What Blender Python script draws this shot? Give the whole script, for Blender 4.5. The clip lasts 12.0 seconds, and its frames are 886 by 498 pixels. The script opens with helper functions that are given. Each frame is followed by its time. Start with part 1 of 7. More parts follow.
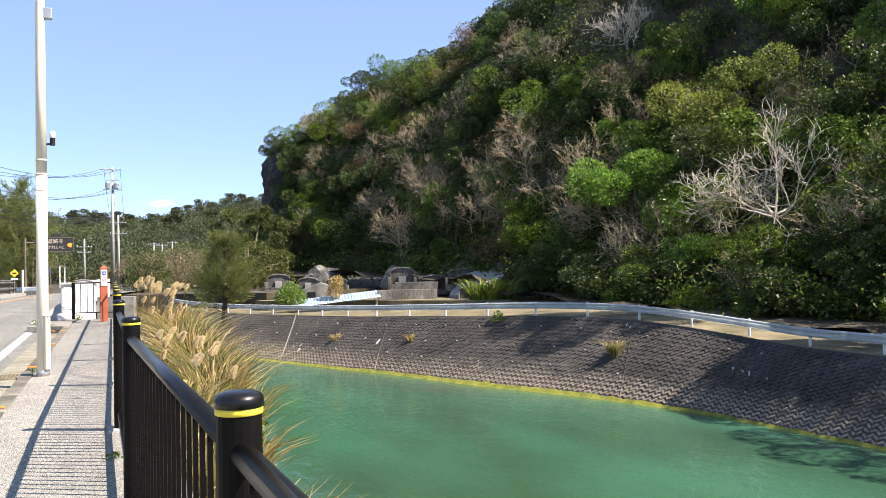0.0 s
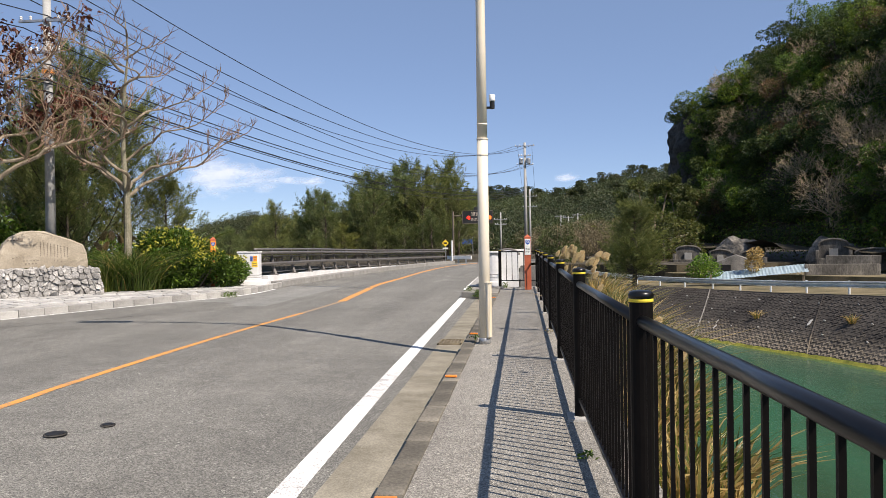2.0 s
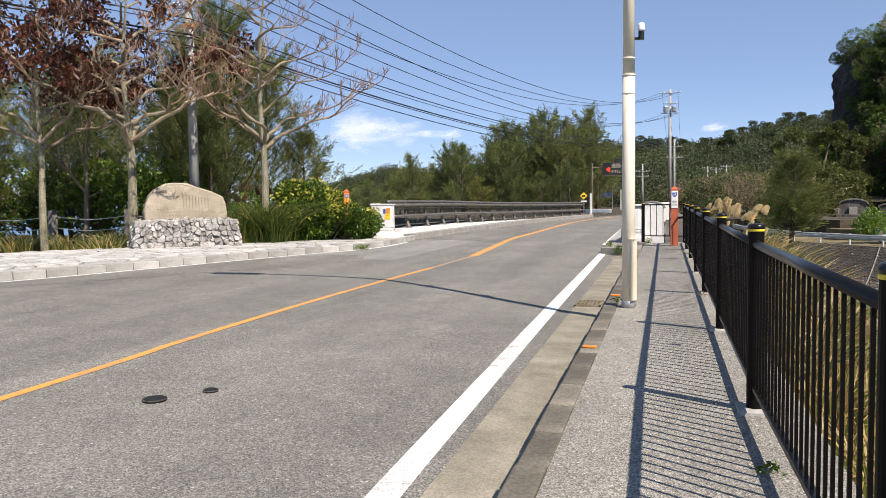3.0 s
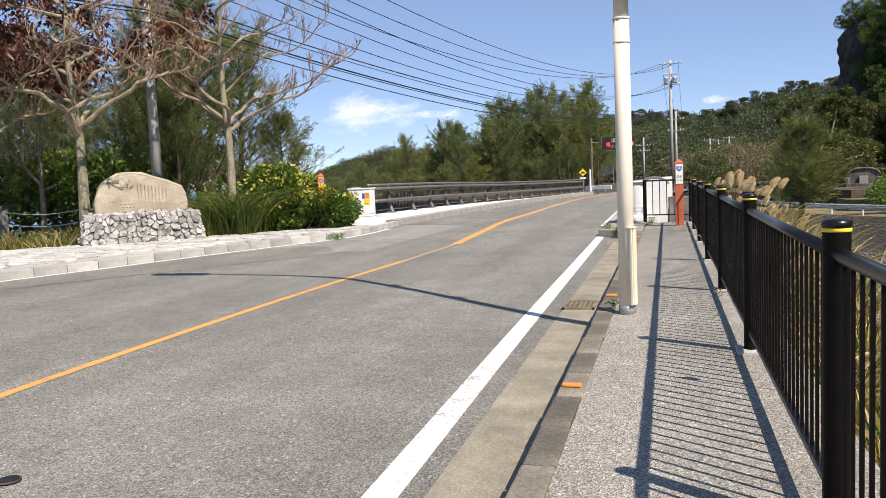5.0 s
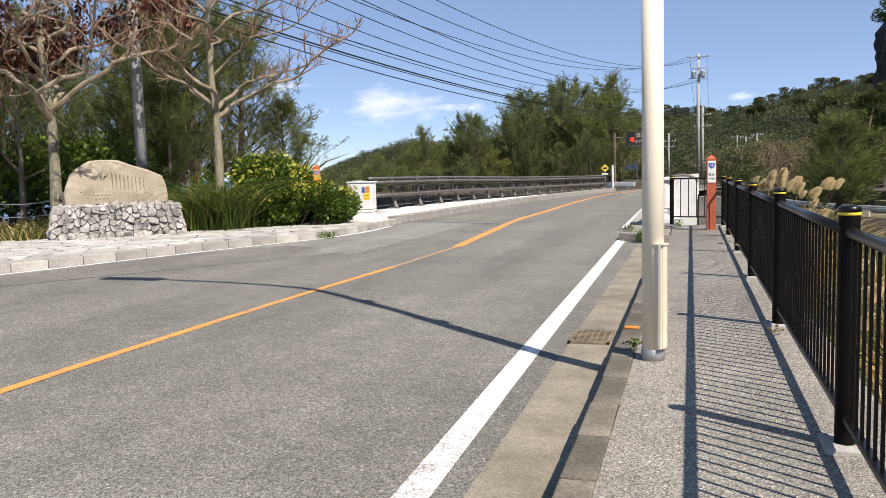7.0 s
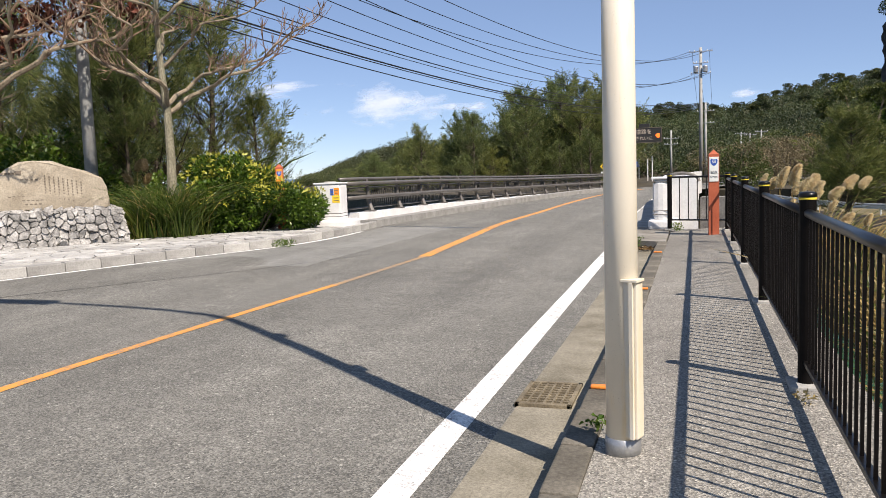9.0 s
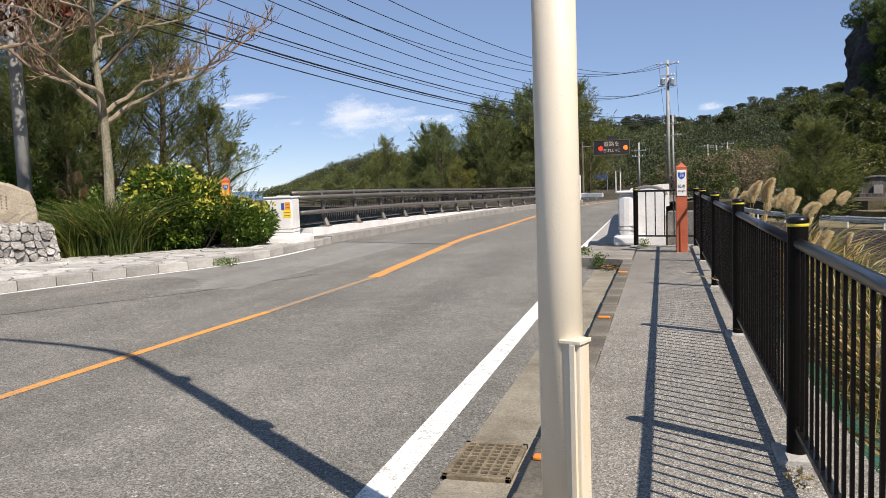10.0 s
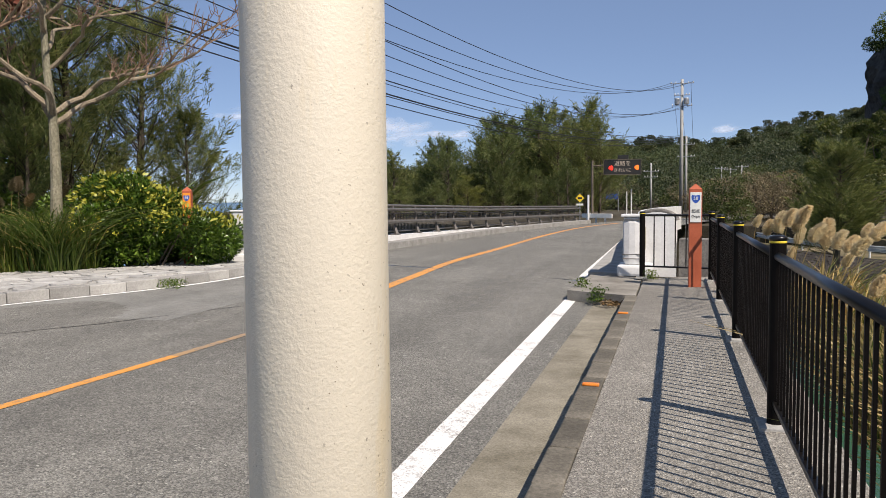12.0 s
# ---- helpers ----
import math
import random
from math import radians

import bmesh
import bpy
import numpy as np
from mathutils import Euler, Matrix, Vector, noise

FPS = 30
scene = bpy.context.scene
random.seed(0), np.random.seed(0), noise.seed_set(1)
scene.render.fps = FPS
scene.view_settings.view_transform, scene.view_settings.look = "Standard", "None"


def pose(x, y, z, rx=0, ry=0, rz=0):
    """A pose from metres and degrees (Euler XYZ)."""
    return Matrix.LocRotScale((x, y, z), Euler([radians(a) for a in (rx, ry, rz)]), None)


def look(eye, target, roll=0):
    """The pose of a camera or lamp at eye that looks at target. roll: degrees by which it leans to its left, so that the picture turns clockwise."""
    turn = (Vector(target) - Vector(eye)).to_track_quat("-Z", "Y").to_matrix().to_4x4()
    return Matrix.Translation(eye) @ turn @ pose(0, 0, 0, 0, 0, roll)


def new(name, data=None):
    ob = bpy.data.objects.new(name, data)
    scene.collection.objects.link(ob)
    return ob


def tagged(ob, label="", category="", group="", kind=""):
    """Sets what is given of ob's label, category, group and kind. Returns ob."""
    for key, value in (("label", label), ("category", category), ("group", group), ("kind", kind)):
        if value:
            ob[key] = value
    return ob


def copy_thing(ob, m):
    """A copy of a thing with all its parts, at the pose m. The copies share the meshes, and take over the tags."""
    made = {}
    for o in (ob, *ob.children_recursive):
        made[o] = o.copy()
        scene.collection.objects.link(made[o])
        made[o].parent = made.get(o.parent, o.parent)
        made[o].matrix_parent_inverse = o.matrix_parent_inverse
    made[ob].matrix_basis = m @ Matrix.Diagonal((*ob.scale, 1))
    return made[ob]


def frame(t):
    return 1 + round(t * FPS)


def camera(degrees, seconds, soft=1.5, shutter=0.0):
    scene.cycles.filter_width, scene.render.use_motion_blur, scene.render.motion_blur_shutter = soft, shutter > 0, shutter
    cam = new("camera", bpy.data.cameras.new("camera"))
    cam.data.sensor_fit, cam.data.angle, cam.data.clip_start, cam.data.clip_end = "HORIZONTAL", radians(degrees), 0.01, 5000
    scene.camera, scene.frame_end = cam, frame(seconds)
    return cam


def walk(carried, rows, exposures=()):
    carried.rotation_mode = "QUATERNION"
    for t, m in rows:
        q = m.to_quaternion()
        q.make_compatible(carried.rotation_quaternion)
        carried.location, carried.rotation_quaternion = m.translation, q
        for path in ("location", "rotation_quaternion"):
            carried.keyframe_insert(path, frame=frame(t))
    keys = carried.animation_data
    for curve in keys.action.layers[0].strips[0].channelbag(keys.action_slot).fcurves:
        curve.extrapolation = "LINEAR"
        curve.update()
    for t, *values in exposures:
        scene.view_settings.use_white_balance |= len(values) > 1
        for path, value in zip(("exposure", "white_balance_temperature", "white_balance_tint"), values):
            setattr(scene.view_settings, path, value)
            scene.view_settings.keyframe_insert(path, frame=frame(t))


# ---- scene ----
cam = camera(58.8, 12.0, soft=0.8)
PATH = [
    (0, (-0.091, 1.454, 1.397), (0.684, 3.297, 1.438), -1.1),
    (0.5, (-0.225, 1.737, 1.425), (0.299, 3.666, 1.5), -1.1),
    (1, (-0.265, 2.074, 1.429), (-0.114, 4.068, 1.477), 0.0),
    (1.5, (-0.384, 2.516, 1.375), (-0.458, 4.513, 1.447), 1.3),
    (2, (-0.471, 2.936, 1.343), (-0.672, 4.926, 1.33), -0.9),
    (2.5, (-0.489, 3.425, 1.347), (-0.992, 5.359, 1.263), -2.5),
    (3, (-0.579, 3.921, 1.319), (-1.121, 5.842, 1.192), -0.8),
    (3.2, (-0.58, 4.097, 1.338), (-1.101, 6.022, 1.186), -0.8),
    (4.8, (-0.643, 5.82, 1.306), (-1.151, 7.747, 1.138), -2.7),
    (5, (-0.612, 5.993, 1.338), (-1.162, 7.908, 1.162), -2.5),
    (5.5, (-0.677, 6.488, 1.317), (-1.268, 8.387, 1.107), -1.0),
    (6, (-0.663, 6.954, 1.316), (-1.158, 8.882, 1.121), -1.7),
    (6.5, (-0.689, 7.481, 1.347), (-1.31, 9.368, 1.116), -2.1),
    (7, (-0.744, 7.985, 1.34), (-1.345, 9.884, 1.149), -1.6),
    (7.2, (-0.739, 8.211, 1.324), (-1.315, 10.117, 1.14), -1.9),
    (8.8, (-0.675, 9.828, 1.346), (-1.279, 11.726, 1.166), -2.0),
    (9, (-0.669, 10.02, 1.324), (-1.279, 11.915, 1.132), -2.0),
    (9.5, (-0.725, 10.485, 1.345), (-1.248, 12.408, 1.174), -0.9),
    (10, (-0.65, 11.031, 1.352), (-1.189, 12.949, 1.187), -2.0),
    (10.5, (-0.679, 11.572, 1.334), (-1.259, 13.481, 1.194), -1.7),
    (11, (-0.664, 12.048, 1.328), (-1.207, 13.962, 1.121), -2.7),
    (11.5, (-0.583, 12.517, 1.373), (-1.207, 14.412, 1.23), -3.2),
    (12, (-0.633, 13.0, 1.37), (-1.197, 14.914, 1.245), -0.5),
]
walk(cam, [(t, look(eye, aim, roll)) for t, eye, aim, roll in PATH],
     [(0, 1.42, 7000, 15), (0.5, 0.98, 7000, 15), (1.0, 0.7, 7000, 15), (1.5, 0.55, 7000, 15), (2.5, 0.5, 7000, 15), (3.2, 0.66, 7000, 15), (5.0, 0.7, 7000, 15), (7.0, 0.6, 7000, 15), (9.5, 0.5, 7000, 15), (12.0, 0.28, 7000, 15)])

# ---- light ----
SUN_DIR = Vector((0.665, -0.505, 1.0)).normalized()
sun = new("sun", bpy.data.lights.new("sun", "SUN"))
sun.data.energy, sun.data.angle, sun.data.color = 5.0, radians(0.53), (1.0, 0.955, 0.88)
sun.matrix_world = look(tuple(SUN_DIR * 100), (0, 0, 0))
world = bpy.data.worlds.new("sky")
scene.world = world
world.use_nodes = True
wn = world.node_tree.nodes
sky = wn.new("ShaderNodeTexSky")
sky.sky_type, sky.sun_disc = "NISHITA", False
sky.sun_elevation, sky.sun_rotation = math.asin(SUN_DIR.z), math.atan2(SUN_DIR.x, SUN_DIR.y)
sky.air_density, sky.dust_density, sky.ozone_density = 0.8, 0.0, 1.3
wn["Background"].inputs["Strength"].default_value = 0.093
sky.altitude = 2500
tint = wn.new("ShaderNodeMix")
tint.data_type, tint.blend_type = "RGBA", "MULTIPLY"
tint.inputs[0].default_value = 1.0
tint.inputs[7].default_value = (0.93, 0.975, 1.05, 1)
world.node_tree.links.new(sky.outputs["Color"], tint.inputs[6])
haze = wn.new("ShaderNodeMix")
haze.data_type = "RGBA"
haze.inputs[0].default_value = 0.42
haze.inputs[7].default_value = (2.3, 3.6, 6.0, 1)
world.node_tree.links.new(tint.outputs[2], haze.inputs[6])
world.node_tree.links.new(haze.outputs[2], wn["Background"].inputs["Color"])


# ---- materials ----
def node_mat(name):
    m = bpy.data.materials.new(name)
    m.use_nodes = True
    nt = m.node_tree
    return m, nt, nt.nodes["Principled BSDF"]


def ramp(nt, src, stops):
    r = nt.nodes.new("ShaderNodeValToRGB")
    e = r.color_ramp.elements
    while len(e) < len(stops):
        e.new(0.5)
    for el, (p, c) in zip(e, stops):
        el.position, el.color = p, (*c, 1)
    nt.links.new(src, r.inputs["Fac"])
    return r.outputs["Color"]


def noise_tex(nt, scale, detail=4, rough=0.55, coords="Object", stretch=None, distort=0.0):
    tc = nt.nodes.new("ShaderNodeTexCoord")
    mp = nt.nodes.new("ShaderNodeMapping")
    mp.inputs["Scale"].default_value = stretch or (1, 1, 1)
    n = nt.nodes.new("ShaderNodeTexNoise")
    n.inputs["Scale"].default_value, n.inputs["Detail"].default_value = scale, detail
    n.inputs["Roughness"].default_value, n.inputs["Distortion"].default_value = rough, distort
    nt.links.new(tc.outputs[coords], mp.inputs["Vector"])
    nt.links.new(mp.outputs["Vector"], n.inputs["Vector"])
    return n.outputs["Fac"]


def mixed(nt, mode, fac, a, b):
    m = nt.nodes.new("ShaderNodeMix")
    m.data_type, m.blend_type = "RGBA", mode
    for sock, v in (("Factor", fac), ("A", a), ("B", b)):
        s = [i for i in m.inputs if i.name == sock and (i.type == "VALUE" if sock == "Factor" else i.type == "RGBA")][0]
        if isinstance(v, (int, float)):
            s.default_value = v
        elif isinstance(v, tuple):
            s.default_value = (*v, 1)
        else:
            nt.links.new(v, s)
    return [o for o in m.outputs if o.type == "RGBA"][0]


def bumped(nt, bsdf, height, strength, dist=0.01):
    b = nt.nodes.new("ShaderNodeBump")
    b.inputs["Strength"].default_value, b.inputs["Distance"].default_value = strength, dist
    nt.links.new(height, b.inputs["Height"])
    nt.links.new(b.outputs["Normal"], bsdf.inputs["Normal"])


def surface(name, dark, light, scale=2.0, rough=0.8, fine=60.0, fine_amt=0.35, bump=0.3, dist=0.005, metal=0.0, vary=0.0, stretch=None, spec=0.3):
    """A plain surface with large stains, fine grain and, for pieces, a tone of their own."""
    m, nt, bs = node_mat(name)
    big = noise_tex(nt, scale, 5, 0.6, stretch=stretch)
    col = ramp(nt, big, [(0.3, dark), (0.7, light)])
    small = noise_tex(nt, fine, 3, 0.7, stretch=stretch)
    grain = ramp(nt, small, [(0.3, (1 - fine_amt,) * 3), (0.7, (1 + fine_amt * 0.4,) * 3)])
    col = mixed(nt, "MULTIPLY", 1.0, col, grain)
    if vary:
        oi = nt.nodes.new("ShaderNodeObjectInfo")
        tone = ramp(nt, oi.outputs["Random"], [(0.0, (1 - vary,) * 3), (1.0, (1 + vary * 0.5,) * 3)])
        col = mixed(nt, "MULTIPLY", 1.0, col, tone)
    nt.links.new(col, bs.inputs["Base Color"])
    bs.inputs["Roughness"].default_value, bs.inputs["Metallic"].default_value = rough, metal
    bs.inputs["Specular IOR Level"].default_value = spec
    bumped(nt, bs, small, bump, dist)
    return m


def bank_mat():
    """Dark lichened concrete with a pale, ragged mineral crust above the tide line."""
    m, nt, bs = node_mat("bank_block")
    big = noise_tex(nt, 0.45, 5, 0.65)
    col = ramp(nt, big, [(0.3, (0.03, 0.027, 0.025)), (0.7, (0.105, 0.092, 0.08))])
    small = noise_tex(nt, 11, 4, 0.7)
    col = mixed(nt, "MULTIPLY", 1.0, col, ramp(nt, small, [(0.3, (0.5,) * 3), (0.7, (1.25,) * 3)]))
    ge = nt.nodes.new("ShaderNodeNewGeometry")
    isl = ramp(nt, ge.outputs["Random Per Island"], [(0.0, (0.72,) * 3), (1.0, (1.2,) * 3)])
    col = mixed(nt, "MULTIPLY", 1.0, col, isl)
    sep = nt.nodes.new("ShaderNodeSeparateXYZ")
    nt.links.new(ge.outputs["Position"], sep.inputs[0])
    rag = noise_tex(nt, 1.6, 5, 0.75)
    add = nt.nodes.new("ShaderNodeMath")
    add.operation = "MULTIPLY_ADD"
    add.inputs[1].default_value = -1.5
    nt.links.new(rag, add.inputs[0])
    nt.links.new(sep.outputs["Z"], add.inputs[2])
    rng_map = nt.nodes.new("ShaderNodeMapRange")
    for nm, v in (("From Min", -3.95), ("From Max", -3.45), ("To Min", 0.85), ("To Max", 0.0)):
        rng_map.inputs[nm].default_value = v
    nt.links.new(add.outputs[0], rng_map.inputs["Value"])
    crust = ramp(nt, noise_tex(nt, 6, 3, 0.7), [(0.3, (0.13, 0.105, 0.075)), (0.7, (0.33, 0.28, 0.215))])
    mx = nt.nodes.new("ShaderNodeMix")
    mx.data_type = "RGBA"
    nt.links.new(rng_map.outputs[0], mx.inputs[0])
    nt.links.new(col, mx.inputs[6])
    nt.links.new(crust, mx.inputs[7])
    nt.links.new(mx.outputs[2], bs.inputs["Base Color"])
    bs.inputs["Roughness"].default_value = 0.95
    bs.inputs["Specular IOR Level"].default_value = 0.2
    bumped(nt, bs, small, 0.5, 0.01)
    return m


def leaf_mat(name, stops, glow=0.3, rough=0.55, coords_scale=0.35, vary=1.0):
    """Leaves: colour by leaf and by patch, with light shining through."""
    m, nt, bs = node_mat(name)
    ge = nt.nodes.new("ShaderNodeNewGeometry")
    col = ramp(nt, ge.outputs["Random Per Island"], stops)
    patch = noise_tex(nt, coords_scale, 3, 0.6)
    tone = ramp(nt, patch, [(0.3, (0.48, 0.5, 0.48)), (0.7, (1.36, 1.3, 1.12))])
    oi = nt.nodes.new("ShaderNodeObjectInfo")
    own = ramp(nt, oi.outputs["Random"], [(0.0, (0.7, 0.78, 0.75)), (0.5, (1.0, 1.0, 1.0)), (1.0, (1.25, 1.12, 0.85))])
    col = mixed(nt, "MULTIPLY", vary, mixed(nt, "MULTIPLY", vary, col, tone), own)
    nt.links.new(col, bs.inputs["Base Color"])
    bs.inputs["Roughness"].default_value = rough - 0.12
    bs.inputs["Specular IOR Level"].default_value = 0.38
    tr = nt.nodes.new("ShaderNodeBsdfTranslucent")
    nt.links.new(col, tr.inputs["Color"])
    mx = nt.nodes.new("ShaderNodeMixShader")
    mx.inputs[0].default_value = glow
    out = nt.nodes["Material Output"]
    nt.links.new(bs.outputs[0], mx.inputs[1])
    nt.links.new(tr.outputs[0], mx.inputs[2])
    nt.links.new(mx.outputs[0], out.inputs["Surface"])
    return m


def asphalt_mat(name="asphalt", dark=(0.118, 0.114, 0.1), light=(0.192, 0.186, 0.164), scale=105, contrast=0.42):
    """Worn asphalt: lane wear, patches, mixed aggregate with pale chips and dark pits."""
    m, nt, bs = node_mat(name)
    big = noise_tex(nt, 0.35, 6, 0.65)
    lanes = noise_tex(nt, 0.8, 4, 0.55, stretch=(1.4, 0.08, 1))
    col = ramp(nt, mixed(nt, "MIX", 0.5, big, lanes), [(0.36, dark), (0.64, light)])
    blot = noise_tex(nt, 3.2, 5, 0.7)
    col = mixed(nt, "MULTIPLY", 1.0, col, ramp(nt, blot, [(0.3, (0.84,) * 3), (0.7, (1.12,) * 3)]))
    tc = nt.nodes.new("ShaderNodeTexCoord")
    stones = []
    for k in (1.0, 0.62):
        stone = nt.nodes.new("ShaderNodeTexVoronoi")
        stone.inputs["Scale"].default_value = scale * k
        nt.links.new(tc.outputs["Object"], stone.inputs["Vector"])
        stones.append(stone)
    chips = ramp(nt, stones[0].outputs["Color"], [(0.12, (1 - 1.3 * contrast,) * 3), (0.5, (1.0,) * 3), (0.92, (1 + 1.9 * contrast,) * 3)])
    col = mixed(nt, "MULTIPLY", 1.0, col, chips)
    large = ramp(nt, stones[1].outputs["Color"], [(0.1, (0.72,) * 3), (0.24, (1.0,) * 3), (0.85, (1.0,) * 3), (0.92, (1 + 1.9 * contrast,) * 3)])
    col = mixed(nt, "MULTIPLY", 1.0, col, large)
    nt.links.new(col, bs.inputs["Base Color"])
    bs.inputs["Roughness"].default_value = 0.85
    bumped(nt, bs, stones[0].outputs["Distance"], 0.7, 0.008)
    return m


def paint_mat(name, colour, worn, base, amount=0.52):
    """Road paint, worn away in patches to the asphalt below."""
    m, nt, bs = node_mat(name)
    n = mixed(nt, "MIX", 0.4, noise_tex(nt, 9, 6, 0.75), noise_tex(nt, 0.6, 3, 0.6))
    fine = noise_tex(nt, 70, 2, 0.6)
    f = mixed(nt, "MIX", 0.35, n, fine)
    col = ramp(nt, f, [(amount - 0.12, base), (amount - 0.05, worn), (amount, colour)])
    nt.links.new(col, bs.inputs["Base Color"])
    bs.inputs["Roughness"].default_value = 0.7
    bumped(nt, bs, fine, 0.3, 0.003)
    return m


def pole_paint():
    """Thick sprayed cream paint: coarse grain, dark pinholes, yellowed streaks."""
    m, nt, bs = node_mat("cream_pole_paint")
    col = ramp(nt, noise_tex(nt, 1.1, 5, 0.6, stretch=(1, 1, 0.35)), [(0.3, (0.6, 0.535, 0.42)), (0.7, (0.76, 0.7, 0.585))])
    streak = ramp(nt, noise_tex(nt, 9, 5, 0.7, stretch=(1, 1, 0.12)), [(0.52, (1.0, 1.0, 1.0)), (0.74, (1.0, 0.86, 0.6))])
    col = mixed(nt, "MULTIPLY", 1.0, col, streak)
    pin = ramp(nt, noise_tex(nt, 210, 2, 0.5), [(0.26, (0.34, 0.3, 0.24)), (0.31, (1.0, 1.0, 1.0))])
    near = ramp(nt, noise_tex(nt, 7, 3, 0.6), [(0.46, (1.0, 1.0, 1.0)), (0.58, (0.0, 0.0, 0.0))])
    col = mixed(nt, "MULTIPLY", 1.0, col, mixed(nt, "LIGHTEN", 1.0, pin, near))
    nt.links.new(col, bs.inputs["Base Color"])
    bs.inputs["Roughness"].default_value = 0.5
    grain = mixed(nt, "MIX", 0.45, noise_tex(nt, 260, 3, 0.6), noise_tex(nt, 95, 3, 0.6))
    bumped(nt, bs, grain, 0.42, 0.003)
    return m


def water_mat(name, shallow, deep, scale, rough=0.12):
    m, nt, bs = node_mat(name)
    n = noise_tex(nt, 0.12, 4, 0.55, stretch=(1.6, 0.7, 1))
    col = ramp(nt, n, [(0.35, deep), (0.62, shallow)])
    nt.links.new(col, bs.inputs["Base Color"])
    bs.inputs["Roughness"].default_value = rough
    bs.inputs["IOR"].default_value = 1.33
    w = noise_tex(nt, scale, 4, 0.6, stretch=(1.0, 0.45, 1))
    bumped(nt, bs, w, 0.35, 0.06)
    return m


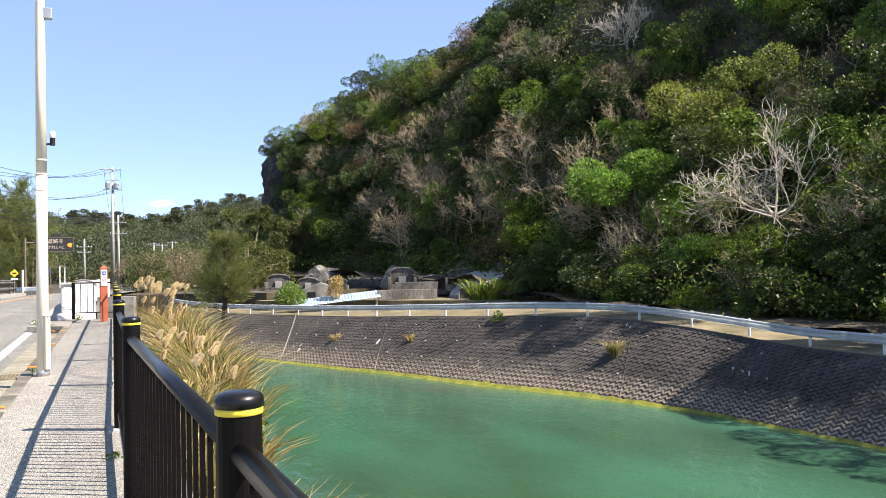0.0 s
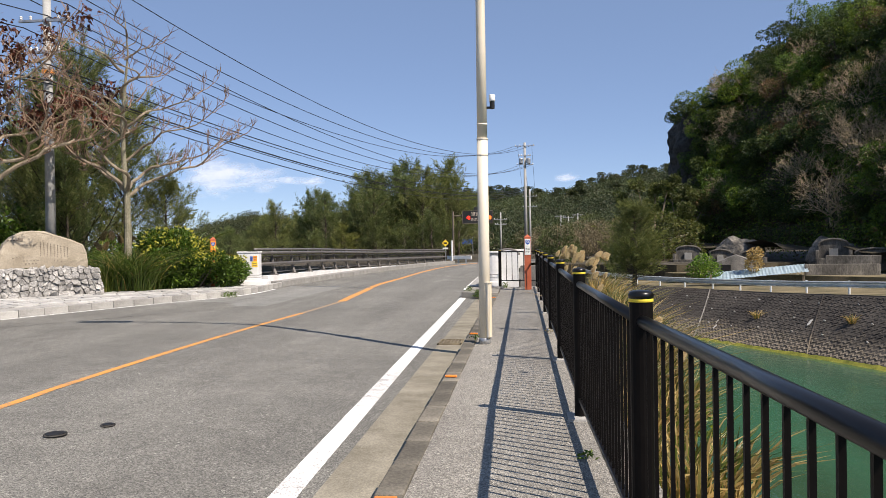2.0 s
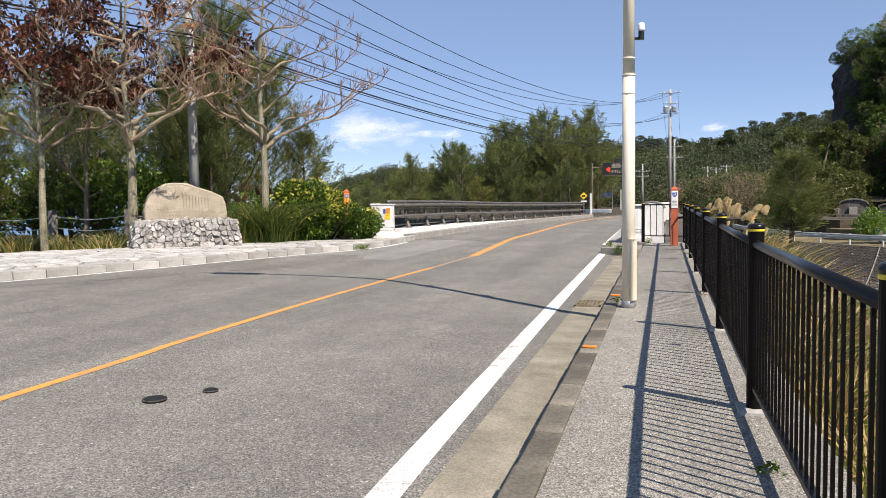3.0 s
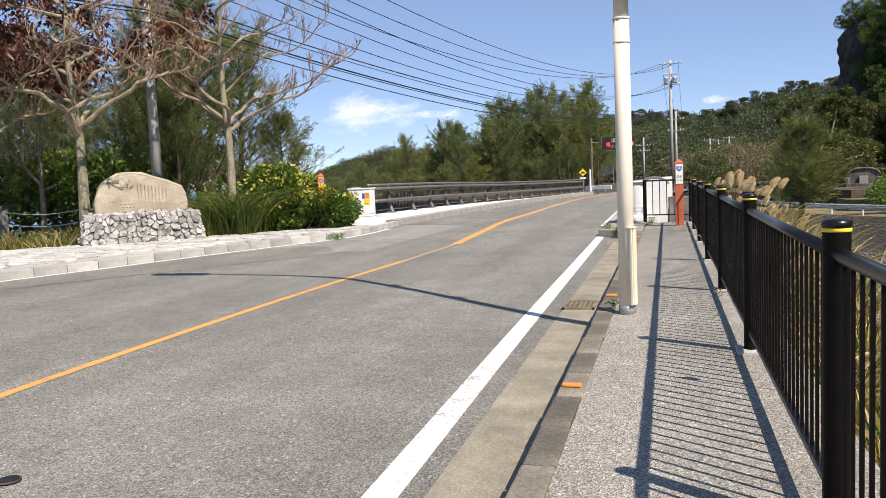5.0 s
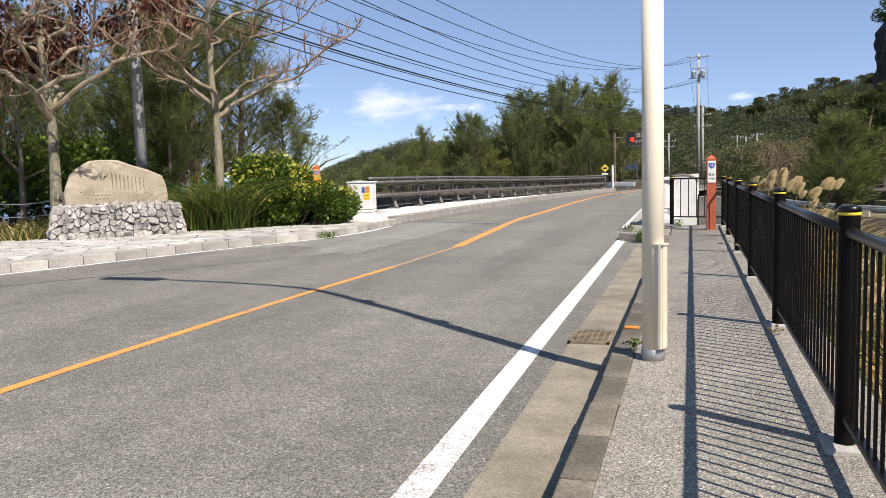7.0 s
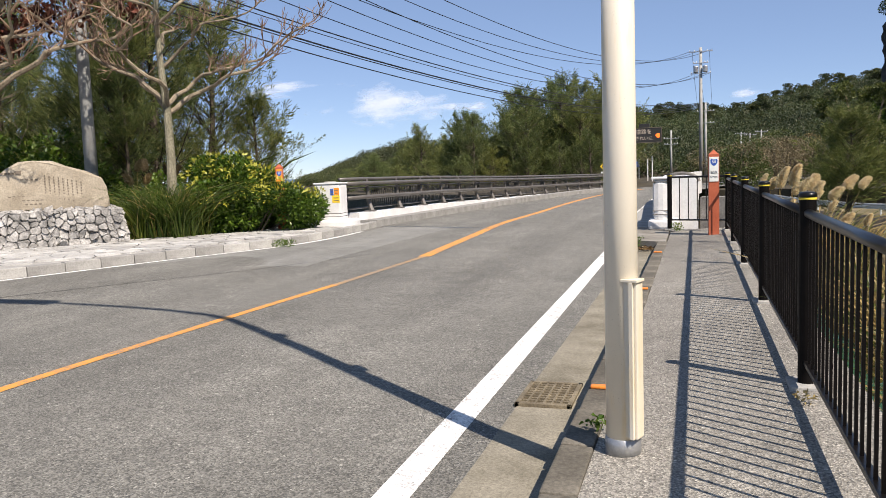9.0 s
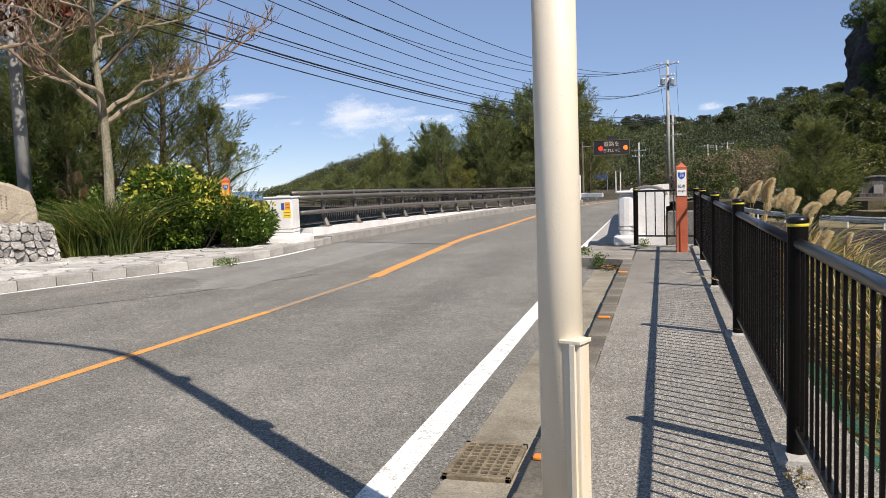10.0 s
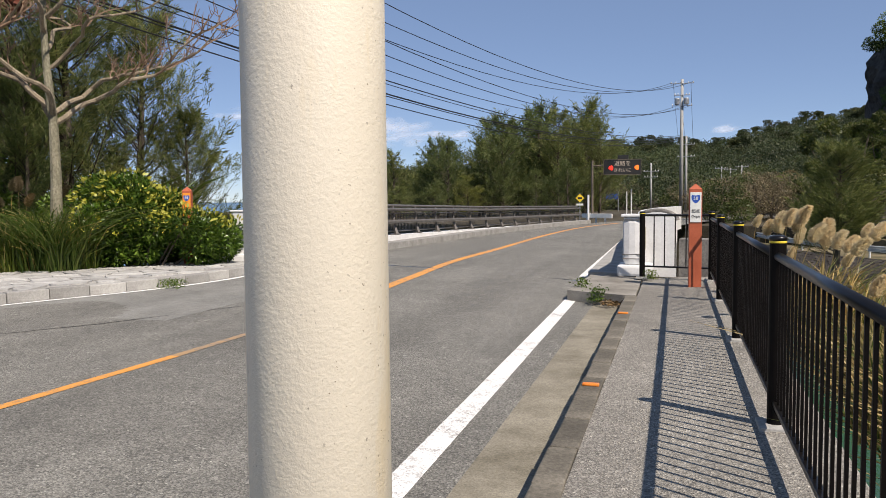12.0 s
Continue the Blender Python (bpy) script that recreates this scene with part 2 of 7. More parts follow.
M = {
    "asphalt": asphalt_mat(),
    "footway": asphalt_mat("footway_asphalt", (0.178, 0.166, 0.143), (0.272, 0.256, 0.222), 115, 0.42),
    "apron": asphalt_mat("pale_asphalt", (0.185, 0.182, 0.165), (0.25, 0.246, 0.225), 150, 0.2),
    "kerb_dark": surface("kerb_stained", (0.075, 0.068, 0.054), (0.26, 0.235, 0.19), 1.3, 0.9, 45, 0.4, 0.4, 0.006, vary=0.4),
    "gutter": surface("gutter_concrete", (0.17, 0.152, 0.112), (0.325, 0.296, 0.232), 2.3, 0.88, 75, 0.42, 0.4, 0.005),
    "kerb": surface("kerb_concrete", (0.17, 0.155, 0.13), (0.34, 0.32, 0.28), 2.2, 0.9, 60, 0.35, 0.4, 0.006, vary=0.25),
    "kerb_pale": surface("kerb_pale_concrete", (0.3, 0.29, 0.27), (0.5, 0.49, 0.46), 2.6, 0.9, 55, 0.3, 0.4, 0.006, vary=0.3),
    "flag": surface("flagstone", (0.36, 0.35, 0.33), (0.62, 0.61, 0.58), 3.0, 0.9, 40, 0.35, 0.5, 0.008, vary=0.22),
    "mortar": surface("mortar", (0.3, 0.29, 0.27), (0.42, 0.41, 0.38), 4, 0.95, 60, 0.3, 0.4),
    "white_line": paint_mat("white_road_paint", (0.76, 0.75, 0.72), (0.5, 0.49, 0.47), (0.2, 0.19, 0.17), 0.508),
    "orange_line": paint_mat("orange_road_paint", (0.66, 0.29, 0.06), (0.42, 0.22, 0.09), (0.19, 0.18, 0.165), 0.5),
    "orange_worn": paint_mat("worn_orange_paint", (0.4, 0.25, 0.12), (0.3, 0.21, 0.13), (0.19, 0.18, 0.165), 0.54),
    "black": surface("black_enamel", (0.004, 0.0034, 0.003), (0.008, 0.0066, 0.006), 8, 0.3, 90, 0.15, 0.05, 0.001, spec=0.4),
    "black_matt": surface("black_bar_paint", (0.0035, 0.0028, 0.0025), (0.007, 0.0056, 0.005), 8, 0.5, 90, 0.15, 0.05, 0.001, spec=0.1),
    "yellow_band": surface("yellow_reflective_band", (0.75, 0.55, 0.04), (0.85, 0.66, 0.08), 8, 0.35, 60, 0.1, 0.05),
    "cream": pole_paint(),
    "orange_plastic": surface("orange_plastic", (0.7, 0.19, 0.03), (0.85, 0.28, 0.05), 10, 0.4, 70, 0.15, 0.1),
    "terracotta": surface("terracotta_post", (0.36, 0.085, 0.04), (0.46, 0.12, 0.06), 4, 0.6, 60, 0.15, 0.2),
    "white": surface("white_paint", (0.62, 0.62, 0.61), (0.78, 0.78, 0.77), 2.5, 0.5, 30, 0.1, 0.1),
    "concrete": surface("concrete", (0.27, 0.26, 0.24), (0.42, 0.41, 0.38), 1.2, 0.9, 40, 0.25, 0.35),
    "old_concrete": surface("weathered_concrete", (0.08, 0.075, 0.07), (0.34, 0.32, 0.29), 1.0, 0.95, 25, 0.4, 0.5, 0.01),
    "pole_concrete": surface("pole_concrete", (0.3, 0.3, 0.29), (0.44, 0.44, 0.42), 1.5, 0.85, 40, 0.2, 0.2),
    "steel": surface("galvanised_steel", (0.32, 0.33, 0.34), (0.5, 0.51, 0.52), 5, 0.45, 60, 0.15, 0.05, metal=0.7),
    "bronze": surface("bridge_rail_paint", (0.095, 0.086, 0.078), (0.16, 0.148, 0.135), 3, 0.45, 40, 0.15, 0.05, metal=0.2, spec=0.5),
    "guard_white": surface("guard_rail_paint", (0.5, 0.54, 0.57), (0.72, 0.75, 0.77), 2, 0.5, 30, 0.15, 0.1),
    "bank_block": bank_mat(),
    "bank": surface("bank_concrete", (0.034, 0.03, 0.027), (0.085, 0.075, 0.065), 0.5, 0.95, 14, 0.45, 0.5, 0.01),
    "algae": surface("algae", (0.1, 0.115, 0.015), (0.3, 0.29, 0.045), 3, 0.9, 20, 0.4, 0.4, 0.01),
    "soil": surface("soil", (0.035, 0.028, 0.018), (0.1, 0.085, 0.055), 0.8, 0.95, 12, 0.4, 0.6, 0.02),
    "earth_track": surface("sandy_track", (0.07, 0.066, 0.034), (0.25, 0.2, 0.12), 0.6, 0.95, 20, 0.3, 0.4, 0.01),
    "sand": surface("sand", (0.5, 0.4, 0.25), (0.66, 0.55, 0.37), 0.5, 0.95, 30, 0.15, 0.3, 0.01),
    "rock": surface("cliff_rock", (0.02, 0.019, 0.018), (0.085, 0.08, 0.072), 0.4, 0.95, 3, 0.5, 0.8, 0.15),
    "monument": surface("sandstone_slab", (0.24, 0.2, 0.145), (0.44, 0.385, 0.3), 2.0, 0.85, 30, 0.3, 0.5, 0.008),
    "rubble": surface("limestone_rubble", (0.17, 0.165, 0.155), (0.6, 0.58, 0.55), 4.5, 0.9, 26, 0.5, 0.8, 0.02, vary=0.25),
    "bark": surface("pale_bark", (0.15, 0.12, 0.083), (0.38, 0.31, 0.22), 2.5, 0.9, 30, 0.45, 0.6, 0.01, stretch=(1, 1, 0.4)),
    "bark_mossy": surface("lichened_bark", (0.13, 0.12, 0.075), (0.36, 0.33, 0.24), 3.5, 0.92, 26, 0.5, 0.7, 0.012, stretch=(1, 1, 0.6)),
    "twig_red": surface("reddish_twig", (0.17, 0.105, 0.07), (0.33, 0.225, 0.15), 4, 0.9, 30, 0.3, 0.3),
    "bark_dark": surface("dark_bark", (0.05, 0.04, 0.03), (0.13, 0.105, 0.08), 3, 0.95, 30, 0.4, 0.6, 0.01, stretch=(1, 1, 0.4)),
    "deadwood": surface("dead_wood", (0.42, 0.36, 0.28), (0.68, 0.6, 0.48), 3, 0.9, 30, 0.3, 0.3),
    "twig": surface("twig_brown", (0.26, 0.2, 0.125), (0.5, 0.4, 0.26), 3, 0.9, 30, 0.3, 0.3),
    "green": leaf_mat("leaf_green", [(0, (0.055, 0.115, 0.016)), (0.5, (0.105, 0.185, 0.026)), (1, (0.185, 0.26, 0.042))], 0.42),
    "deep": leaf_mat("leaf_deep_green", [(0, (0.024, 0.05, 0.012)), (0.6, (0.05, 0.086, 0.019)), (1, (0.11, 0.145, 0.034))], 0.38, 0.65),
    "bright": leaf_mat("leaf_bright_green", [(0, (0.06, 0.14, 0.018)), (0.5, (0.13, 0.26, 0.035)), (1, (0.25, 0.38, 0.06))], 0.42, 0.65),
    "lime": leaf_mat("leaf_lime", [(0, (0.09, 0.125, 0.022)), (0.5, (0.22, 0.265, 0.05)), (1, (0.39, 0.41, 0.09))], 0.42, 0.65),
    "needle": leaf_mat("needle_green", [(0, (0.1, 0.145, 0.052)), (0.6, (0.2, 0.245, 0.092)), (1, (0.36, 0.38, 0.165))], 0.5),
    "olive": leaf_mat("leaf_olive", [(0, (0.055, 0.08, 0.022)), (0.6, (0.1, 0.13, 0.04)), (1, (0.18, 0.19, 0.07))], 0.4, 0.5, 0.6),
    "dry_brush": leaf_mat("dry_brush", [(0, (0.15, 0.115, 0.07)), (0.6, (0.24, 0.19, 0.12)), (1, (0.34, 0.28, 0.18))], 0.35),
    # distant leaves: green lightened in the colour itself to suggest haze
    "far_wood": leaf_mat("hazed_woodland_leaf", [(0, (0.044, 0.068, 0.032)), (0.55, (0.074, 0.1, 0.044)), (0.85, (0.11, 0.124, 0.056)), (1, (0.15, 0.14, 0.075))], 0.35, coords_scale=0.05),
    "brownleaf": leaf_mat("leaf_brown", [(0, (0.1, 0.06, 0.03)), (0.6, (0.19, 0.12, 0.06)), (1, (0.28, 0.2, 0.1))], 0.3),
    "redleaf": leaf_mat("leaf_dark_red", [(0, (0.04, 0.018, 0.014)), (0.6, (0.09, 0.034, 0.024)), (1, (0.17, 0.05, 0.035))], 0.35),
    "hedge_leaf": leaf_mat("hedge_leaf", [(0, (0.03, 0.07, 0.012)), (0.5, (0.06, 0.125, 0.02)), (1, (0.12, 0.2, 0.04))], 0.35, 0.4, 1.4),
    "yellow_leaf": leaf_mat("leaf_yellow", [(0, (0.45, 0.42, 0.05)), (0.6, (0.62, 0.56, 0.09)), (1, (0.72, 0.68, 0.2))], 0.3),
    "tall_grass": leaf_mat("tall_grass_blade", [(0, (0.045, 0.085, 0.016)), (0.6, (0.09, 0.145, 0.03)), (0.94, (0.16, 0.2, 0.055)), (1, (0.4, 0.34, 0.17))], 0.4, 0.5, 1.5),
    "grass": leaf_mat("grass_blade", [(0, (0.07, 0.11, 0.02)), (0.5, (0.14, 0.17, 0.04)), (0.8, (0.3, 0.25, 0.1)), (1, (0.45, 0.36, 0.17))], 0.35),
    "straw": leaf_mat("dry_straw", [(0, (0.32, 0.23, 0.1)), (0.6, (0.48, 0.36, 0.17)), (1, (0.62, 0.5, 0.27))], 0.35),
    "plume": leaf_mat("pampas_plume", [(0, (0.78, 0.64, 0.4)), (0.6, (0.88, 0.76, 0.52)), (1, (0.95, 0.87, 0.66))], 0.5, 0.9, 2.5, 0.15),
    "canal": water_mat("canal_water", (0.034, 0.108, 0.063), (0.026, 0.06, 0.033), 3.5, 0.06),
    "sea": water_mat("sea_water", (0.02, 0.1, 0.17), (0.012, 0.06, 0.13), 0.8, 0.2),
    "cable": surface("black_cable", (0.01, 0.01, 0.011), (0.02, 0.02, 0.02), 8, 0.5, 50, 0.1, 0.0),
}


# ---- mesh helpers ----
def link_mesh(name, bm, mat, parent=None, label="", smooth=False):
    me = bpy.data.meshes.new(name)
    bm.to_mesh(me)
    bm.free()
    me.materials.append(M[mat] if isinstance(mat, str) else mat)
    if smooth:
        me.shade_smooth()
    ob = new(name, me)
    if parent:
        ob.parent = parent
    if label:
        tagged(ob, label)
    return ob


def part(name, bm, mat, parent, label="", smooth=False):
    return link_mesh(name, bm, mat, parent, label, smooth)


def raw(name, verts, faces, mat, parent=None, smooth=False):
    me = bpy.data.meshes.new(name)
    me.from_pydata(verts, [], faces)
    me.materials.append(M[mat] if isinstance(mat, str) else mat)
    if smooth:
        me.shade_smooth()
    ob = new(name, me)
    if parent:
        ob.parent = parent
    return ob


def thing(name, at, label, category, group="", turn=0.0):
    ob = new(name)
    ob.empty_display_size = 0.1
    ob.matrix_world = pose(*at, 0, 0, turn)
    return tagged(ob, label, category, group)


def box(bm, c, s, bevel=0.0, turn=0.0, taper=1.0):
    """A box of size s round c, its top shrunk by taper."""
    m = Matrix.LocRotScale(c, Euler((0, 0, radians(turn))), s)
    r = bmesh.ops.create_cube(bm, size=1, matrix=m)
    if taper != 1.0:
        for v in r["verts"]:
            if v.co.z > c[2]:
                v.co.x, v.co.y = c[0] + (v.co.x - c[0]) * taper, c[1] + (v.co.y - c[1]) * taper
    if bevel:
        es = list({e for v in r["verts"] for e in v.link_edges})
        bmesh.ops.bevel(bm, geom=es, offset=bevel, segments=2, affect="EDGES", profile=0.6)
    return bm


def tube(bm, pts, radii, sides=8, cap=True):
    """A round bar through pts."""
    pts = [Vector(p) for p in pts]
    if isinstance(radii, (int, float)):
        radii = [radii] * len(pts)
    rings, up = [], None
    for i, p in enumerate(pts):
        d = (pts[min(i + 1, len(pts) - 1)] - pts[max(i - 1, 0)]).normalized()
        if up is None:
            up = d.orthogonal().normalized()
        up = (up - d * up.dot(d)).normalized()
        side = d.cross(up)
        rings.append([bm.verts.new(p + (up * math.cos(a) + side * math.sin(a)) * radii[i]) for a in [2 * math.pi * k / sides for k in range(sides)]])
    for a, b in zip(rings, rings[1:]):
        for k in range(sides):
            bm.faces.new((a[k], a[(k + 1) % sides], b[(k + 1) % sides], b[k]))
    if cap:
        bm.faces.new(rings[0][::-1])
        bm.faces.new(rings[-1])
    return bm


def prism(bm, outline, z0, z1):
    """A flat outline drawn up from z0 to z1 (numbers, or functions of x and y)."""
    f0 = z0 if callable(z0) else (lambda x, y: z0)
    f1 = z1 if callable(z1) else (lambda x, y: z1)
    lo = [bm.verts.new((x, y, f0(x, y))) for x, y in outline]
    hi = [bm.verts.new((x, y, f1(x, y))) for x, y in outline]
    n = len(outline)
    bm.faces.new(hi)
    bm.faces.new(lo[::-1])
    for i in range(n):
        bm.faces.new((lo[i], lo[(i + 1) % n], hi[(i + 1) % n], hi[i]))
    bmesh.ops.recalc_face_normals(bm, faces=bm.faces[:])
    return bm


def strip(bm, left, right, zf):
    """A ribbon between two lines of points."""
    a = [bm.verts.new((x, y, zf(x, y))) for x, y in left]
    b = [bm.verts.new((x, y, zf(x, y))) for x, y in right]
    for i in range(len(a) - 1):
        bm.faces.new((a[i], b[i], b[i + 1], a[i + 1]))
    bmesh.ops.recalc_face_normals(bm, faces=bm.faces[:])
    return bm


def along(line, step, start=0.0):
    """Points every step along a line of points, with the heading at each."""
    out, left = [], start
    for a, b in zip(line, line[1:]):
        a, b = Vector(a), Vector(b)
        n = (b - a).length
        while left <= n:
            out.append((a.lerp(b, left / n), (b - a).normalized()))
            left += step
        left -= n
    return out


def curve(line, n=8):
    """A smooth line through points (Catmull-Rom)."""
    p = [Vector(q) for q in line]
    p = [2 * p[0] - p[1]] + p + [2 * p[-1] - p[-2]]
    out = []
    for i in range(1, len(p) - 2):
        for k in range(n):
            t = k / n
            out.append(0.5 * (2 * p[i] + (p[i + 1] - p[i - 1]) * t + (2 * p[i - 1] - 5 * p[i] + 4 * p[i + 1] - p[i + 2]) * t * t
                              + (3 * p[i] - p[i - 1] - 3 * p[i + 1] + p[i + 2]) * t ** 3))
    return out + [p[-2]]


def interp(x, xs, ys):
    return float(np.interp(x, xs, ys))


def clip(poly, p, n):
    """The part of a convex outline on the near side of a line."""
    out = []
    for a, b in zip(poly, poly[1:] + poly[:1]):
        da, db = (a - p).dot(n), (b - p).dot(n)
        if da <= 0:
            out.append(a)
        if da * db < 0:
            out.append(a.lerp(b, da / (da - db)))
    return out


def cells(points, x0, y0, x1, y1, near=18):
    """Irregular stones: the Voronoi cell of each point, within a rectangle."""
    pts = [Vector(p) for p in points]
    arr = np.array(points)
    out = []
    for i, p in enumerate(pts):
        poly = [Vector((x0, y0)), Vector((x1, y0)), Vector((x1, y1)), Vector((x0, y1))]
        for j in np.argsort(((arr - arr[i]) ** 2).sum(1))[1:near]:
            q = pts[int(j)]
            poly = clip(poly, (p + q) / 2, q - p)
        if len(poly) >= 3:
            out.append(poly)
    return out


def leaves(name, centres, dirs, length, width, mat, parent=None, droop=0.0, seed=1, fold=0.25):
    """Many leaves in one mesh: each is a folded diamond at its centre, along its direction."""
    rng = np.random.default_rng(seed)
    c, d = np.asarray(centres, float), np.asarray(dirs, float)
    n = len(c)
    d = d / np.maximum(np.linalg.norm(d, axis=1, keepdims=True), 1e-6)
    side = np.cross(d, rng.normal(size=(n, 3)))
    side /= np.maximum(np.linalg.norm(side, axis=1, keepdims=True), 1e-6)
    nor = np.cross(d, side)
    ln = (length * rng.uniform(0.65, 1.3, (n, 1)))
    wd = (width * rng.uniform(0.7, 1.25, (n, 1)))
    tip = c + d * ln
    tip[:, 2] -= droop * ln[:, 0]
    mid = c + d * ln * 0.45 + nor * wd * fold
    v = np.stack([c, mid + side * wd * 0.5, tip, mid - side * wd * 0.5], 1).reshape(-1, 3)
    me = bpy.data.meshes.new(name)
    idx = np.arange(n)[:, None] * 4
    f = np.concatenate([idx + [0, 1, 2], idx + [0, 2, 3]], 1).reshape(-1, 3)
    me.vertices.add(len(v))
    me.vertices.foreach_set("co", v.ravel())
    me.loops.add(f.size)
    me.loops.foreach_set("vertex_index", f.ravel().astype(np.int32))
    me.polygons.add(len(f))
    me.polygons.foreach_set("loop_start", np.arange(0, f.size, 3, dtype=np.int32))
    me.update(calc_edges=True)
    me.validate()
    me.materials.append(M[mat])
    ob = new(name, me)
    if parent:
        ob.parent = parent
    return ob


# ---- the lie of the land ----
def road_z(x, y):
    """The carriageway leans up towards its far side; on the bridge it levels out."""
    lean = interp(y, [8, 14, 22, 30, 58], [0.0, 0.003, 0.010, 0.0115, 0.003])
    crown = interp(y, [24, 30], [0.085, 0.055]) * min(max(-1.8 - x, 0) / 2.4, 1)
    return interp(y, [24, 30], [-0.21, -0.19]) + crown + lean * min(max(-1.8 - x, 0), 7.2)


WATER_Z = -3.58
LEFT_KERB = [(p.x, p.y) for p in curve([(-28, -9), (-15.9, 9.5), (-12.55, 15.4), (-11.4, 17.9), (-10.7, 19.6), (-10.05, 21.2), (-9.5, 22.5), (-9.0, 23.7), (-8.7, 25.0), (-8.62, 26.3), (-8.7, 28.0), (-8.8, 29.7)], 6)]
BRIDGE_KERB = [(p.x, p.y) for p in curve([(-8.8, 29.7), (-8.65, 33), (-8.3, 40), (-7.75, 47), (-6.5, 56), (-4.8, 64)], 6)]
BRIDGE_RAIL = [(p.x, p.y) for p in curve([(-9.5, 29.6), (-9.3, 33), (-9.05, 40), (-8.5, 47), (-7.25, 56), (-6.2, 61)], 6)]
RIGHT_EDGE = [(-1.72, 26.4), (-1.75, 30), (-2.1, 37), (-2.25, 43), (-1.9, 50), (-0.9, 57), (0.6, 64), (2.6, 72)]
BANK_TOP = [tuple(p) for p in curve([(21.6, 6, -1.55), (20.95, 12, -1.52), (20.5, 16.5, -1.48), (20.35, 20.3, -1.46), (20.3, 23.3, -1.3), (19.85, 26, -1.1), (19.15, 29, -0.97), (17.9, 31.6, -0.95),
    (16.4, 34, -1.0), (15, 36.6, -1.1), (13.7, 39.6, -1.2), (12.3, 43, -1.33), (11.1, 46.4, -1.42), (9.9, 49.7, -1.5), (8.7, 52.2, -1.52), (7, 56, -1.55), (4.5, 61, -1.4), (2.6, 65, -1.0)], 4)]
BANK_FOOT = [tuple(p) for p in curve([(18.5, 5.5), (18.05, 12), (17.8, 16), (17.45, 19.4), (16.95, 22.2), (15.95, 25.1), (14.9, 27.5), (13.75, 29.6), (12.65, 32.2), (11.5, 35.2), (9.9, 38.3), (8.6, 41),
    (7.5, 43.3), (6.2, 45.6), (4.5, 49), (2.6, 53), (0.5, 57.5), (-1.5, 61)], 4)]
HILL_FOOT = [(27.5, -6), (27.5, 8), (27.2, 16), (26.8, 22), (26.3, 28), (26, 34), (26.2, 41), (25.6, 50), (23.2, 60), (19.6, 72), (16, 85), (15, 93)]


def hill_point(s, d, rough=True):
    """A point of the hillside: s along its foot (0 to 1), d metres inland."""
    k = s * (len(HILL_FOOT) - 1)
    i = min(int(k), len(HILL_FOOT) - 2)
    a, b = Vector(HILL_FOOT[i]), Vector(HILL_FOOT[i + 1])
    p = a.lerp(b, k - i)
    t = (b - a).normalized()
    q = p + Vector((t.y, -t.x)) * d
    high = interp(p.y, [0, 22, 32, 40, 50, 60, 72, 85, 93], [17, 18, 21.5, 28.5, 34, 31.5, 26, 22.5, 20.5])
    soft, steep = interp(d, [0, 3, 9, 14, 19, 28, 48], [0, 0.14, 0.35, 0.6, 0.9, 1.04, 1.1]), interp(d, [0, 2, 6, 12, 28, 48], [0, 0.2, 0.56, 0.88, 1.1, 1.15])
    k2 = interp(p.y, [36, 52, 70, 84], [0, 0.35, 0.5, 1])
    z = interp(p.y, [20, 40, 60, 93], [-1.1, -0.7, 0.6, 1.0]) + high * (soft * (1 - k2) + steep * k2)
    if rough:
        z += noise.noise(Vector((q.x * 0.16, q.y * 0.16, 0))) * min(2.2, d * 0.3) + noise.noise(Vector((q.x * 0.5, q.y * 0.5, 3))) * min(0.7, d * 0.1)
    return Vector((q.x, q.y, z))


# ---- large structure ----
bm = bmesh.new()
bmesh.ops.create_grid(bm, x_segments=2, y_segments=2, size=4000, matrix=Matrix.Translation((0, 0, -3.75)))
tagged(link_mesh("water_sea", bm, "sea"), "blue open sea reaching to the horizon", "sea", kind="structure")

bm = bmesh.new()
prism(bm, [(1.2, -14), (30, -14), (24, 40), (14, 62), (-34, 64), (-34, 40), (-9, 29.5), (1.6, 29.0)], WATER_Z - 0.05, WATER_Z)
tagged(link_mesh("water_canal", bm, "canal"), "calm turquoise green water of the canal", "water", kind="structure")

bm = bmesh.new()
near_land = [(0.25, -14), (0.25, 27.6), (-1.9, 28.4), (-9.6, 29.2), (-13, 29.6), (-26, 37), (-60, 44), (-90, 44), (-90, -14)]
prism(bm, near_land, -4.2, -0.3)
tagged(link_mesh("ground_near_bank", bm, "soil"), "brown soil of the near bank under the road", "ground", kind="structure")

bm = bmesh.new()
prism(bm, [(-36, 36), (-10.2, 29.5), (-9.6, 37), (-16, 44), (-40, 52)], -3.7, -3.1)
tagged(link_mesh("ground_sand", bm, "sand"), "pale sand beach beside the bridge", "beach", kind="structure")

bm = bmesh.new()
left = LEFT_KERB + BRIDGE_KERB[1:] + [(-2.2, 72), (4, 82), (12, 92)]
rows = []
for lx, ly in left:
    rx = -1.78 if ly < 26.4 else interp(ly, [p[1] for p in RIGHT_EDGE], [p[0] for p in RIGHT_EDGE])
    if ly > 72:
        rx = lx + 6
    n = 10
    rows.append([bm.verts.new((lx + (rx - lx) * k / n, ly, road_z(lx + (rx - lx) * k / n, ly))) for k in range(n + 1)])
for a, b in zip(rows, rows[1:]):
    for k in range(len(a) - 1):
        bm.faces.new((a[k], a[k + 1], b[k + 1], b[k]))
tagged(link_mesh("road", bm, "asphalt"), "grey worn asphalt road running onto the bridge", "road", kind="structure")

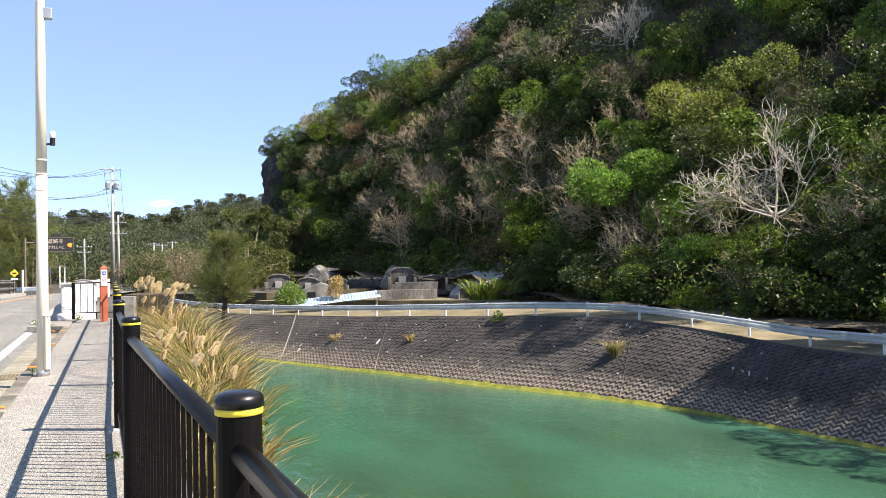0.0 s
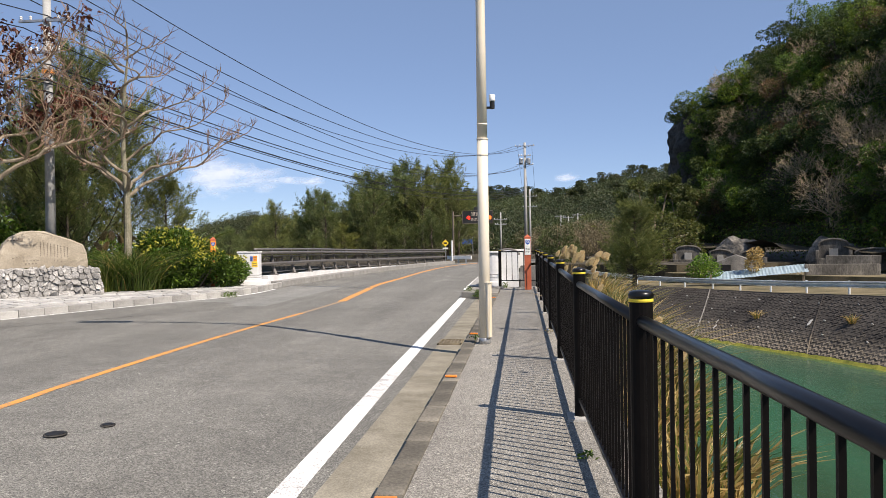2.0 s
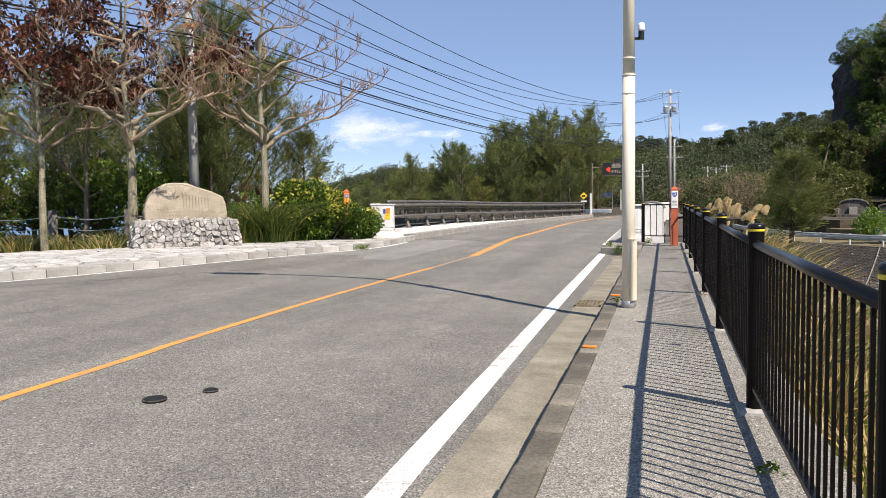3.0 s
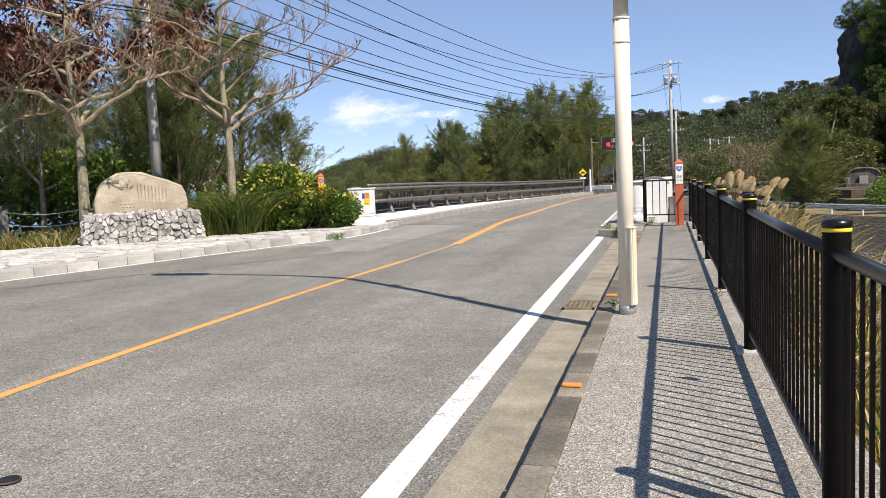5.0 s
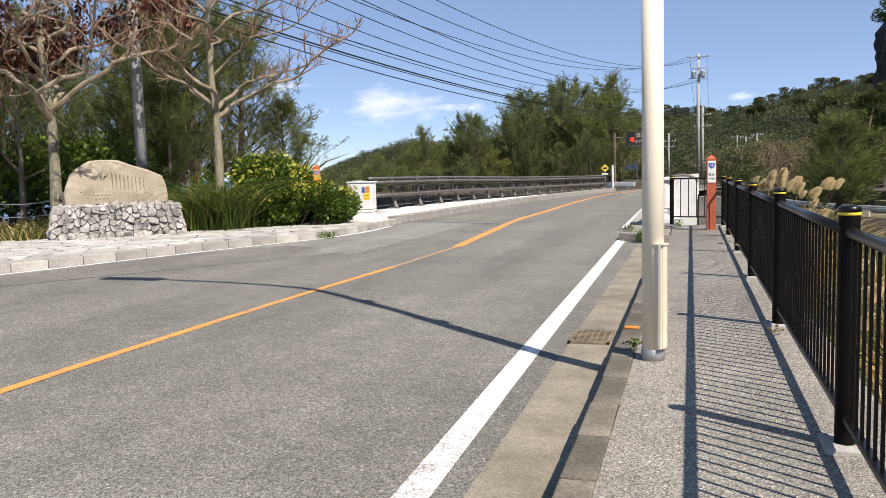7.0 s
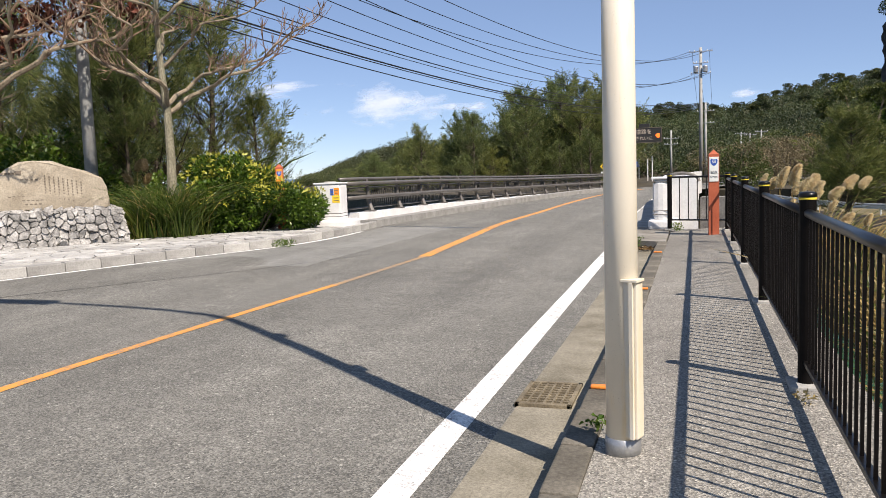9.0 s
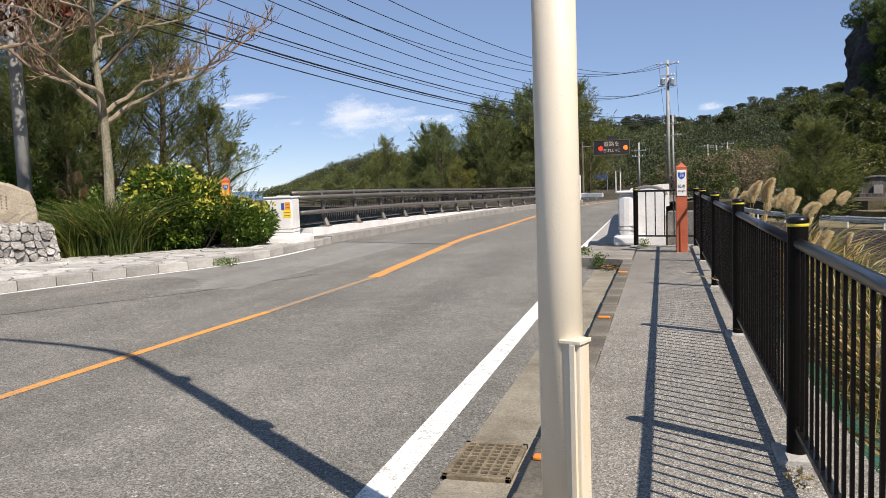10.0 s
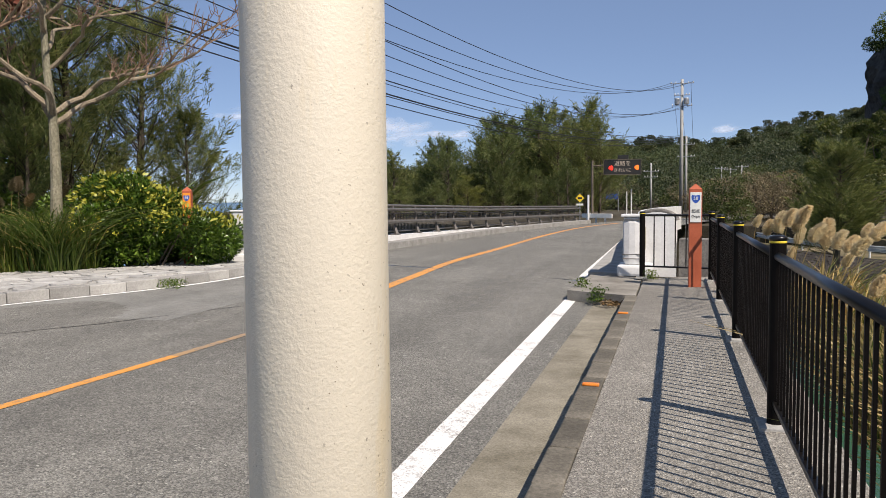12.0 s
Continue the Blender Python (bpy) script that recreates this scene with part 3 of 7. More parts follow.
bm = bmesh.new()
prism(bm, [(-1.14, -9), (-0.04, -9), (0.26, -9), (0.26, 27.3), (-0.04, 27.3), (-1.14, 27.3)], -0.3, lambda x, y: -0.045 if x < -1 else 0.0)
footway = tagged(link_mesh("pavement", bm, "footway"), "coarse grey asphalt footway beside the railing", "pavement", kind="structure")

bm = bmesh.new()
prism(bm, [(-1.78, -9), (-1.3, -9), (-1.3, 24.75), (-1.78, 24.75)], -0.35, -0.206)
tagged(link_mesh("trim_gutter", bm, "gutter"), "stained tan concrete gutter along the kerb", "gutter", kind="structure")

bm = bmesh.new()
prism(bm, [(-2.2, 25.05), (-1.33, 24.6), (-1.165, 24.6), (-1.165, 27.3), (-2.1, 27.6)], -0.3, -0.03)
tagged(link_mesh("pavement_corner", bm, "kerb"), "weathered raised concrete corner at the bridge end", "pavement", kind="structure")

# near bank slope down to the water
bm = bmesh.new()
strip(bm, [(0.26, y) for y in range(-14, 29, 2)], [(2.4, y) for y in range(-14, 29, 2)], lambda x, y: -0.06 if x < 1 else WATER_Z - 0.1)
tagged(link_mesh("ground_near_slope", bm, "old_concrete"), "weathered concrete slope below the railing", "slope", kind="structure")

# far bank: wall, track, land behind
bm = bmesh.new()
t_pts, f_pts = BANK_TOP, BANK_FOOT
ra = [[bm.verts.new((f[0] + (t[0] - f[0]) * k, f[1] + (t[1] - f[1]) * k, WATER_Z - 0.3 + (t[2] - WATER_Z + 0.3) * k)) for k in (0, 0.25, 0.5, 0.75, 1.0)] for t, f in zip(t_pts, f_pts)]
for a, b in zip(ra, ra[1:]):
    for k in range(4):
        bm.faces.new((a[k], b[k], b[k + 1], a[k + 1]))
bmesh.ops.recalc_face_normals(bm, faces=bm.faces[:])
far_wall = tagged(link_mesh("wall_far_bank", bm, "bank"), "dark weathered block-faced canal bank", "embankment", kind="structure")

bm = bmesh.new()
def out_of(i):
    a, b = Vector(BANK_TOP[max(i - 1, 0)][:2]), Vector(BANK_TOP[min(i + 1, len(BANK_TOP) - 1)][:2])
    t = (b - a).normalized()
    return Vector((t.y, -t.x))
ra = []
for i, t in enumerate(BANK_TOP):
    o = out_of(i)
    ra.append([bm.verts.new((t[0] + o.x * k, t[1] + o.y * k, t[2] + dz)) for k, dz in ((0, 0), (0.3, 0.0), (0.9, 0.02), (6, 0.1), (9, 0.3))])
for a, b in zip(ra, ra[1:]):
    for k in range(4):
        bm.faces.new((a[k], a[k + 1], b[k + 1], b[k]))
bmesh.ops.recalc_face_normals(bm, faces=bm.faces[:])
tagged(link_mesh("ground_far_track", bm, "earth_track"), "sandy track along the far bank", "track", kind="structure")

bm = bmesh.new()
ns, nd = 90, 26
grid = [[bm.verts.new(hill_point(i / ns, -3.5 + 48 * (j / nd) ** 1.6)) for j in range(nd + 1)] for i in range(ns + 1)]
for i in range(ns):
    for j in range(nd):
        bm.faces.new((grid[i][j], grid[i][j + 1], grid[i + 1][j + 1], grid[i + 1][j]))
bmesh.ops.recalc_face_normals(bm, faces=bm.faces[:])
tagged(link_mesh("ground_hill", bm, "soil", smooth=True), "steep dark soil of the wooded hill", "hill", kind="structure")

# land beyond the bridge
bm = bmesh.new()
prism(bm, [(30, 66), (10, 58), (4.2, 62.5), (-1.5, 64), (-9, 63), (-16, 66), (-40, 84), (-70, 120), (-80, 400), (300, 400), (300, 66)], -4.2, -0.35)
tagged(link_mesh("ground_far_land", bm, "soil"), "low scrubby land beyond the bridge", "ground", kind="structure")


# ---- plants ----
def crown_points(rng, n, blobs, shell=0.6):
    """Points in the outer part of a set of round clumps."""
    w = np.array([b[3] ** 2 for b in blobs])
    pick = rng.choice(len(blobs), n, p=w / w.sum())
    v = rng.normal(size=(n, 3))
    v /= np.linalg.norm(v, axis=1, keepdims=True)
    r = shell + (1 - shell) * rng.uniform(0, 1, n) ** 0.5
    b = np.array(blobs)[pick]
    return b[:, :3] + v * (b[:, 3] * r)[:, None] * [1, 1, 0.8], v


def broadleaf(name, h, spread, n, mat, seed, label, category="tree", leaf=0.22, trunk=0.09, group="", bark="bark_dark", low=0.35):
    """A leafy tree: tapered trunk with limbs, and a crown of clumps with gaps."""
    rng = np.random.default_rng(seed)
    t = thing(name, (0, 0, 0), label, category, group)
    bm = bmesh.new()
    tube(bm, [(0, 0, -0.5), (0.05 * h * rng.normal(), 0.03 * h, h * 0.35), (0, 0, h * 0.7)], [trunk * 1.3, trunk, trunk * 0.5], 6)
    blobs = []
    k = 11
    for i in range(k):
        a = 2.4 * i + rng.uniform(-0.5, 0.5)
        r = spread * rng.uniform(0.35, 0.85) * (0.3 if i == 0 else 1)
        z = h * (rng.uniform(low, 0.92) if i else 0.86)
        p = (r * math.cos(a), r * math.sin(a), z)
        blobs.append((*p, spread * rng.uniform(0.28, 0.48)))
        tube(bm, [(0, 0, h * 0.3), (p[0] * 0.5, p[1] * 0.5, h * 0.3 + (z - h * 0.3) * 0.45), p], [trunk * 0.55, trunk * 0.35, 0.012], 4)
    part("trunk", bm, bark, t)
    c, v = crown_points(rng, n, blobs)
    d = v + rng.normal(size=c.shape) * 0.6 + [0, 0, 0.25]
    leaves("crown", c, d, leaf, leaf * 0.55, mat, t, 0.15, seed)
    return t


def branch_tree(bm, rng, base, direction, length, radius, levels, split=3, up=0.25, wild=0.5, tips=None, thin=0.0085):
    """Bare limbs that fork again and again."""
    p, d = Vector(base), Vector(direction).normalized()
    pts, rad = [p.copy()], [radius]
    for k in range(4):
        d = (d + Vector(rng.normal(size=3)) * 0.16 + Vector((0, 0, up * 0.2))).normalized()
        p = p + d * length / 4
        pts.append(p.copy())
        rad.append(radius * (1 - 0.13 * (k + 1)))
    tube(bm, pts, rad, 6 if radius > 0.03 else 4 if radius > 0.012 else 3, cap=levels == 0)
    if levels == 0:
        if tips is not None:
            tips.append((p, d))
        return
    for k in range(split):
        i = 4 if k == 0 else int(rng.integers(2, 5))
        nd = (d + Vector(rng.normal(size=3)) * wild + Vector((0, 0, up))).normalized()
        branch_tree(bm, rng, pts[i], nd, length * rng.uniform(0.6, 0.85), max(thin, rad[i] * rng.uniform(0.62, 0.8)), levels - 1, split, up, wild, tips, thin)


def casuarina(name, h, spread, n, seed, label, group="", lean=(0, 0), rise=1.0, spray=0.25, boughs=96, width=0.016):
    """A feathery tree: rising boughs with side shoots, thick with fine needle sprays."""
    rng = np.random.default_rng(seed)
    t = thing(name, (0, 0, 0), label, "tree", group)
    bm = bmesh.new()
    top = Vector((lean[0], lean[1], h * 0.94))
    tube(bm, [(0, 0, -0.5), top * 0.5 + Vector((0.1, 0, 0)), top], [0.16, 0.1, 0.015], 6)
    cs, ds = [], []
    for i in range(boughs):
        f = rng.uniform(0.05, 0.99) if i else 1.0
        base = top * f
        a = rng.uniform(0, 6.283)
        r = spread * (1.05 - f) ** 0.75 * rng.uniform(0.4, 1.1) + 0.2
        tip = base + Vector((math.cos(a) * r, math.sin(a) * r, r * rng.uniform(0.3, 1.1) * rise + 0.25))
        mid = base.lerp(tip, 0.5) + Vector((0, 0, -0.1 * r))
        tube(bm, [base, mid, tip], [0.03, 0.018, 0.005], 3)
        out = np.array((tip - base).normalized())
        for j in range(7):
            g = rng.uniform(0.25, 1.0) if j else 1.0
            c0 = np.array(base.lerp(tip, g)) - [0, 0, 0.08 * r * math.sin(math.pi * g)]
            sd = out * 0.7 + rng.normal(size=3) * 0.42 + [0, 0, 0.75]
            sd /= np.linalg.norm(sd)
            ln = rng.uniform(0.5, 1.2) * (0.4 + 0.32 * r)
            k = max(3, int(n / boughs / 7 * (0.5 + 0.8 * r / spread)))
            u = rng.uniform(0, 1, k)[:, None]
            wide = 0.085 * (1.25 - u)
            cs.append(c0 + sd * u * ln + rng.normal(size=(k, 3)) * wide)
            ds.append(sd * 0.9 + rng.normal(size=(k, 3)) * 0.3 + [0, 0, 0.1])
    part("trunk", bm, "bark_dark", t)
    leaves("crown", np.concatenate(cs), np.concatenate(ds), spray, width, "needle", t, 0.2, seed, 0.1)
    return t


def bush(name, blobs, n, mat, seed, label, leaf=0.12, category="shrub", group="", at=(0, 0, 0)):
    rng = np.random.default_rng(seed)
    t = thing(name, at, label, category, group)
    bm = bmesh.new()
    for b in blobs:
        tube(bm, [(b[0] * 0.6, b[1] * 0.6, -0.05), (b[0] * 0.85, b[1] * 0.85, b[2] * 0.6), b[:3]], [0.025, 0.018, 0.008], 4)
    part("stem", bm, "bark_dark", t)
    c, v = crown_points(rng, n, blobs, 0.5)
    c[:, 2] = np.maximum(c[:, 2], 0.03)
    leaves("foliage", c, v + rng.normal(size=c.shape) * 0.6 + [0, 0, 0.3], leaf, leaf * 0.5, mat, t, 0.1, seed)
    return t


# undergrowth over the hillside
rng = np.random.default_rng(7)
def hill_cover(n, leaf, lo, hi, seed):
    rng = np.random.default_rng(seed)
    c = []
    while len(c) < n // 14:
        s, d = rng.uniform(0.04, 1.0), rng.uniform(-2.0, 26)
        if len(c) % 5 > 2:
            s, d = rng.uniform(0.45, 1.0), rng.uniform(-1.0, 11)
        c.append(hill_point(s, d) + Vector((0, 0, rng.uniform(lo, hi))))
    c = np.repeat(np.array(c), 14, 0) + rng.normal(size=(len(c) * 14, 3)) * 0.5
    d = rng.normal(size=c.shape) + [-0.7, -0.2, 0.5]
    return c, d
for mat_name, n, seed, nm in (("deep", 120000, 3, "undergrowth"), ("green", 84000, 4, "undergrowth"), ("brownleaf", 24000, 5, "dry_undergrowth")):
    c, d = hill_cover(n, 0.3, 0.0, 1.3, seed)
    tagged(leaves(nm, c, d, 0.25, 0.14, mat_name, None, 0.2, seed), "dense dark leafy undergrowth covering the hillside", "undergrowth", kind="stuff")

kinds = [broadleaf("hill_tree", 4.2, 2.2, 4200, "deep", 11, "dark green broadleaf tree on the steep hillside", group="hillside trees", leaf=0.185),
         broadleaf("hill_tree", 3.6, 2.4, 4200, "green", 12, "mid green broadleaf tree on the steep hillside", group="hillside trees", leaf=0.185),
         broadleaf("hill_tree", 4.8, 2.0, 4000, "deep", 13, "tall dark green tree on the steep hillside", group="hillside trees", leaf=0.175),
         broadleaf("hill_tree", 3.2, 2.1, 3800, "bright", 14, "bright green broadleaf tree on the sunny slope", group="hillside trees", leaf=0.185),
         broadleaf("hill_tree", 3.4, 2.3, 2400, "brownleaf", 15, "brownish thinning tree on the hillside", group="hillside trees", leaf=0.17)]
CLEAR = [Vector(p) for p in ((28.0, 39.2), (26.6, 37.4), (30.6, 36.0), (33.4, 39.4), (29.3, 41.6), (31.6, 42.0), (34.2, 39.8), (35.4, 37.2), (32.2, 38.0), (30.8, 31.4), (29.2, 29.8), (27.4, 28.0), (28.6, 30.0), (26.8, 49.0), (28.0, 49.5), (28.9, 46.0), (35.8, 50.2), (29.0, 39.6))]
spots = []
rng = np.random.default_rng(21)
while len(spots) < 270:
    s, d = rng.uniform(0.05, 1.0), rng.uniform(0.3, 27)
    if len(spots) > 225:
        s, d = rng.uniform(0.5, 1.0), rng.uniform(0.5, 9)
    p = hill_point(s, d)
    if all((p - q).length > 1.55 for q in spots) and all((p.xy - q).length > 2.3 for q in CLEAR):
        spots.append(p)
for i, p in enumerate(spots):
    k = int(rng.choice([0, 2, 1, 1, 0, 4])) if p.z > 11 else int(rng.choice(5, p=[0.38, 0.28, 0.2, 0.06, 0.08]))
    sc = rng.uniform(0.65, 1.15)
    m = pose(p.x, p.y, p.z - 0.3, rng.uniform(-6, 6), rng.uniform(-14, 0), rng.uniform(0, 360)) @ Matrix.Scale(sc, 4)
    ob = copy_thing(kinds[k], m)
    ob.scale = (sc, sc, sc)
for k, ob in enumerate(kinds):
    p = hill_point(0.3 + 0.08 * k, 4 + 3 * k)
    ob.matrix_world = pose(p.x, p.y, p.z - 0.3, 0, 0, 40 * k)
foot_rng = np.random.default_rng(33)
for i in range(58):
    p = hill_point(foot_rng.uniform(0.22, 0.72), foot_rng.uniform(-2.2, 3.0))
    if 46 < p.y < 58 and p.x < 26:
        continue
    # mostly the dark leaf kinds: their colour stands in for shade down here
    k = int(foot_rng.choice([0, 0, 2, 1]))
    sc = foot_rng.uniform(0.42, 0.7)
    ob = copy_thing(kinds[k], pose(p.x, p.y, p.z - 0.6, 0, 0, foot_rng.uniform(0, 360)))
    ob.scale = (sc * 1.25, sc * 1.25, sc)
    tagged(ob, "low leafy green tree at the foot of the hill", group="trees at the hill foot")


# ---- road markings and kerbs ----
def line_paint(name, mid, width, mat, label, zf=road_z, lift=0.004):
    pts = [Vector(p) for p in mid]
    lo, hi = [], []
    for i, p in enumerate(pts):
        t = (pts[min(i + 1, len(pts) - 1)] - pts[max(i - 1, 0)]).normalized()
        o = Vector((-t.y, t.x)) * width / 2
        lo.append((p.x + o.x, p.y + o.y))
        hi.append((p.x - o.x, p.y - o.y))
    bm = bmesh.new()
    strip(bm, lo, hi, lambda x, y: zf(x, y) + lift)
    tagged(link_mesh(name, bm, mat), label, "road marking", kind="structure")


line_paint("trim_white_edge_line", curve([(-1.9, -9), (-1.94, 5), (-1.98, 8.5), (-2.03, 12), (-2.065, 15), (-2.11, 20), (-2.16, 25.2)], 6), 0.175, "white_line", "white edge line, worn along the gutter")
line_paint("trim_orange_centre_line", curve([(-5.25, -9), (-5.33, 8), (-5.41, 11), (-5.42, 14), (-5.33, 17), (-5.2, 19.4)], 6), 0.11, "orange_line", "thin worn orange centre line")
line_paint("trim_orange_faded_line", curve([(-5.2, 19.4), (-5.15, 21), (-5.1, 22.7)], 4), 0.1, "orange_worn", "faded orange centre line, almost worn away")
line_paint("trim_orange_bridge_line", curve([(-5.1, 22.7), (-5.4, 27), (-5.66, 31), (-5.64, 36), (-5.65, 45), (-5.2, 54), (-3.8, 62)], 6), 0.21, "orange_line", "bright orange centre line on the bridge")
line_paint("trim_white_bridge_line", curve([(-2.36, 28.6), (-2.4, 36), (-2.42, 43), (-2.3, 50), (-1.3, 57)], 6), 0.15, "white_line", "white edge line on the bridge")
side = [(Vector(a), (Vector(b) - Vector(a)).normalized()) for a, b in zip(LEFT_KERB[:-6], LEFT_KERB[1:-5])]
line_paint("trim_white_left_line", [p + Vector((t.y, -t.x)) * 0.14 for p, t in side], 0.12, "white_line", "white edge line below the far kerb")
line_paint("trim_expansion_joint", [(-8.75, 29.9), (-5.8, 29.15), (-2.35, 27.85)], 0.16, "steel", "steel expansion joint across the road", lift=0.003)
line_paint("trim_joint_gap", [(-8.75, 29.9), (-5.8, 29.15), (-2.35, 27.85)], 0.05, "cable", "dark gap in the expansion joint", lift=0.007)
line_paint("trim_crack_seal", [(-12.0, 14.2), (-9.2, 17.9), (-7.2, 20.8), (-6.2, 23.0)], 0.025, "cable", "dark sealed crack in the asphalt", lift=0.003)

# strip of paler asphalt that lightens the road along the far kerb
bm = bmesh.new()
strip(bm, [(x + 0.25, y) for x, y in LEFT_KERB[30:]], [(max(-6.6, x + 1.1), y) for x, y in LEFT_KERB[30:]], lambda x, y: road_z(x, y) + 0.002)
tagged(link_mesh("trim_road_patch", bm, "apron"), "paler asphalt strip beside the far kerb", "road patch", kind="structure")

kerb = tagged(new("kerb_right"), "dark stained kerb stones along the footway", "kerb", kind="structure")
bm = bmesh.new()
box(bm, (0, 0, 0), (0.165, 0.592, 0.33), 0.012)
stone_mesh = link_mesh("kerb_stone", bm, "kerb_dark", kerb)
stone_mesh.location = (-1.224, -8.7, -0.2)
for k in range(1, 56):
    ob = new("kerb_stone", stone_mesh.data)
    ob.parent = kerb
    ob.matrix_basis = pose(-1.224 + 0.004 * math.sin(k * 2.3), -8.7 + 0.6 * k, -0.2 + 0.003 * math.sin(k * 1.7), 0, 0, 0.3 * math.sin(k * 3.1))

kerb_l = tagged(new("kerb_left"), "pale concrete kerb stones round the plaza", "kerb", kind="structure")
bm = bmesh.new()
box(bm, (0, 0, 0), (0.59, 0.17, 0.34), 0.014)
shared = None
for i, (p, t) in enumerate(along([(x, y, 0) for x, y in LEFT_KERB], 0.6, 0.3)):
    if shared is None:
        ob = link_mesh("kerb_stone", bm, "kerb_pale", kerb_l)
        shared = ob.data
    else:
        ob = new("kerb_stone", shared)
        ob.parent = kerb_l
    q = p + Vector((-t.y, t.x, 0)) * 0.085
    ob.matrix_basis = pose(q.x, q.y, road_z(p.x, p.y) - 0.015 + 0.006 * math.sin(i * 2.1), 0, 0, math.degrees(math.atan2(t.y, t.x)) + 0.6 * math.sin(i * 1.3))

# plaza of irregular flagstones
PLAZA_Z = 0.1
bm = bmesh.new()
inner = [(p.x, p.y) for p in [Vector(a) + Vector((-(Vector(b) - Vector(a)).normalized().y, (Vector(b) - Vector(a)).normalized().x)) * 0.17 for a, b in zip(LEFT_KERB, LEFT_KERB[1:])]]
back = [(-10.5, 29.3), (-11.1, 27.4), (-11.9, 25.6), (-13.0, 24.3), (-15.4, 22.4), (-18.3, 19.2), (-22, 13), (-33, -5)]
prism(bm, inner + back, -0.32, lambda x, y: PLAZA_Z - 0.025)
plaza = tagged(link_mesh("pavement_plaza", bm, "mortar"), "pale crazy-paved plaza round the monument", "pavement", kind="structure")


def inside(x, y, poly):
    c = False
    for (x1, y1), (x2, y2) in zip(poly, poly[1:] + poly[:1]):
        if (y1 > y) != (y2 > y) and x < (x2 - x1) * (y - y1) / (y2 - y1) + x1:
            c = not c
    return c


rng = np.random.default_rng(5)
poly = inner + back
seeds = [(-25 + 0.44 * (a + rng.uniform(-0.42, 0.42) + 0.5 * (b % 2)), 6 + 0.44 * (b + rng.uniform(-0.42, 0.42))) for a in range(38) for b in range(52)]
seeds = [p for p in seeds if inside(*p, poly)]
rest = bmesh.new()
placed = 0
for q in cells(seeds, -27, 4, -7.8, 31):
    c = sum(q, Vector((0, 0))) / len(q)
    k = 0.93
    while k > 0.4 and not all(inside(*(c + (p - c) * k), poly) for p in q):
        k -= 0.06
    q = [c + (p - c) * k for p in q]
    if k <= 0.4 or not all(inside(*p, poly) for p in q):
        continue
    q = [q[m].lerp(q[(m + 1) % len(q)], f) for m in range(len(q)) for f in (0.14, 0.86)]
    z = PLAZA_Z + rng.uniform(-0.006, 0.008)
    if c.x > -15.5 and 16 < c.y < 28 and placed < 290:
        b = bmesh.new()
        prism(b, [tuple(p) for p in q], PLAZA_Z - 0.04, z)
        part("flagstone", b, "flag", plaza)
        placed += 1
    else:
        hi = [rest.verts.new((p.x, p.y, z)) for p in q]
        rest.faces.new(hi)
        lo = [rest.verts.new((p.x, p.y, z - 0.04)) for p in q]
        for m in range(len(q)):
            rest.faces.new((lo[m], lo[(m + 1) % len(q)], hi[(m + 1) % len(q)], hi[m]))
tagged(part("flagstone_paving", rest, "flag", plaza), kind="stuff")

# orange studs on the kerb
bm = bmesh.new()
box(bm, (0, 0, 0.011), (0.125, 0.055, 0.022), 0.009)
stud = thing("kerb_reflector", (-1.225, -1.05, -0.036), "small orange plastic reflector stud on the kerb", "reflector", "kerb reflectors")
part("body", bm, "orange_plastic", stud)
bm = bmesh.new()
box(bm, (0, -0.0285, 0.012), (0.1, 0.003, 0.008))
part("lens", bm, "orange_plastic", stud, "orange reflecting strip")
for y in (7.1, 11.02, 14.84, 18.91, 22.74):
    copy_thing(stud, pose(-1.225, y, -0.036))

# drain grate in the gutter
M["grate_tan"] = surface("rusted_grate", (0.13, 0.105, 0.07), (0.3, 0.25, 0.17), 9, 0.8, 60, 0.4, 0.3, 0.002, metal=0.2)
grate = thing("drain_grate", (-1.61, 15.2, -0.202), "galvanised drain grate set in the gutter", "drain")
bm = bmesh.new()
for x, sx, y, sy in ((-0.17, 0.03, 0, 0.56), (0.17, 0.03, 0, 0.56), (0, 0.37, -0.265, 0.03), (0, 0.37, 0.265, 0.03)):
    box(bm, (x, y, 0.004), (sx, sy, 0.03), 0.003)
part("frame", bm, "grate_tan", grate)
# no hollow is cut: a thin black sheet gives the darkness under the bars
bm = bmesh.new()
box(bm, (0, 0, -0.0015), (0.32, 0.51, 0.003))
part("pit_shade", bm, "cable", grate, "black sheet standing for the unlit hollow below the bars")
for k in range(5):
    bm = bmesh.new()
    box(bm, (-0.11 + 0.055 * k, 0, 0.006), (0.014, 0.51, 0.02))
    part("bar", bm, "grate_tan", grate)
for k in range(9):
    bm = bmesh.new()
    box(bm, (0, -0.22 + 0.055 * k, 0.004), (0.31, 0.018, 0.016))
    part("cross_bar", bm, "grate_tan", grate)

for nm, x, y, k in (("manhole_cover", -4.19, 8.84, 0.68), ("manhole_cover", -3.95, 9.2, 0.44)):
    t = thing(nm, (x, y, road_z(x, y)), "small round dark iron cover in the asphalt", "manhole", "valve covers")
    bm = bmesh.new()
    bmesh.ops.create_cone(bm, cap_ends=True, segments=28, radius1=0.115 * k, radius2=0.11 * k, depth=0.016, matrix=Matrix.Translation((0, 0, 0.004)))
    part("lid", bm, "cable", t)
    bm = bmesh.new()
    tube(bm, [(0.122 * k * math.cos(a), 0.122 * k * math.sin(a), 0.002) for a in [j * math.pi / 12 for j in range(25)]], 0.007, 5)
    part("rim", bm, "rock", t)

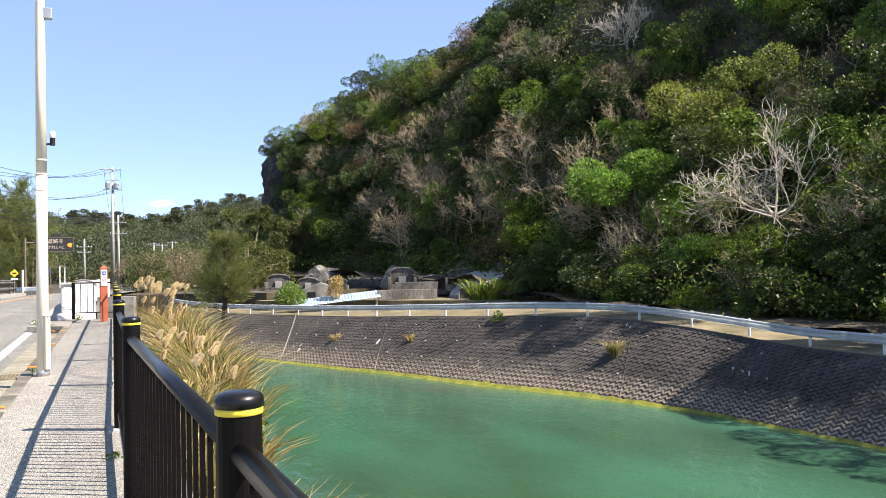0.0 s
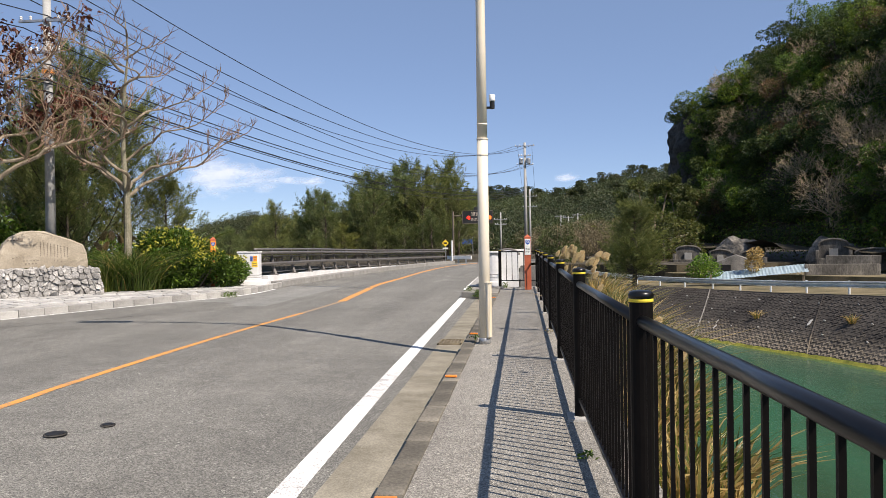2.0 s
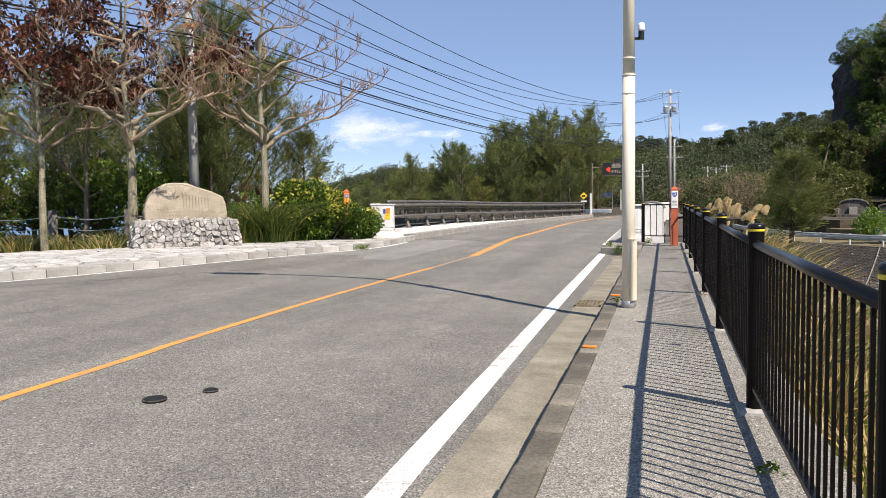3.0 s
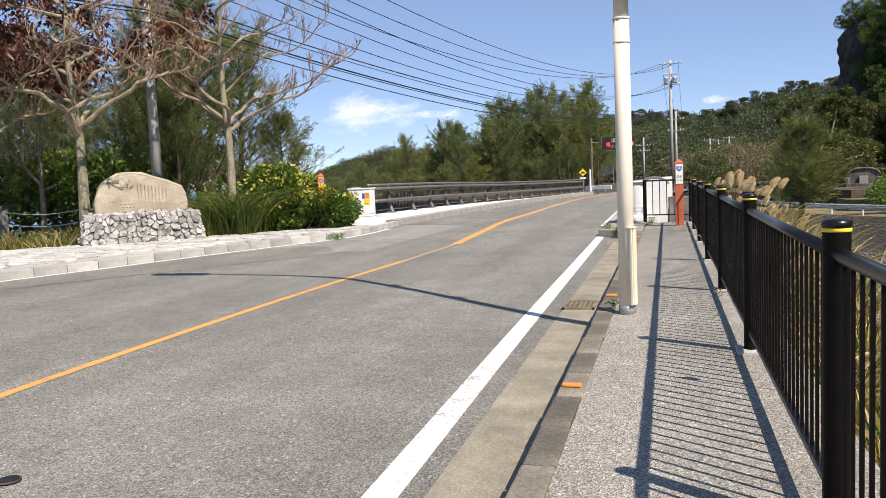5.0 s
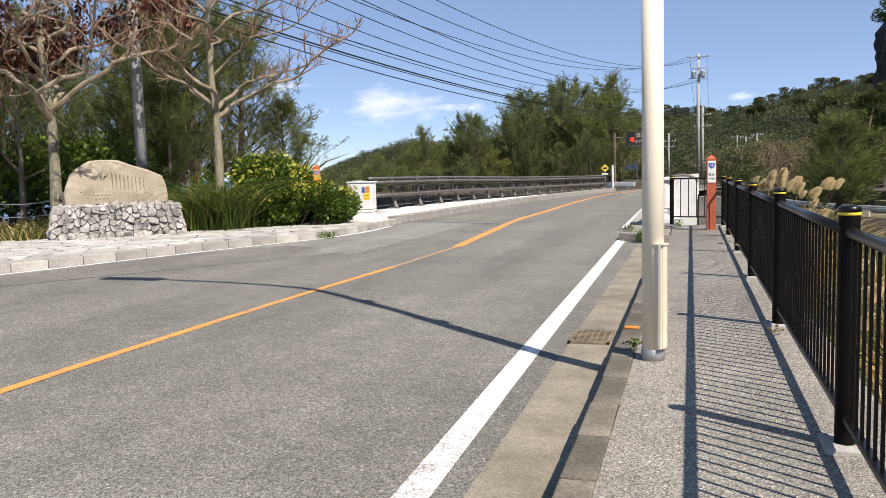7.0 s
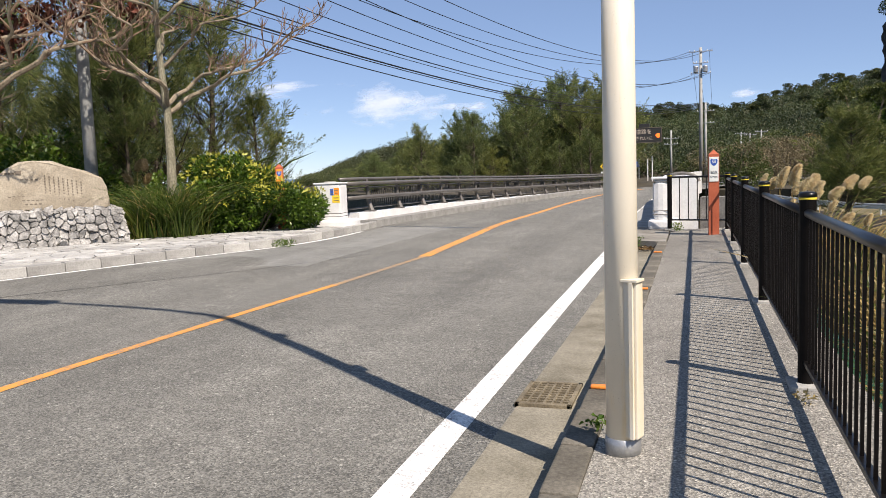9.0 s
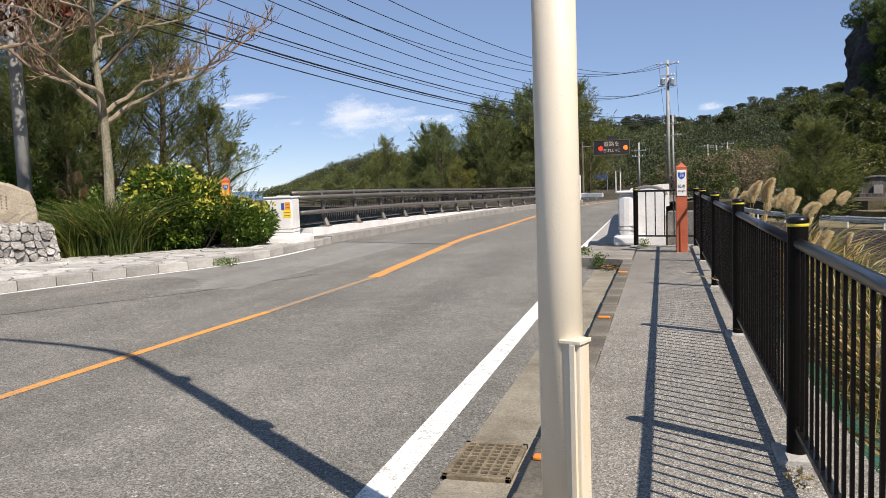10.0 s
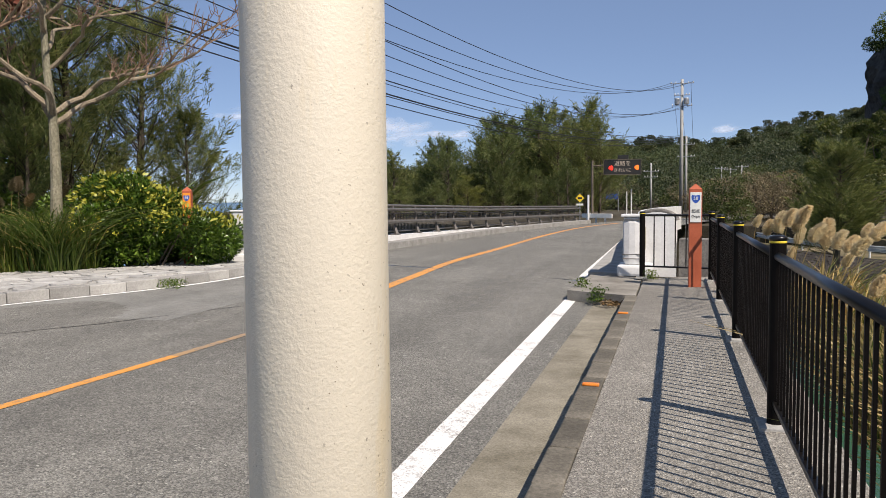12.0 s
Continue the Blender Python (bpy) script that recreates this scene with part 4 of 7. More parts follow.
# ---- black railing along the canal ----
fence = thing("guard_railing", (0, 0, 0), "black painted steel railing with yellow bands on its posts", "railing")


def lathe(bm, profile, seg=18, at=(0, 0, 0)):
    rings = []
    for r, z in profile:
        rings.append([bm.verts.new((at[0] + r * math.cos(2 * math.pi * k / seg), at[1] + r * math.sin(2 * math.pi * k / seg), at[2] + z)) for k in range(seg)])
    for a, b in zip(rings, rings[1:]):
        for k in range(seg):
            bm.faces.new((a[k], a[(k + 1) % seg], b[(k + 1) % seg], b[k]))
    bm.faces.new(rings[-1])
    bm.faces.new(rings[0][::-1])
    return bm


def railing_post(parent, x, y, share={}):
    for nm, prof, mat in (("post", [(0.047, 0), (0.047, 1.098)], "black_matt"), ("band", [(0.0485, 1.098), (0.0495, 1.099), (0.0495, 1.111), (0.0485, 1.112)], "yellow_band"),
                          ("cap", [(0.047, 1.112), (0.051, 1.113), (0.051, 1.128), (0.046, 1.138), (0.03, 1.144), (0.0, 1.146)], "black"),):
        if nm not in share:
            bm = bmesh.new()
            lathe(bm, prof, 20)
            bmesh.ops.remove_doubles(bm, verts=bm.verts[:], dist=0.0005)
            share[nm] = link_mesh(nm, bm, mat, parent, smooth=nm != "post")
            ob = share[nm]
        else:
            ob = new(nm, share[nm].data)
            ob.parent = parent
        if nm == "post":
            top = ob
            ob.matrix_basis = Matrix.Translation((x, y, 0))
        else:
            ob.parent = top
            ob.matrix_basis = Matrix()
    if "pad" not in share:
        bm = bmesh.new()
        box(bm, (0, 0, 0.004), (0.2, 0.26, 0.03), 0.006)
        share["pad"] = link_mesh("footing", bm, "concrete", parent, "small pale concrete pad")
        share["pad"].matrix_basis = Matrix.Translation((x, y, 0))
    else:
        ob = new("footing", share["pad"].data)
        ob.parent = parent
        ob.matrix_basis = Matrix.Translation((x, y, 0))


bar_bm = bmesh.new()
tube(bar_bm, [(0, 0, 0.15), (0, 0, 1.0)], 0.0098, 4)
bar_mesh = None


def railing_bay(parent, a, b, n=24, top=1.02):
    """One bay of railing between two posts."""
    global bar_mesh
    a, b = Vector((*a, 0)), Vector((*b, 0))
    bm = bmesh.new()
    tube(bm, [a + Vector((0, 0, top)), b + Vector((0, 0, top))], 0.026, 14)
    part("top_rail", bm, "black", parent, smooth=True)
    bm = bmesh.new()
    d = b - a
    mid = (a + b) / 2
    box(bm, (mid.x, mid.y, 0.145), (d.length, 0.04, 0.028), 0.004, math.degrees(math.atan2(d.y, d.x)))
    part("bottom_rail", bm, "black", parent)
    for k in range(1, n):
        p = a + d * k / n
        if bar_mesh is None:
            ob = link_mesh("bar", bar_bm, "black_matt", parent)
            bar_mesh = ob.data
        else:
            ob = new("bar", bar_mesh)
            ob.parent = parent
        ob.matrix_basis = Matrix.Translation(p)


RAIL_A = [(-0.045, 26.62)] + [(-0.045, 27 - 3 * k) for k in range(1, 7)] + [(0.0, 6.16)]
RAIL_B = [(0.0, 6.16), (0.148, 3.13), (0.29, 0.13), (0.42, -2.87)]
for line in (RAIL_A, RAIL_B):
    for p in line[(line is RAIL_B):]:
        railing_post(fence, *p)
    for a, b in zip(line, line[1:]):
        railing_bay(fence, a, b, 20 if a[1] > 26 else 24)

# end gate across the footway
gate = thing("end_barrier", (0, 0, 0), "low black steel barrier closing the footway end", "railing")
railing_post(gate, -1.16, 26.92, {})
bm = bmesh.new()
ga, gb = Vector((-1.16, 26.92, 0)), Vector((-0.075, 26.64, 0))
for z, r in ((1.075, 0.02), (0.2, 0.016)):
    bm = bmesh.new()
    tube(bm, [ga + Vector((0, 0, z)), gb + Vector((0, 0, z))], r, 8)
    part("rail", bm, "black", gate)
for f in (0.18, 0.34, 0.5, 0.66, 0.82):
    p = ga.lerp(gb, f)
    bm = bmesh.new()
    tube(bm, [p + Vector((0, 0, 0.2)), p + Vector((0, 0, 1.07))], 0.011, 6)
    part("bar", bm, "black", gate)

# ---- street lamp ----
lamp = thing("street_lamp", (-1.0, 13.768, -0.045), "cream painted steel street lamp pole with curved arm", "street lamp")
bm = bmesh.new()
arc = [(0, 0, 0.0), (0, 0, 1.5), (0, 0, 2.82)]
tube(bm, arc, [0.08, 0.0758, 0.074], 40)
part("lower_pole", bm, "cream", lamp, smooth=True)
bm = bmesh.new()
tube(bm, [(0, 0, 2.82), (0, 0, 4.2), (0, 0, 5.6), (-0.01, 0, 6.3), (-0.16, 0, 6.74), (-0.52, -0.02, 7.12), (-1.05, -0.04, 7.42), (-1.98, -0.06, 7.68)],
     [0.07, 0.065, 0.06, 0.056, 0.052, 0.048, 0.044, 0.04], 24)
part("upper_pole", bm, "cream", lamp, "slightly yellowed upper pole and arm", smooth=True)
for z, r in ((2.82, 0.079), (3.02, 0.073), (2.6, 0.078)):
    bm = bmesh.new()
    lathe(bm, [(r - 0.01, -0.012), (r, -0.01), (r, 0.01), (r - 0.01, 0.012)], 28, (0, 0, z))
    part("band", bm, "cream", lamp, smooth=True)
bm = bmesh.new()
lathe(bm, [(0.085, 0.0), (0.0845, 0.085), (0.08, 0.088)], 32)
part("base_sleeve", bm, "steel", lamp, "grey bare base sleeve", smooth=True)
bm = bmesh.new()
box(bm, (-2.48, -0.07, 7.72), (1.05, 0.27, 0.13), 0.05)
part("lamp_head", bm, "steel", lamp)
bm = bmesh.new()
box(bm, (0.055, -0.05, 0.47), (0.07, 0.075, 0.74), 0.006, -20)
cover = part("cable_cover", bm, "cream", lamp, "cream channel cover up the pole")
bm = bmesh.new()
box(bm, (0.05, -0.095, 0.47), (0.02, 0.014, 0.74), 0.002, -20)
part("rib", bm, "cream", cover)
bm = bmesh.new()
box(bm, (0.055, -0.055, 0.846), (0.082, 0.088, 0.014), 0.003, -20)
part("lid", bm, "cream", cover)
bm = bmesh.new()
box(bm, (0.09, 0.0, 5.1), (0.13, 0.09, 0.16), 0.015)
part("photocell_box", bm, "steel", lamp, "small grey box high on the pole")
bm = bmesh.new()
box(bm, (0.1, 0.0, 3.25), (0.08, 0.02, 0.03))
sensor = part("sensor", bm, "cable", lamp, "small black and white sensor on a bracket")
bm = bmesh.new()
lathe(bm, [(0.034, 0.0), (0.034, 0.09), (0.026, 0.1)], 14, (0.145, 0, 3.235))
part("housing", bm, "cable", sensor)
bm = bmesh.new()
lathe(bm, [(0.04, 0.0), (0.042, 0.02), (0.042, 0.08), (0.032, 0.095)], 14, (0.145, 0, 3.335))
part("dome", bm, "white", sensor, "white sensor dome", smooth=True)


# ---- writing ----
def lettering(text, size, mat, parent, m, name="lettering", depth=0.001):
    """Flat letters turned into a mesh."""
    cu = bpy.data.curves.new(name, "FONT")
    cu.body, cu.size, cu.align_x, cu.align_y, cu.extrude = text, size, "CENTER", "CENTER", depth
    tmp = bpy.data.objects.new(name, cu)
    scene.collection.objects.link(tmp)
    me = bpy.data.meshes.new_from_object(tmp.evaluated_get(bpy.context.evaluated_depsgraph_get()))
    bpy.data.objects.remove(tmp)
    me.materials.clear()
    me.materials.append(M[mat] if isinstance(mat, str) else mat)
    ob = new(name, me)
    ob.parent = parent
    ob.matrix_basis = m
    return ob


def plain(name, colour, rough=0.5, emit=0.0):
    m, nt, bs = node_mat(name)
    n = noise_tex(nt, 12, 3, 0.6)
    nt.links.new(ramp(nt, n, [(0.3, tuple(c * 0.86 for c in colour)), (0.7, colour)]), bs.inputs["Base Color"])
    bs.inputs["Roughness"].default_value = rough
    if emit:
        bs.inputs["Emission Color"].default_value, bs.inputs["Emission Strength"].default_value = (*colour, 1), emit
    return m


M["sign_blue"] = plain("sign_blue", (0.03, 0.1, 0.42), 0.35)
M["sign_white"] = plain("sign_white", (0.78, 0.79, 0.74), 0.4)
M["sign_orange"] = plain("sign_orange", (0.85, 0.3, 0.03), 0.4)
M["sign_yellow"] = plain("sign_yellow", (0.9, 0.62, 0.04), 0.4)
M["ink"] = plain("ink", (0.02, 0.02, 0.02), 0.6)
M["ink_grey"] = plain("ink_grey", (0.16, 0.13, 0.1), 0.8)
M["led_red"] = plain("led_red", (0.9, 0.03, 0.015), 0.5, 1.2)
M["led_white"] = plain("led_white", (0.5, 0.42, 0.34), 0.5, 0.12)
M["led_orange"] = plain("led_orange", (0.9, 0.16, 0.02), 0.5, 1.0)


def route_marker(at, plate, turn, w, h, label, word):
    """A square marker post with a pyramid top and a route plate."""
    t = thing("route_marker", at, label, "marker post", turn=turn)
    bm = bmesh.new()
    box(bm, (0, 0, (h - 0.1) / 2 - 0.05), (w, w, h - 0.0), 0.006)
    part("post", bm, "terracotta", t)
    bm = bmesh.new()
    bmesh.ops.create_cone(bm, cap_ends=True, segments=4, radius1=w * 0.72, radius2=0.006, depth=0.085, matrix=pose(0, 0, h - 0.06, 0, 0, 45))
    part("top", bm, "terracotta", t)
    bm = bmesh.new()
    box(bm, (0, -w / 2 - 0.006, h - 0.38), (w * 0.86, 0.01, 0.46), 0.004)
    p = part("plate", bm, plate, t, "white route plate" if word else "orange route plate")
    bm = bmesh.new()
    s = w * 0.36
    outline = [(-0.95, 0.55), (-0.75, 0.9), (0, 0.75), (0.75, 0.9), (0.95, 0.55), (0.85, -0.2), (0.45, -0.75), (0, -1.0), (-0.45, -0.75), (-0.85, -0.2)]
    vs = [bm.verts.new((x * s, -w / 2 - 0.0135, h - 0.25 + z * s)) for x, z in outline]
    f = bm.faces.new(vs)
    bmesh.ops.recalc_face_normals(bm, faces=[f])
    part("shield", bm, "sign_blue", p, "blue route shield")
    lettering("58", s * 1.05, "sign_white", p, pose(0, -w / 2 - 0.0165, h - 0.245, 90))
    if word:
        lettering("起点", 0.062, "ink", p, pose(0, -w / 2 - 0.0135, h - 0.44, 90))
        lettering("Origin", 0.05, "ink", p, pose(0, -w / 2 - 0.0135, h - 0.52, 90))
    return t


route_marker((-0.325, 25.78, 0), "sign_white", 2, 0.19, 1.6, "terracotta route marker post with white numbered plate", True)
route_marker((-10.26, 27.08, PLAZA_Z), "sign_orange", 24, 0.18, 1.6, "terracotta route marker post with orange plate among shrubs", False)

# ---- bridge ----
bm = bmesh.new()
deck = [(x, y) for x, y in BRIDGE_RAIL]
outer = [(x - 0.35, y) for x, y in BRIDGE_RAIL]
right = [(x + 0.4, y) for x, y in RIGHT_EDGE if 27 < y < 62]
prism(bm, outer + right[::-1], -1.1, -0.36)
tagged(link_mesh("bridge_deck", bm, "concrete"), "grey concrete bridge deck under the road", "bridge", kind="structure")

bm = bmesh.new()
kerb_in = [(interp(y, [p[1] for p in BRIDGE_KERB], [p[0] for p in BRIDGE_KERB]), y) for x, y in BRIDGE_RAIL]
strip(bm, [(x + 0.1, y) for x, y in BRIDGE_RAIL], kerb_in, lambda x, y: road_z(-9, y) + 0.18)
r = bmesh.ops.extrude_face_region(bm, geom=bm.faces[:])
for v in [g for g in r["geom"] if isinstance(g, bmesh.types.BMVert)]:
    v.co.z -= 0.5
bmesh.ops.recalc_face_normals(bm, faces=bm.faces[:])
tagged(link_mesh("pavement_bridge", bm, "kerb_pale"), "pale raised concrete walkway along the bridge railing", "pavement", kind="structure")
bm = bmesh.new()
strip(bm, [(x - 0.25, y) for x, y in BRIDGE_RAIL], [(x + 0.18, y) for x, y in BRIDGE_RAIL], lambda x, y: interp(y, [29, 36, 46, 60], [0.33, 0.28, 0.12, -0.02]))
r = bmesh.ops.extrude_face_region(bm, geom=bm.faces[:])
for v in [g for g in r["geom"] if isinstance(g, bmesh.types.BMVert)]:
    v.co.z -= 1.0
bmesh.ops.recalc_face_normals(bm, faces=bm.faces[:])
tagged(link_mesh("wall_bridge_plinth", bm, "white"), "white concrete plinth under the bridge railing", "plinth", kind="structure")

rail = thing("bridge_railing", (0, 0, 0), "dark bronze steel bridge railing with heavy tubes", "railing")
zb = lambda y: interp(y, [29, 36, 46, 60], [0.33, 0.28, 0.12, -0.02])
line = [Vector((x, y, zb(y))) for x, y in BRIDGE_RAIL]
for nm, dx, dz, r in (("top_rail", -0.1, 0.92, 0.05), ("hand_rail", 0.1, 0.8, 0.055), ("middle_rail", 0.12, 0.42, 0.055), ("lower_rail", -0.05, 0.12, 0.025), ("bar_rail", -0.05, 0.68, 0.02)):
    bm = bmesh.new()
    tube(bm, [p + Vector((dx, -0.55 if p is line[0] else 0, dz)) for p in line], r, 8)
    part(nm, bm, "bronze", rail, smooth=True)
posts = along([tuple(p) for p in line], 2.0, 1.0)
for p, t in posts:
    bm = bmesh.new()
    tube(bm, [p + Vector((0.08, 0, 0)), p + Vector((-0.02, 0, 0.3)), p + Vector((-0.06, 0, 0.92))], [0.085, 0.06, 0.05], 6)
    box(bm, (p.x + 0.02, p.y, p.z + 0.02), (0.3, 0.24, 0.04), 0.01)
    box(bm, (p.x + 0.03, p.y, p.z + 0.8), (0.18, 0.07, 0.1), 0.02)
    part("post", bm, "bronze", rail)
infill = None
for (p, t), (q, _) in zip(posts, posts[1:]):
    for k in range(1, 15):
        c = p.lerp(q, k / 15) + Vector((-0.05, 0, 0.12))
        if infill is None:
            bm = bmesh.new()
            tube(bm, [(0, 0, 0), (0, 0, 0.56)], 0.012, 4, False)
            ob = part("bar", bm, "bronze", rail)
            infill = ob.data
        else:
            ob = new("bar", infill)
            ob.parent = rail
        ob.location = c

# white end block of the bridge on the far side of the road
blk = thing("bridge_end_block", (-9.5, 28.3, 0.03), "white painted concrete end block with coloured stickers", "bridge block", turn=8)
bm = bmesh.new()
box(bm, (0, 0, 0.66), (0.68, 0.6, 0.92), 0.05)
part("block", bm, "white", blk)
for z in (0.3, 0.38):
    bm = bmesh.new()
    box(bm, (0, 0, z), (0.687, 0.607, 0.014), 0.003)
    part("groove", bm, "old_concrete", blk, "dark weathered groove")
bm = bmesh.new()
box(bm, (0.03, 0.05, 0.09), (1.16, 0.95, 0.26), 0.06)
part("footing", bm, "white", blk)
bm = bmesh.new()
box(bm, (0.0, 0.0, 1.135), (0.72, 0.64, 0.04), 0.015)
part("cap", bm, "white", blk)
for x, z, sx, sz, mt, lb in ((0.12, 0.92, 0.08, 0.16, "sign_blue", "blue sticker"), (0.24, 0.93, 0.13, 0.18, "sign_orange", "orange sticker"), (0.22, 0.74, 0.19, 0.18, "sign_yellow", "yellow sticker")):
    bm = bmesh.new()
    box(bm, (x, -0.303, z), (sx, 0.006, sz))
    st = part("sticker", bm, mt, blk, lb)
    for k in range(2):
        bm = bmesh.new()
        box(bm, (x, -0.3075, z - 0.04 + 0.07 * k), (sx * 0.7, 0.003, 0.018))
        part("line", bm, "ink_grey", st)
bm = bmesh.new()
box(bm, (-0.55, 0.55, 0.75), (0.3, 0.25, 1.5), 0.03)
sb = thing("stone_bollard", (-10.0, 29.9, -0.3), "grey square stone bollard behind the end block", "bollard")
part("shaft", bm, "concrete", sb)
for k in range(3):
    cb = thing("concrete_block", (-10.6 + 0.19 * k, 28.3, PLAZA_Z), "small grey concrete block beside the marker", "block", "concrete blocks", 20)
    bm = bmesh.new()
    box(bm, (0, 0, 0.09), (0.16, 0.12, 0.19), 0.01)
    part("block", bm, "old_concrete", cb)

# right end of the bridge
blk = thing("bridge_pillar", (-1.36, 27.75, -0.02), "grey rounded concrete bridge pillar with bands", "bridge pillar")
bm = bmesh.new()
box(bm, (0, 0, 0.62), (0.34, 0.5, 0.9), 0.12)
part("shaft", bm, "white", blk, smooth=False)
for z in (0.3, 0.38, 1.0):
    bm = bmesh.new()
    box(bm, (0, 0, z), (0.346, 0.506, 0.014), 0.003)
    part("groove", bm, "old_concrete", blk)
bm = bmesh.new()
box(bm, (0.05, 0, 0.09), (0.62, 0.8, 0.2), 0.05)
part("footing", bm, "white", blk)
bm = bmesh.new()
box(bm, (0, 0, 1.075), (0.4, 0.56, 0.05), 0.02)
part("cap", bm, "white", blk)
pan = thing("bridge_parapet", (-0.95, 28.3, -0.1), "white concrete bridge parapet with dark arched cap", "parapet", turn=-6)
bm = bmesh.new()
arch = [(-0.34, 0), (0.36, 0), (0.36, 1.04)] + [(0.345 * math.cos(a), 1.04 + 0.16 * math.sin(a)) for a in [math.pi * k / 10 for k in range(11)]]
lo = [bm.verts.new((x, -0.12, z)) for x, z in arch]
hi = [bm.verts.new((x, 0.12, z)) for x, z in arch]
bm.faces.new(lo), bm.faces.new(hi[::-1])
for k in range(len(arch)):
    bm.faces.new((lo[k], lo[(k + 1) % len(arch)], hi[(k + 1) % len(arch)], hi[k]))
bmesh.ops.recalc_face_normals(bm, faces=bm.faces[:])
part("panel", bm, "white", pan)
bm = bmesh.new()
tube(bm, [(0.38 * math.cos(a), 0, 1.05 + 0.19 * math.sin(a)) for a in [math.pi * k / 12 for k in range(13)]], 0.035, 8)
part("cap", bm, "old_concrete", pan, "dark weathered arched cap")
bm = bmesh.new()
box(bm, (-0.24, -0.126, 0.72), (0.11, 0.014, 0.42), 0.004)
part("plaque", bm, "monument", pan, "small tan name plaque, worn")
bm = bmesh.new()
prism(bm, [(-2.2, 28.1), (-1.6, 27.9), (-1.9, 42), (-2.35, 42)], -0.3, lambda x, y: -0.02)
tagged(link_mesh("pavement_bridge_right", bm, "kerb_pale"), "narrow pale raised strip along the bridge edge", "pavement", kind="structure")
bm = bmesh.new()
wall_in = [(-1.42, 28.1)] + [(x + 0.42, y) for x, y in RIGHT_EDGE if 29 < y < 58]
prism(bm, wall_in + [(x + 0.2, y) for x, y in wall_in[::-1]], -0.3, 0.92)
tagged(link_mesh("wall_bridge_parapet", bm, "white"), "low white concrete parapet along the bridge", "parapet", kind="structure")
bm = bmesh.new()
prism(bm, [(-0.55, 28.2), (0.5, 28.0), (0.6, 28.5), (-0.5, 28.8)], -3.0, 0.6)
tagged(link_mesh("wall_abutment", bm, "old_concrete"), "weathered concrete abutment wall behind the barrier", "wall", kind="structure")

# ---- monument ----
MON = Vector((-13.6, 23.33, PLAZA_Z - 0.02))
turn = math.degrees(math.atan2(2.16, 2.27))
mon = thing("stone_monument", MON, "carved sandstone slab standing on a rubble plinth", "monument", turn=turn)
rng = np.random.default_rng(3)
W, D, PH = 1.46, 0.52, 0.76
core = bmesh.new()
box(core, (0, 0, PH / 2), (2 * W - 0.22, 2 * D - 0.2, PH - 0.06), 0.02, 0, 0.9)
plinth = part("plinth", core, "mortar", mon, "grey mortar core of the plinth")


def face_stones(w, h, fn, size):
    """Irregular stones over a face of w by h metres; fn turns (u, v, out) into a place."""
    nu, nv = max(2, round(w / size)), max(2, round(h / (size * 0.8)))
    seeds = [((a + 0.5 + rng.uniform(-0.42, 0.42)) * w / nu, (b + 0.5 + rng.uniform(-0.42, 0.42)) * h / nv) for a in range(nu) for b in range(nv)]
    seeds += [(rng.uniform(0, w), rng.uniform(0, h)) for _ in range(nu * nv // 4)]
    for q in cells(seeds, 0, 0, w, h):
        c = sum(q, Vector((0, 0))) / len(q)
        q = [c + (p - c) * 0.975 for p in q]
        q = [q[m].lerp(q[(m + 1) % len(q)], f) for m in range(len(q)) for f in (0.2, 0.8)]
        n = len(q)
        bm = bmesh.new()
        o = rng.uniform(0.02, 0.085)
        tilt = Vector(rng.normal(size=2)) * 0.22
        low = [bm.verts.new(fn(p.x, p.y, -0.05)) for p in q]
        ring = [bm.verts.new(fn(p.x, p.y, o * 0.45)) for p in q]
        top = [bm.verts.new(fn(c.x + (p.x - c.x) * 0.84 + rng.uniform(-0.012, 0.012), c.y + (p.y - c.y) * 0.84 + rng.uniform(-0.012, 0.012), o + (p - c).dot(tilt) + rng.uniform(-0.012, 0.012))) for p in q]
        for a, b in ((low, ring), (ring, top)):
            for m in range(n):
                bm.faces.new((a[m], a[(m + 1) % n], b[(m + 1) % n], b[m]))
        bm.faces.new(top)
        bmesh.ops.recalc_face_normals(bm, faces=bm.faces[:])
        part("stone", bm, "rubble", plinth)


sh = lambda v: 1 - 0.1 * v
face_stones(2 * W, PH, lambda u, v, o: Vector(((u - W) * sh(v / PH), -D * sh(v / PH) - o + 0.03, v)), 0.19)
face_stones(2 * D, PH, lambda u, v, o: Vector((W * sh(v / PH) + o - 0.03, (u - D) * sh(v / PH), v)), 0.19)
face_stones(2 * D, PH, lambda u, v, o: Vector((-W * sh(v / PH) - o + 0.03, -(u - D) * sh(v / PH), v)), 0.2)
face_stones(2 * W * 0.88, 0.8, lambda u, v, o: Vector((u - W * 0.88, v - 0.45, PH + o - 0.045)), 0.26)
bm = bmesh.new()
prof = [(-1.22, 0.0), (1.25, 0.0), (1.28, 0.14), (1.2, 0.4), (1.1, 0.6), (0.78, 0.74), (0.4, 0.86), (0.05, 0.94), (-0.3, 0.97), (-0.62, 0.93), (-0.9, 0.8), (-1.08, 0.62), (-1.2, 0.4), (-1.25, 0.2)]
prof = [(x * 0.9, z * 1.04) for x, z in prof]
rings = []
for y, s in ((-0.2, 0.97), (-0.16, 1.0), (0.1, 1.01), (0.2, 0.95)):
    rings.append([bm.verts.new((x * s + 0.02 * rng.normal(), y + 0.012 * rng.normal(), PH + 0.02 + z * s + (0.012 * rng.normal() if z else 0))) for x, z in prof])
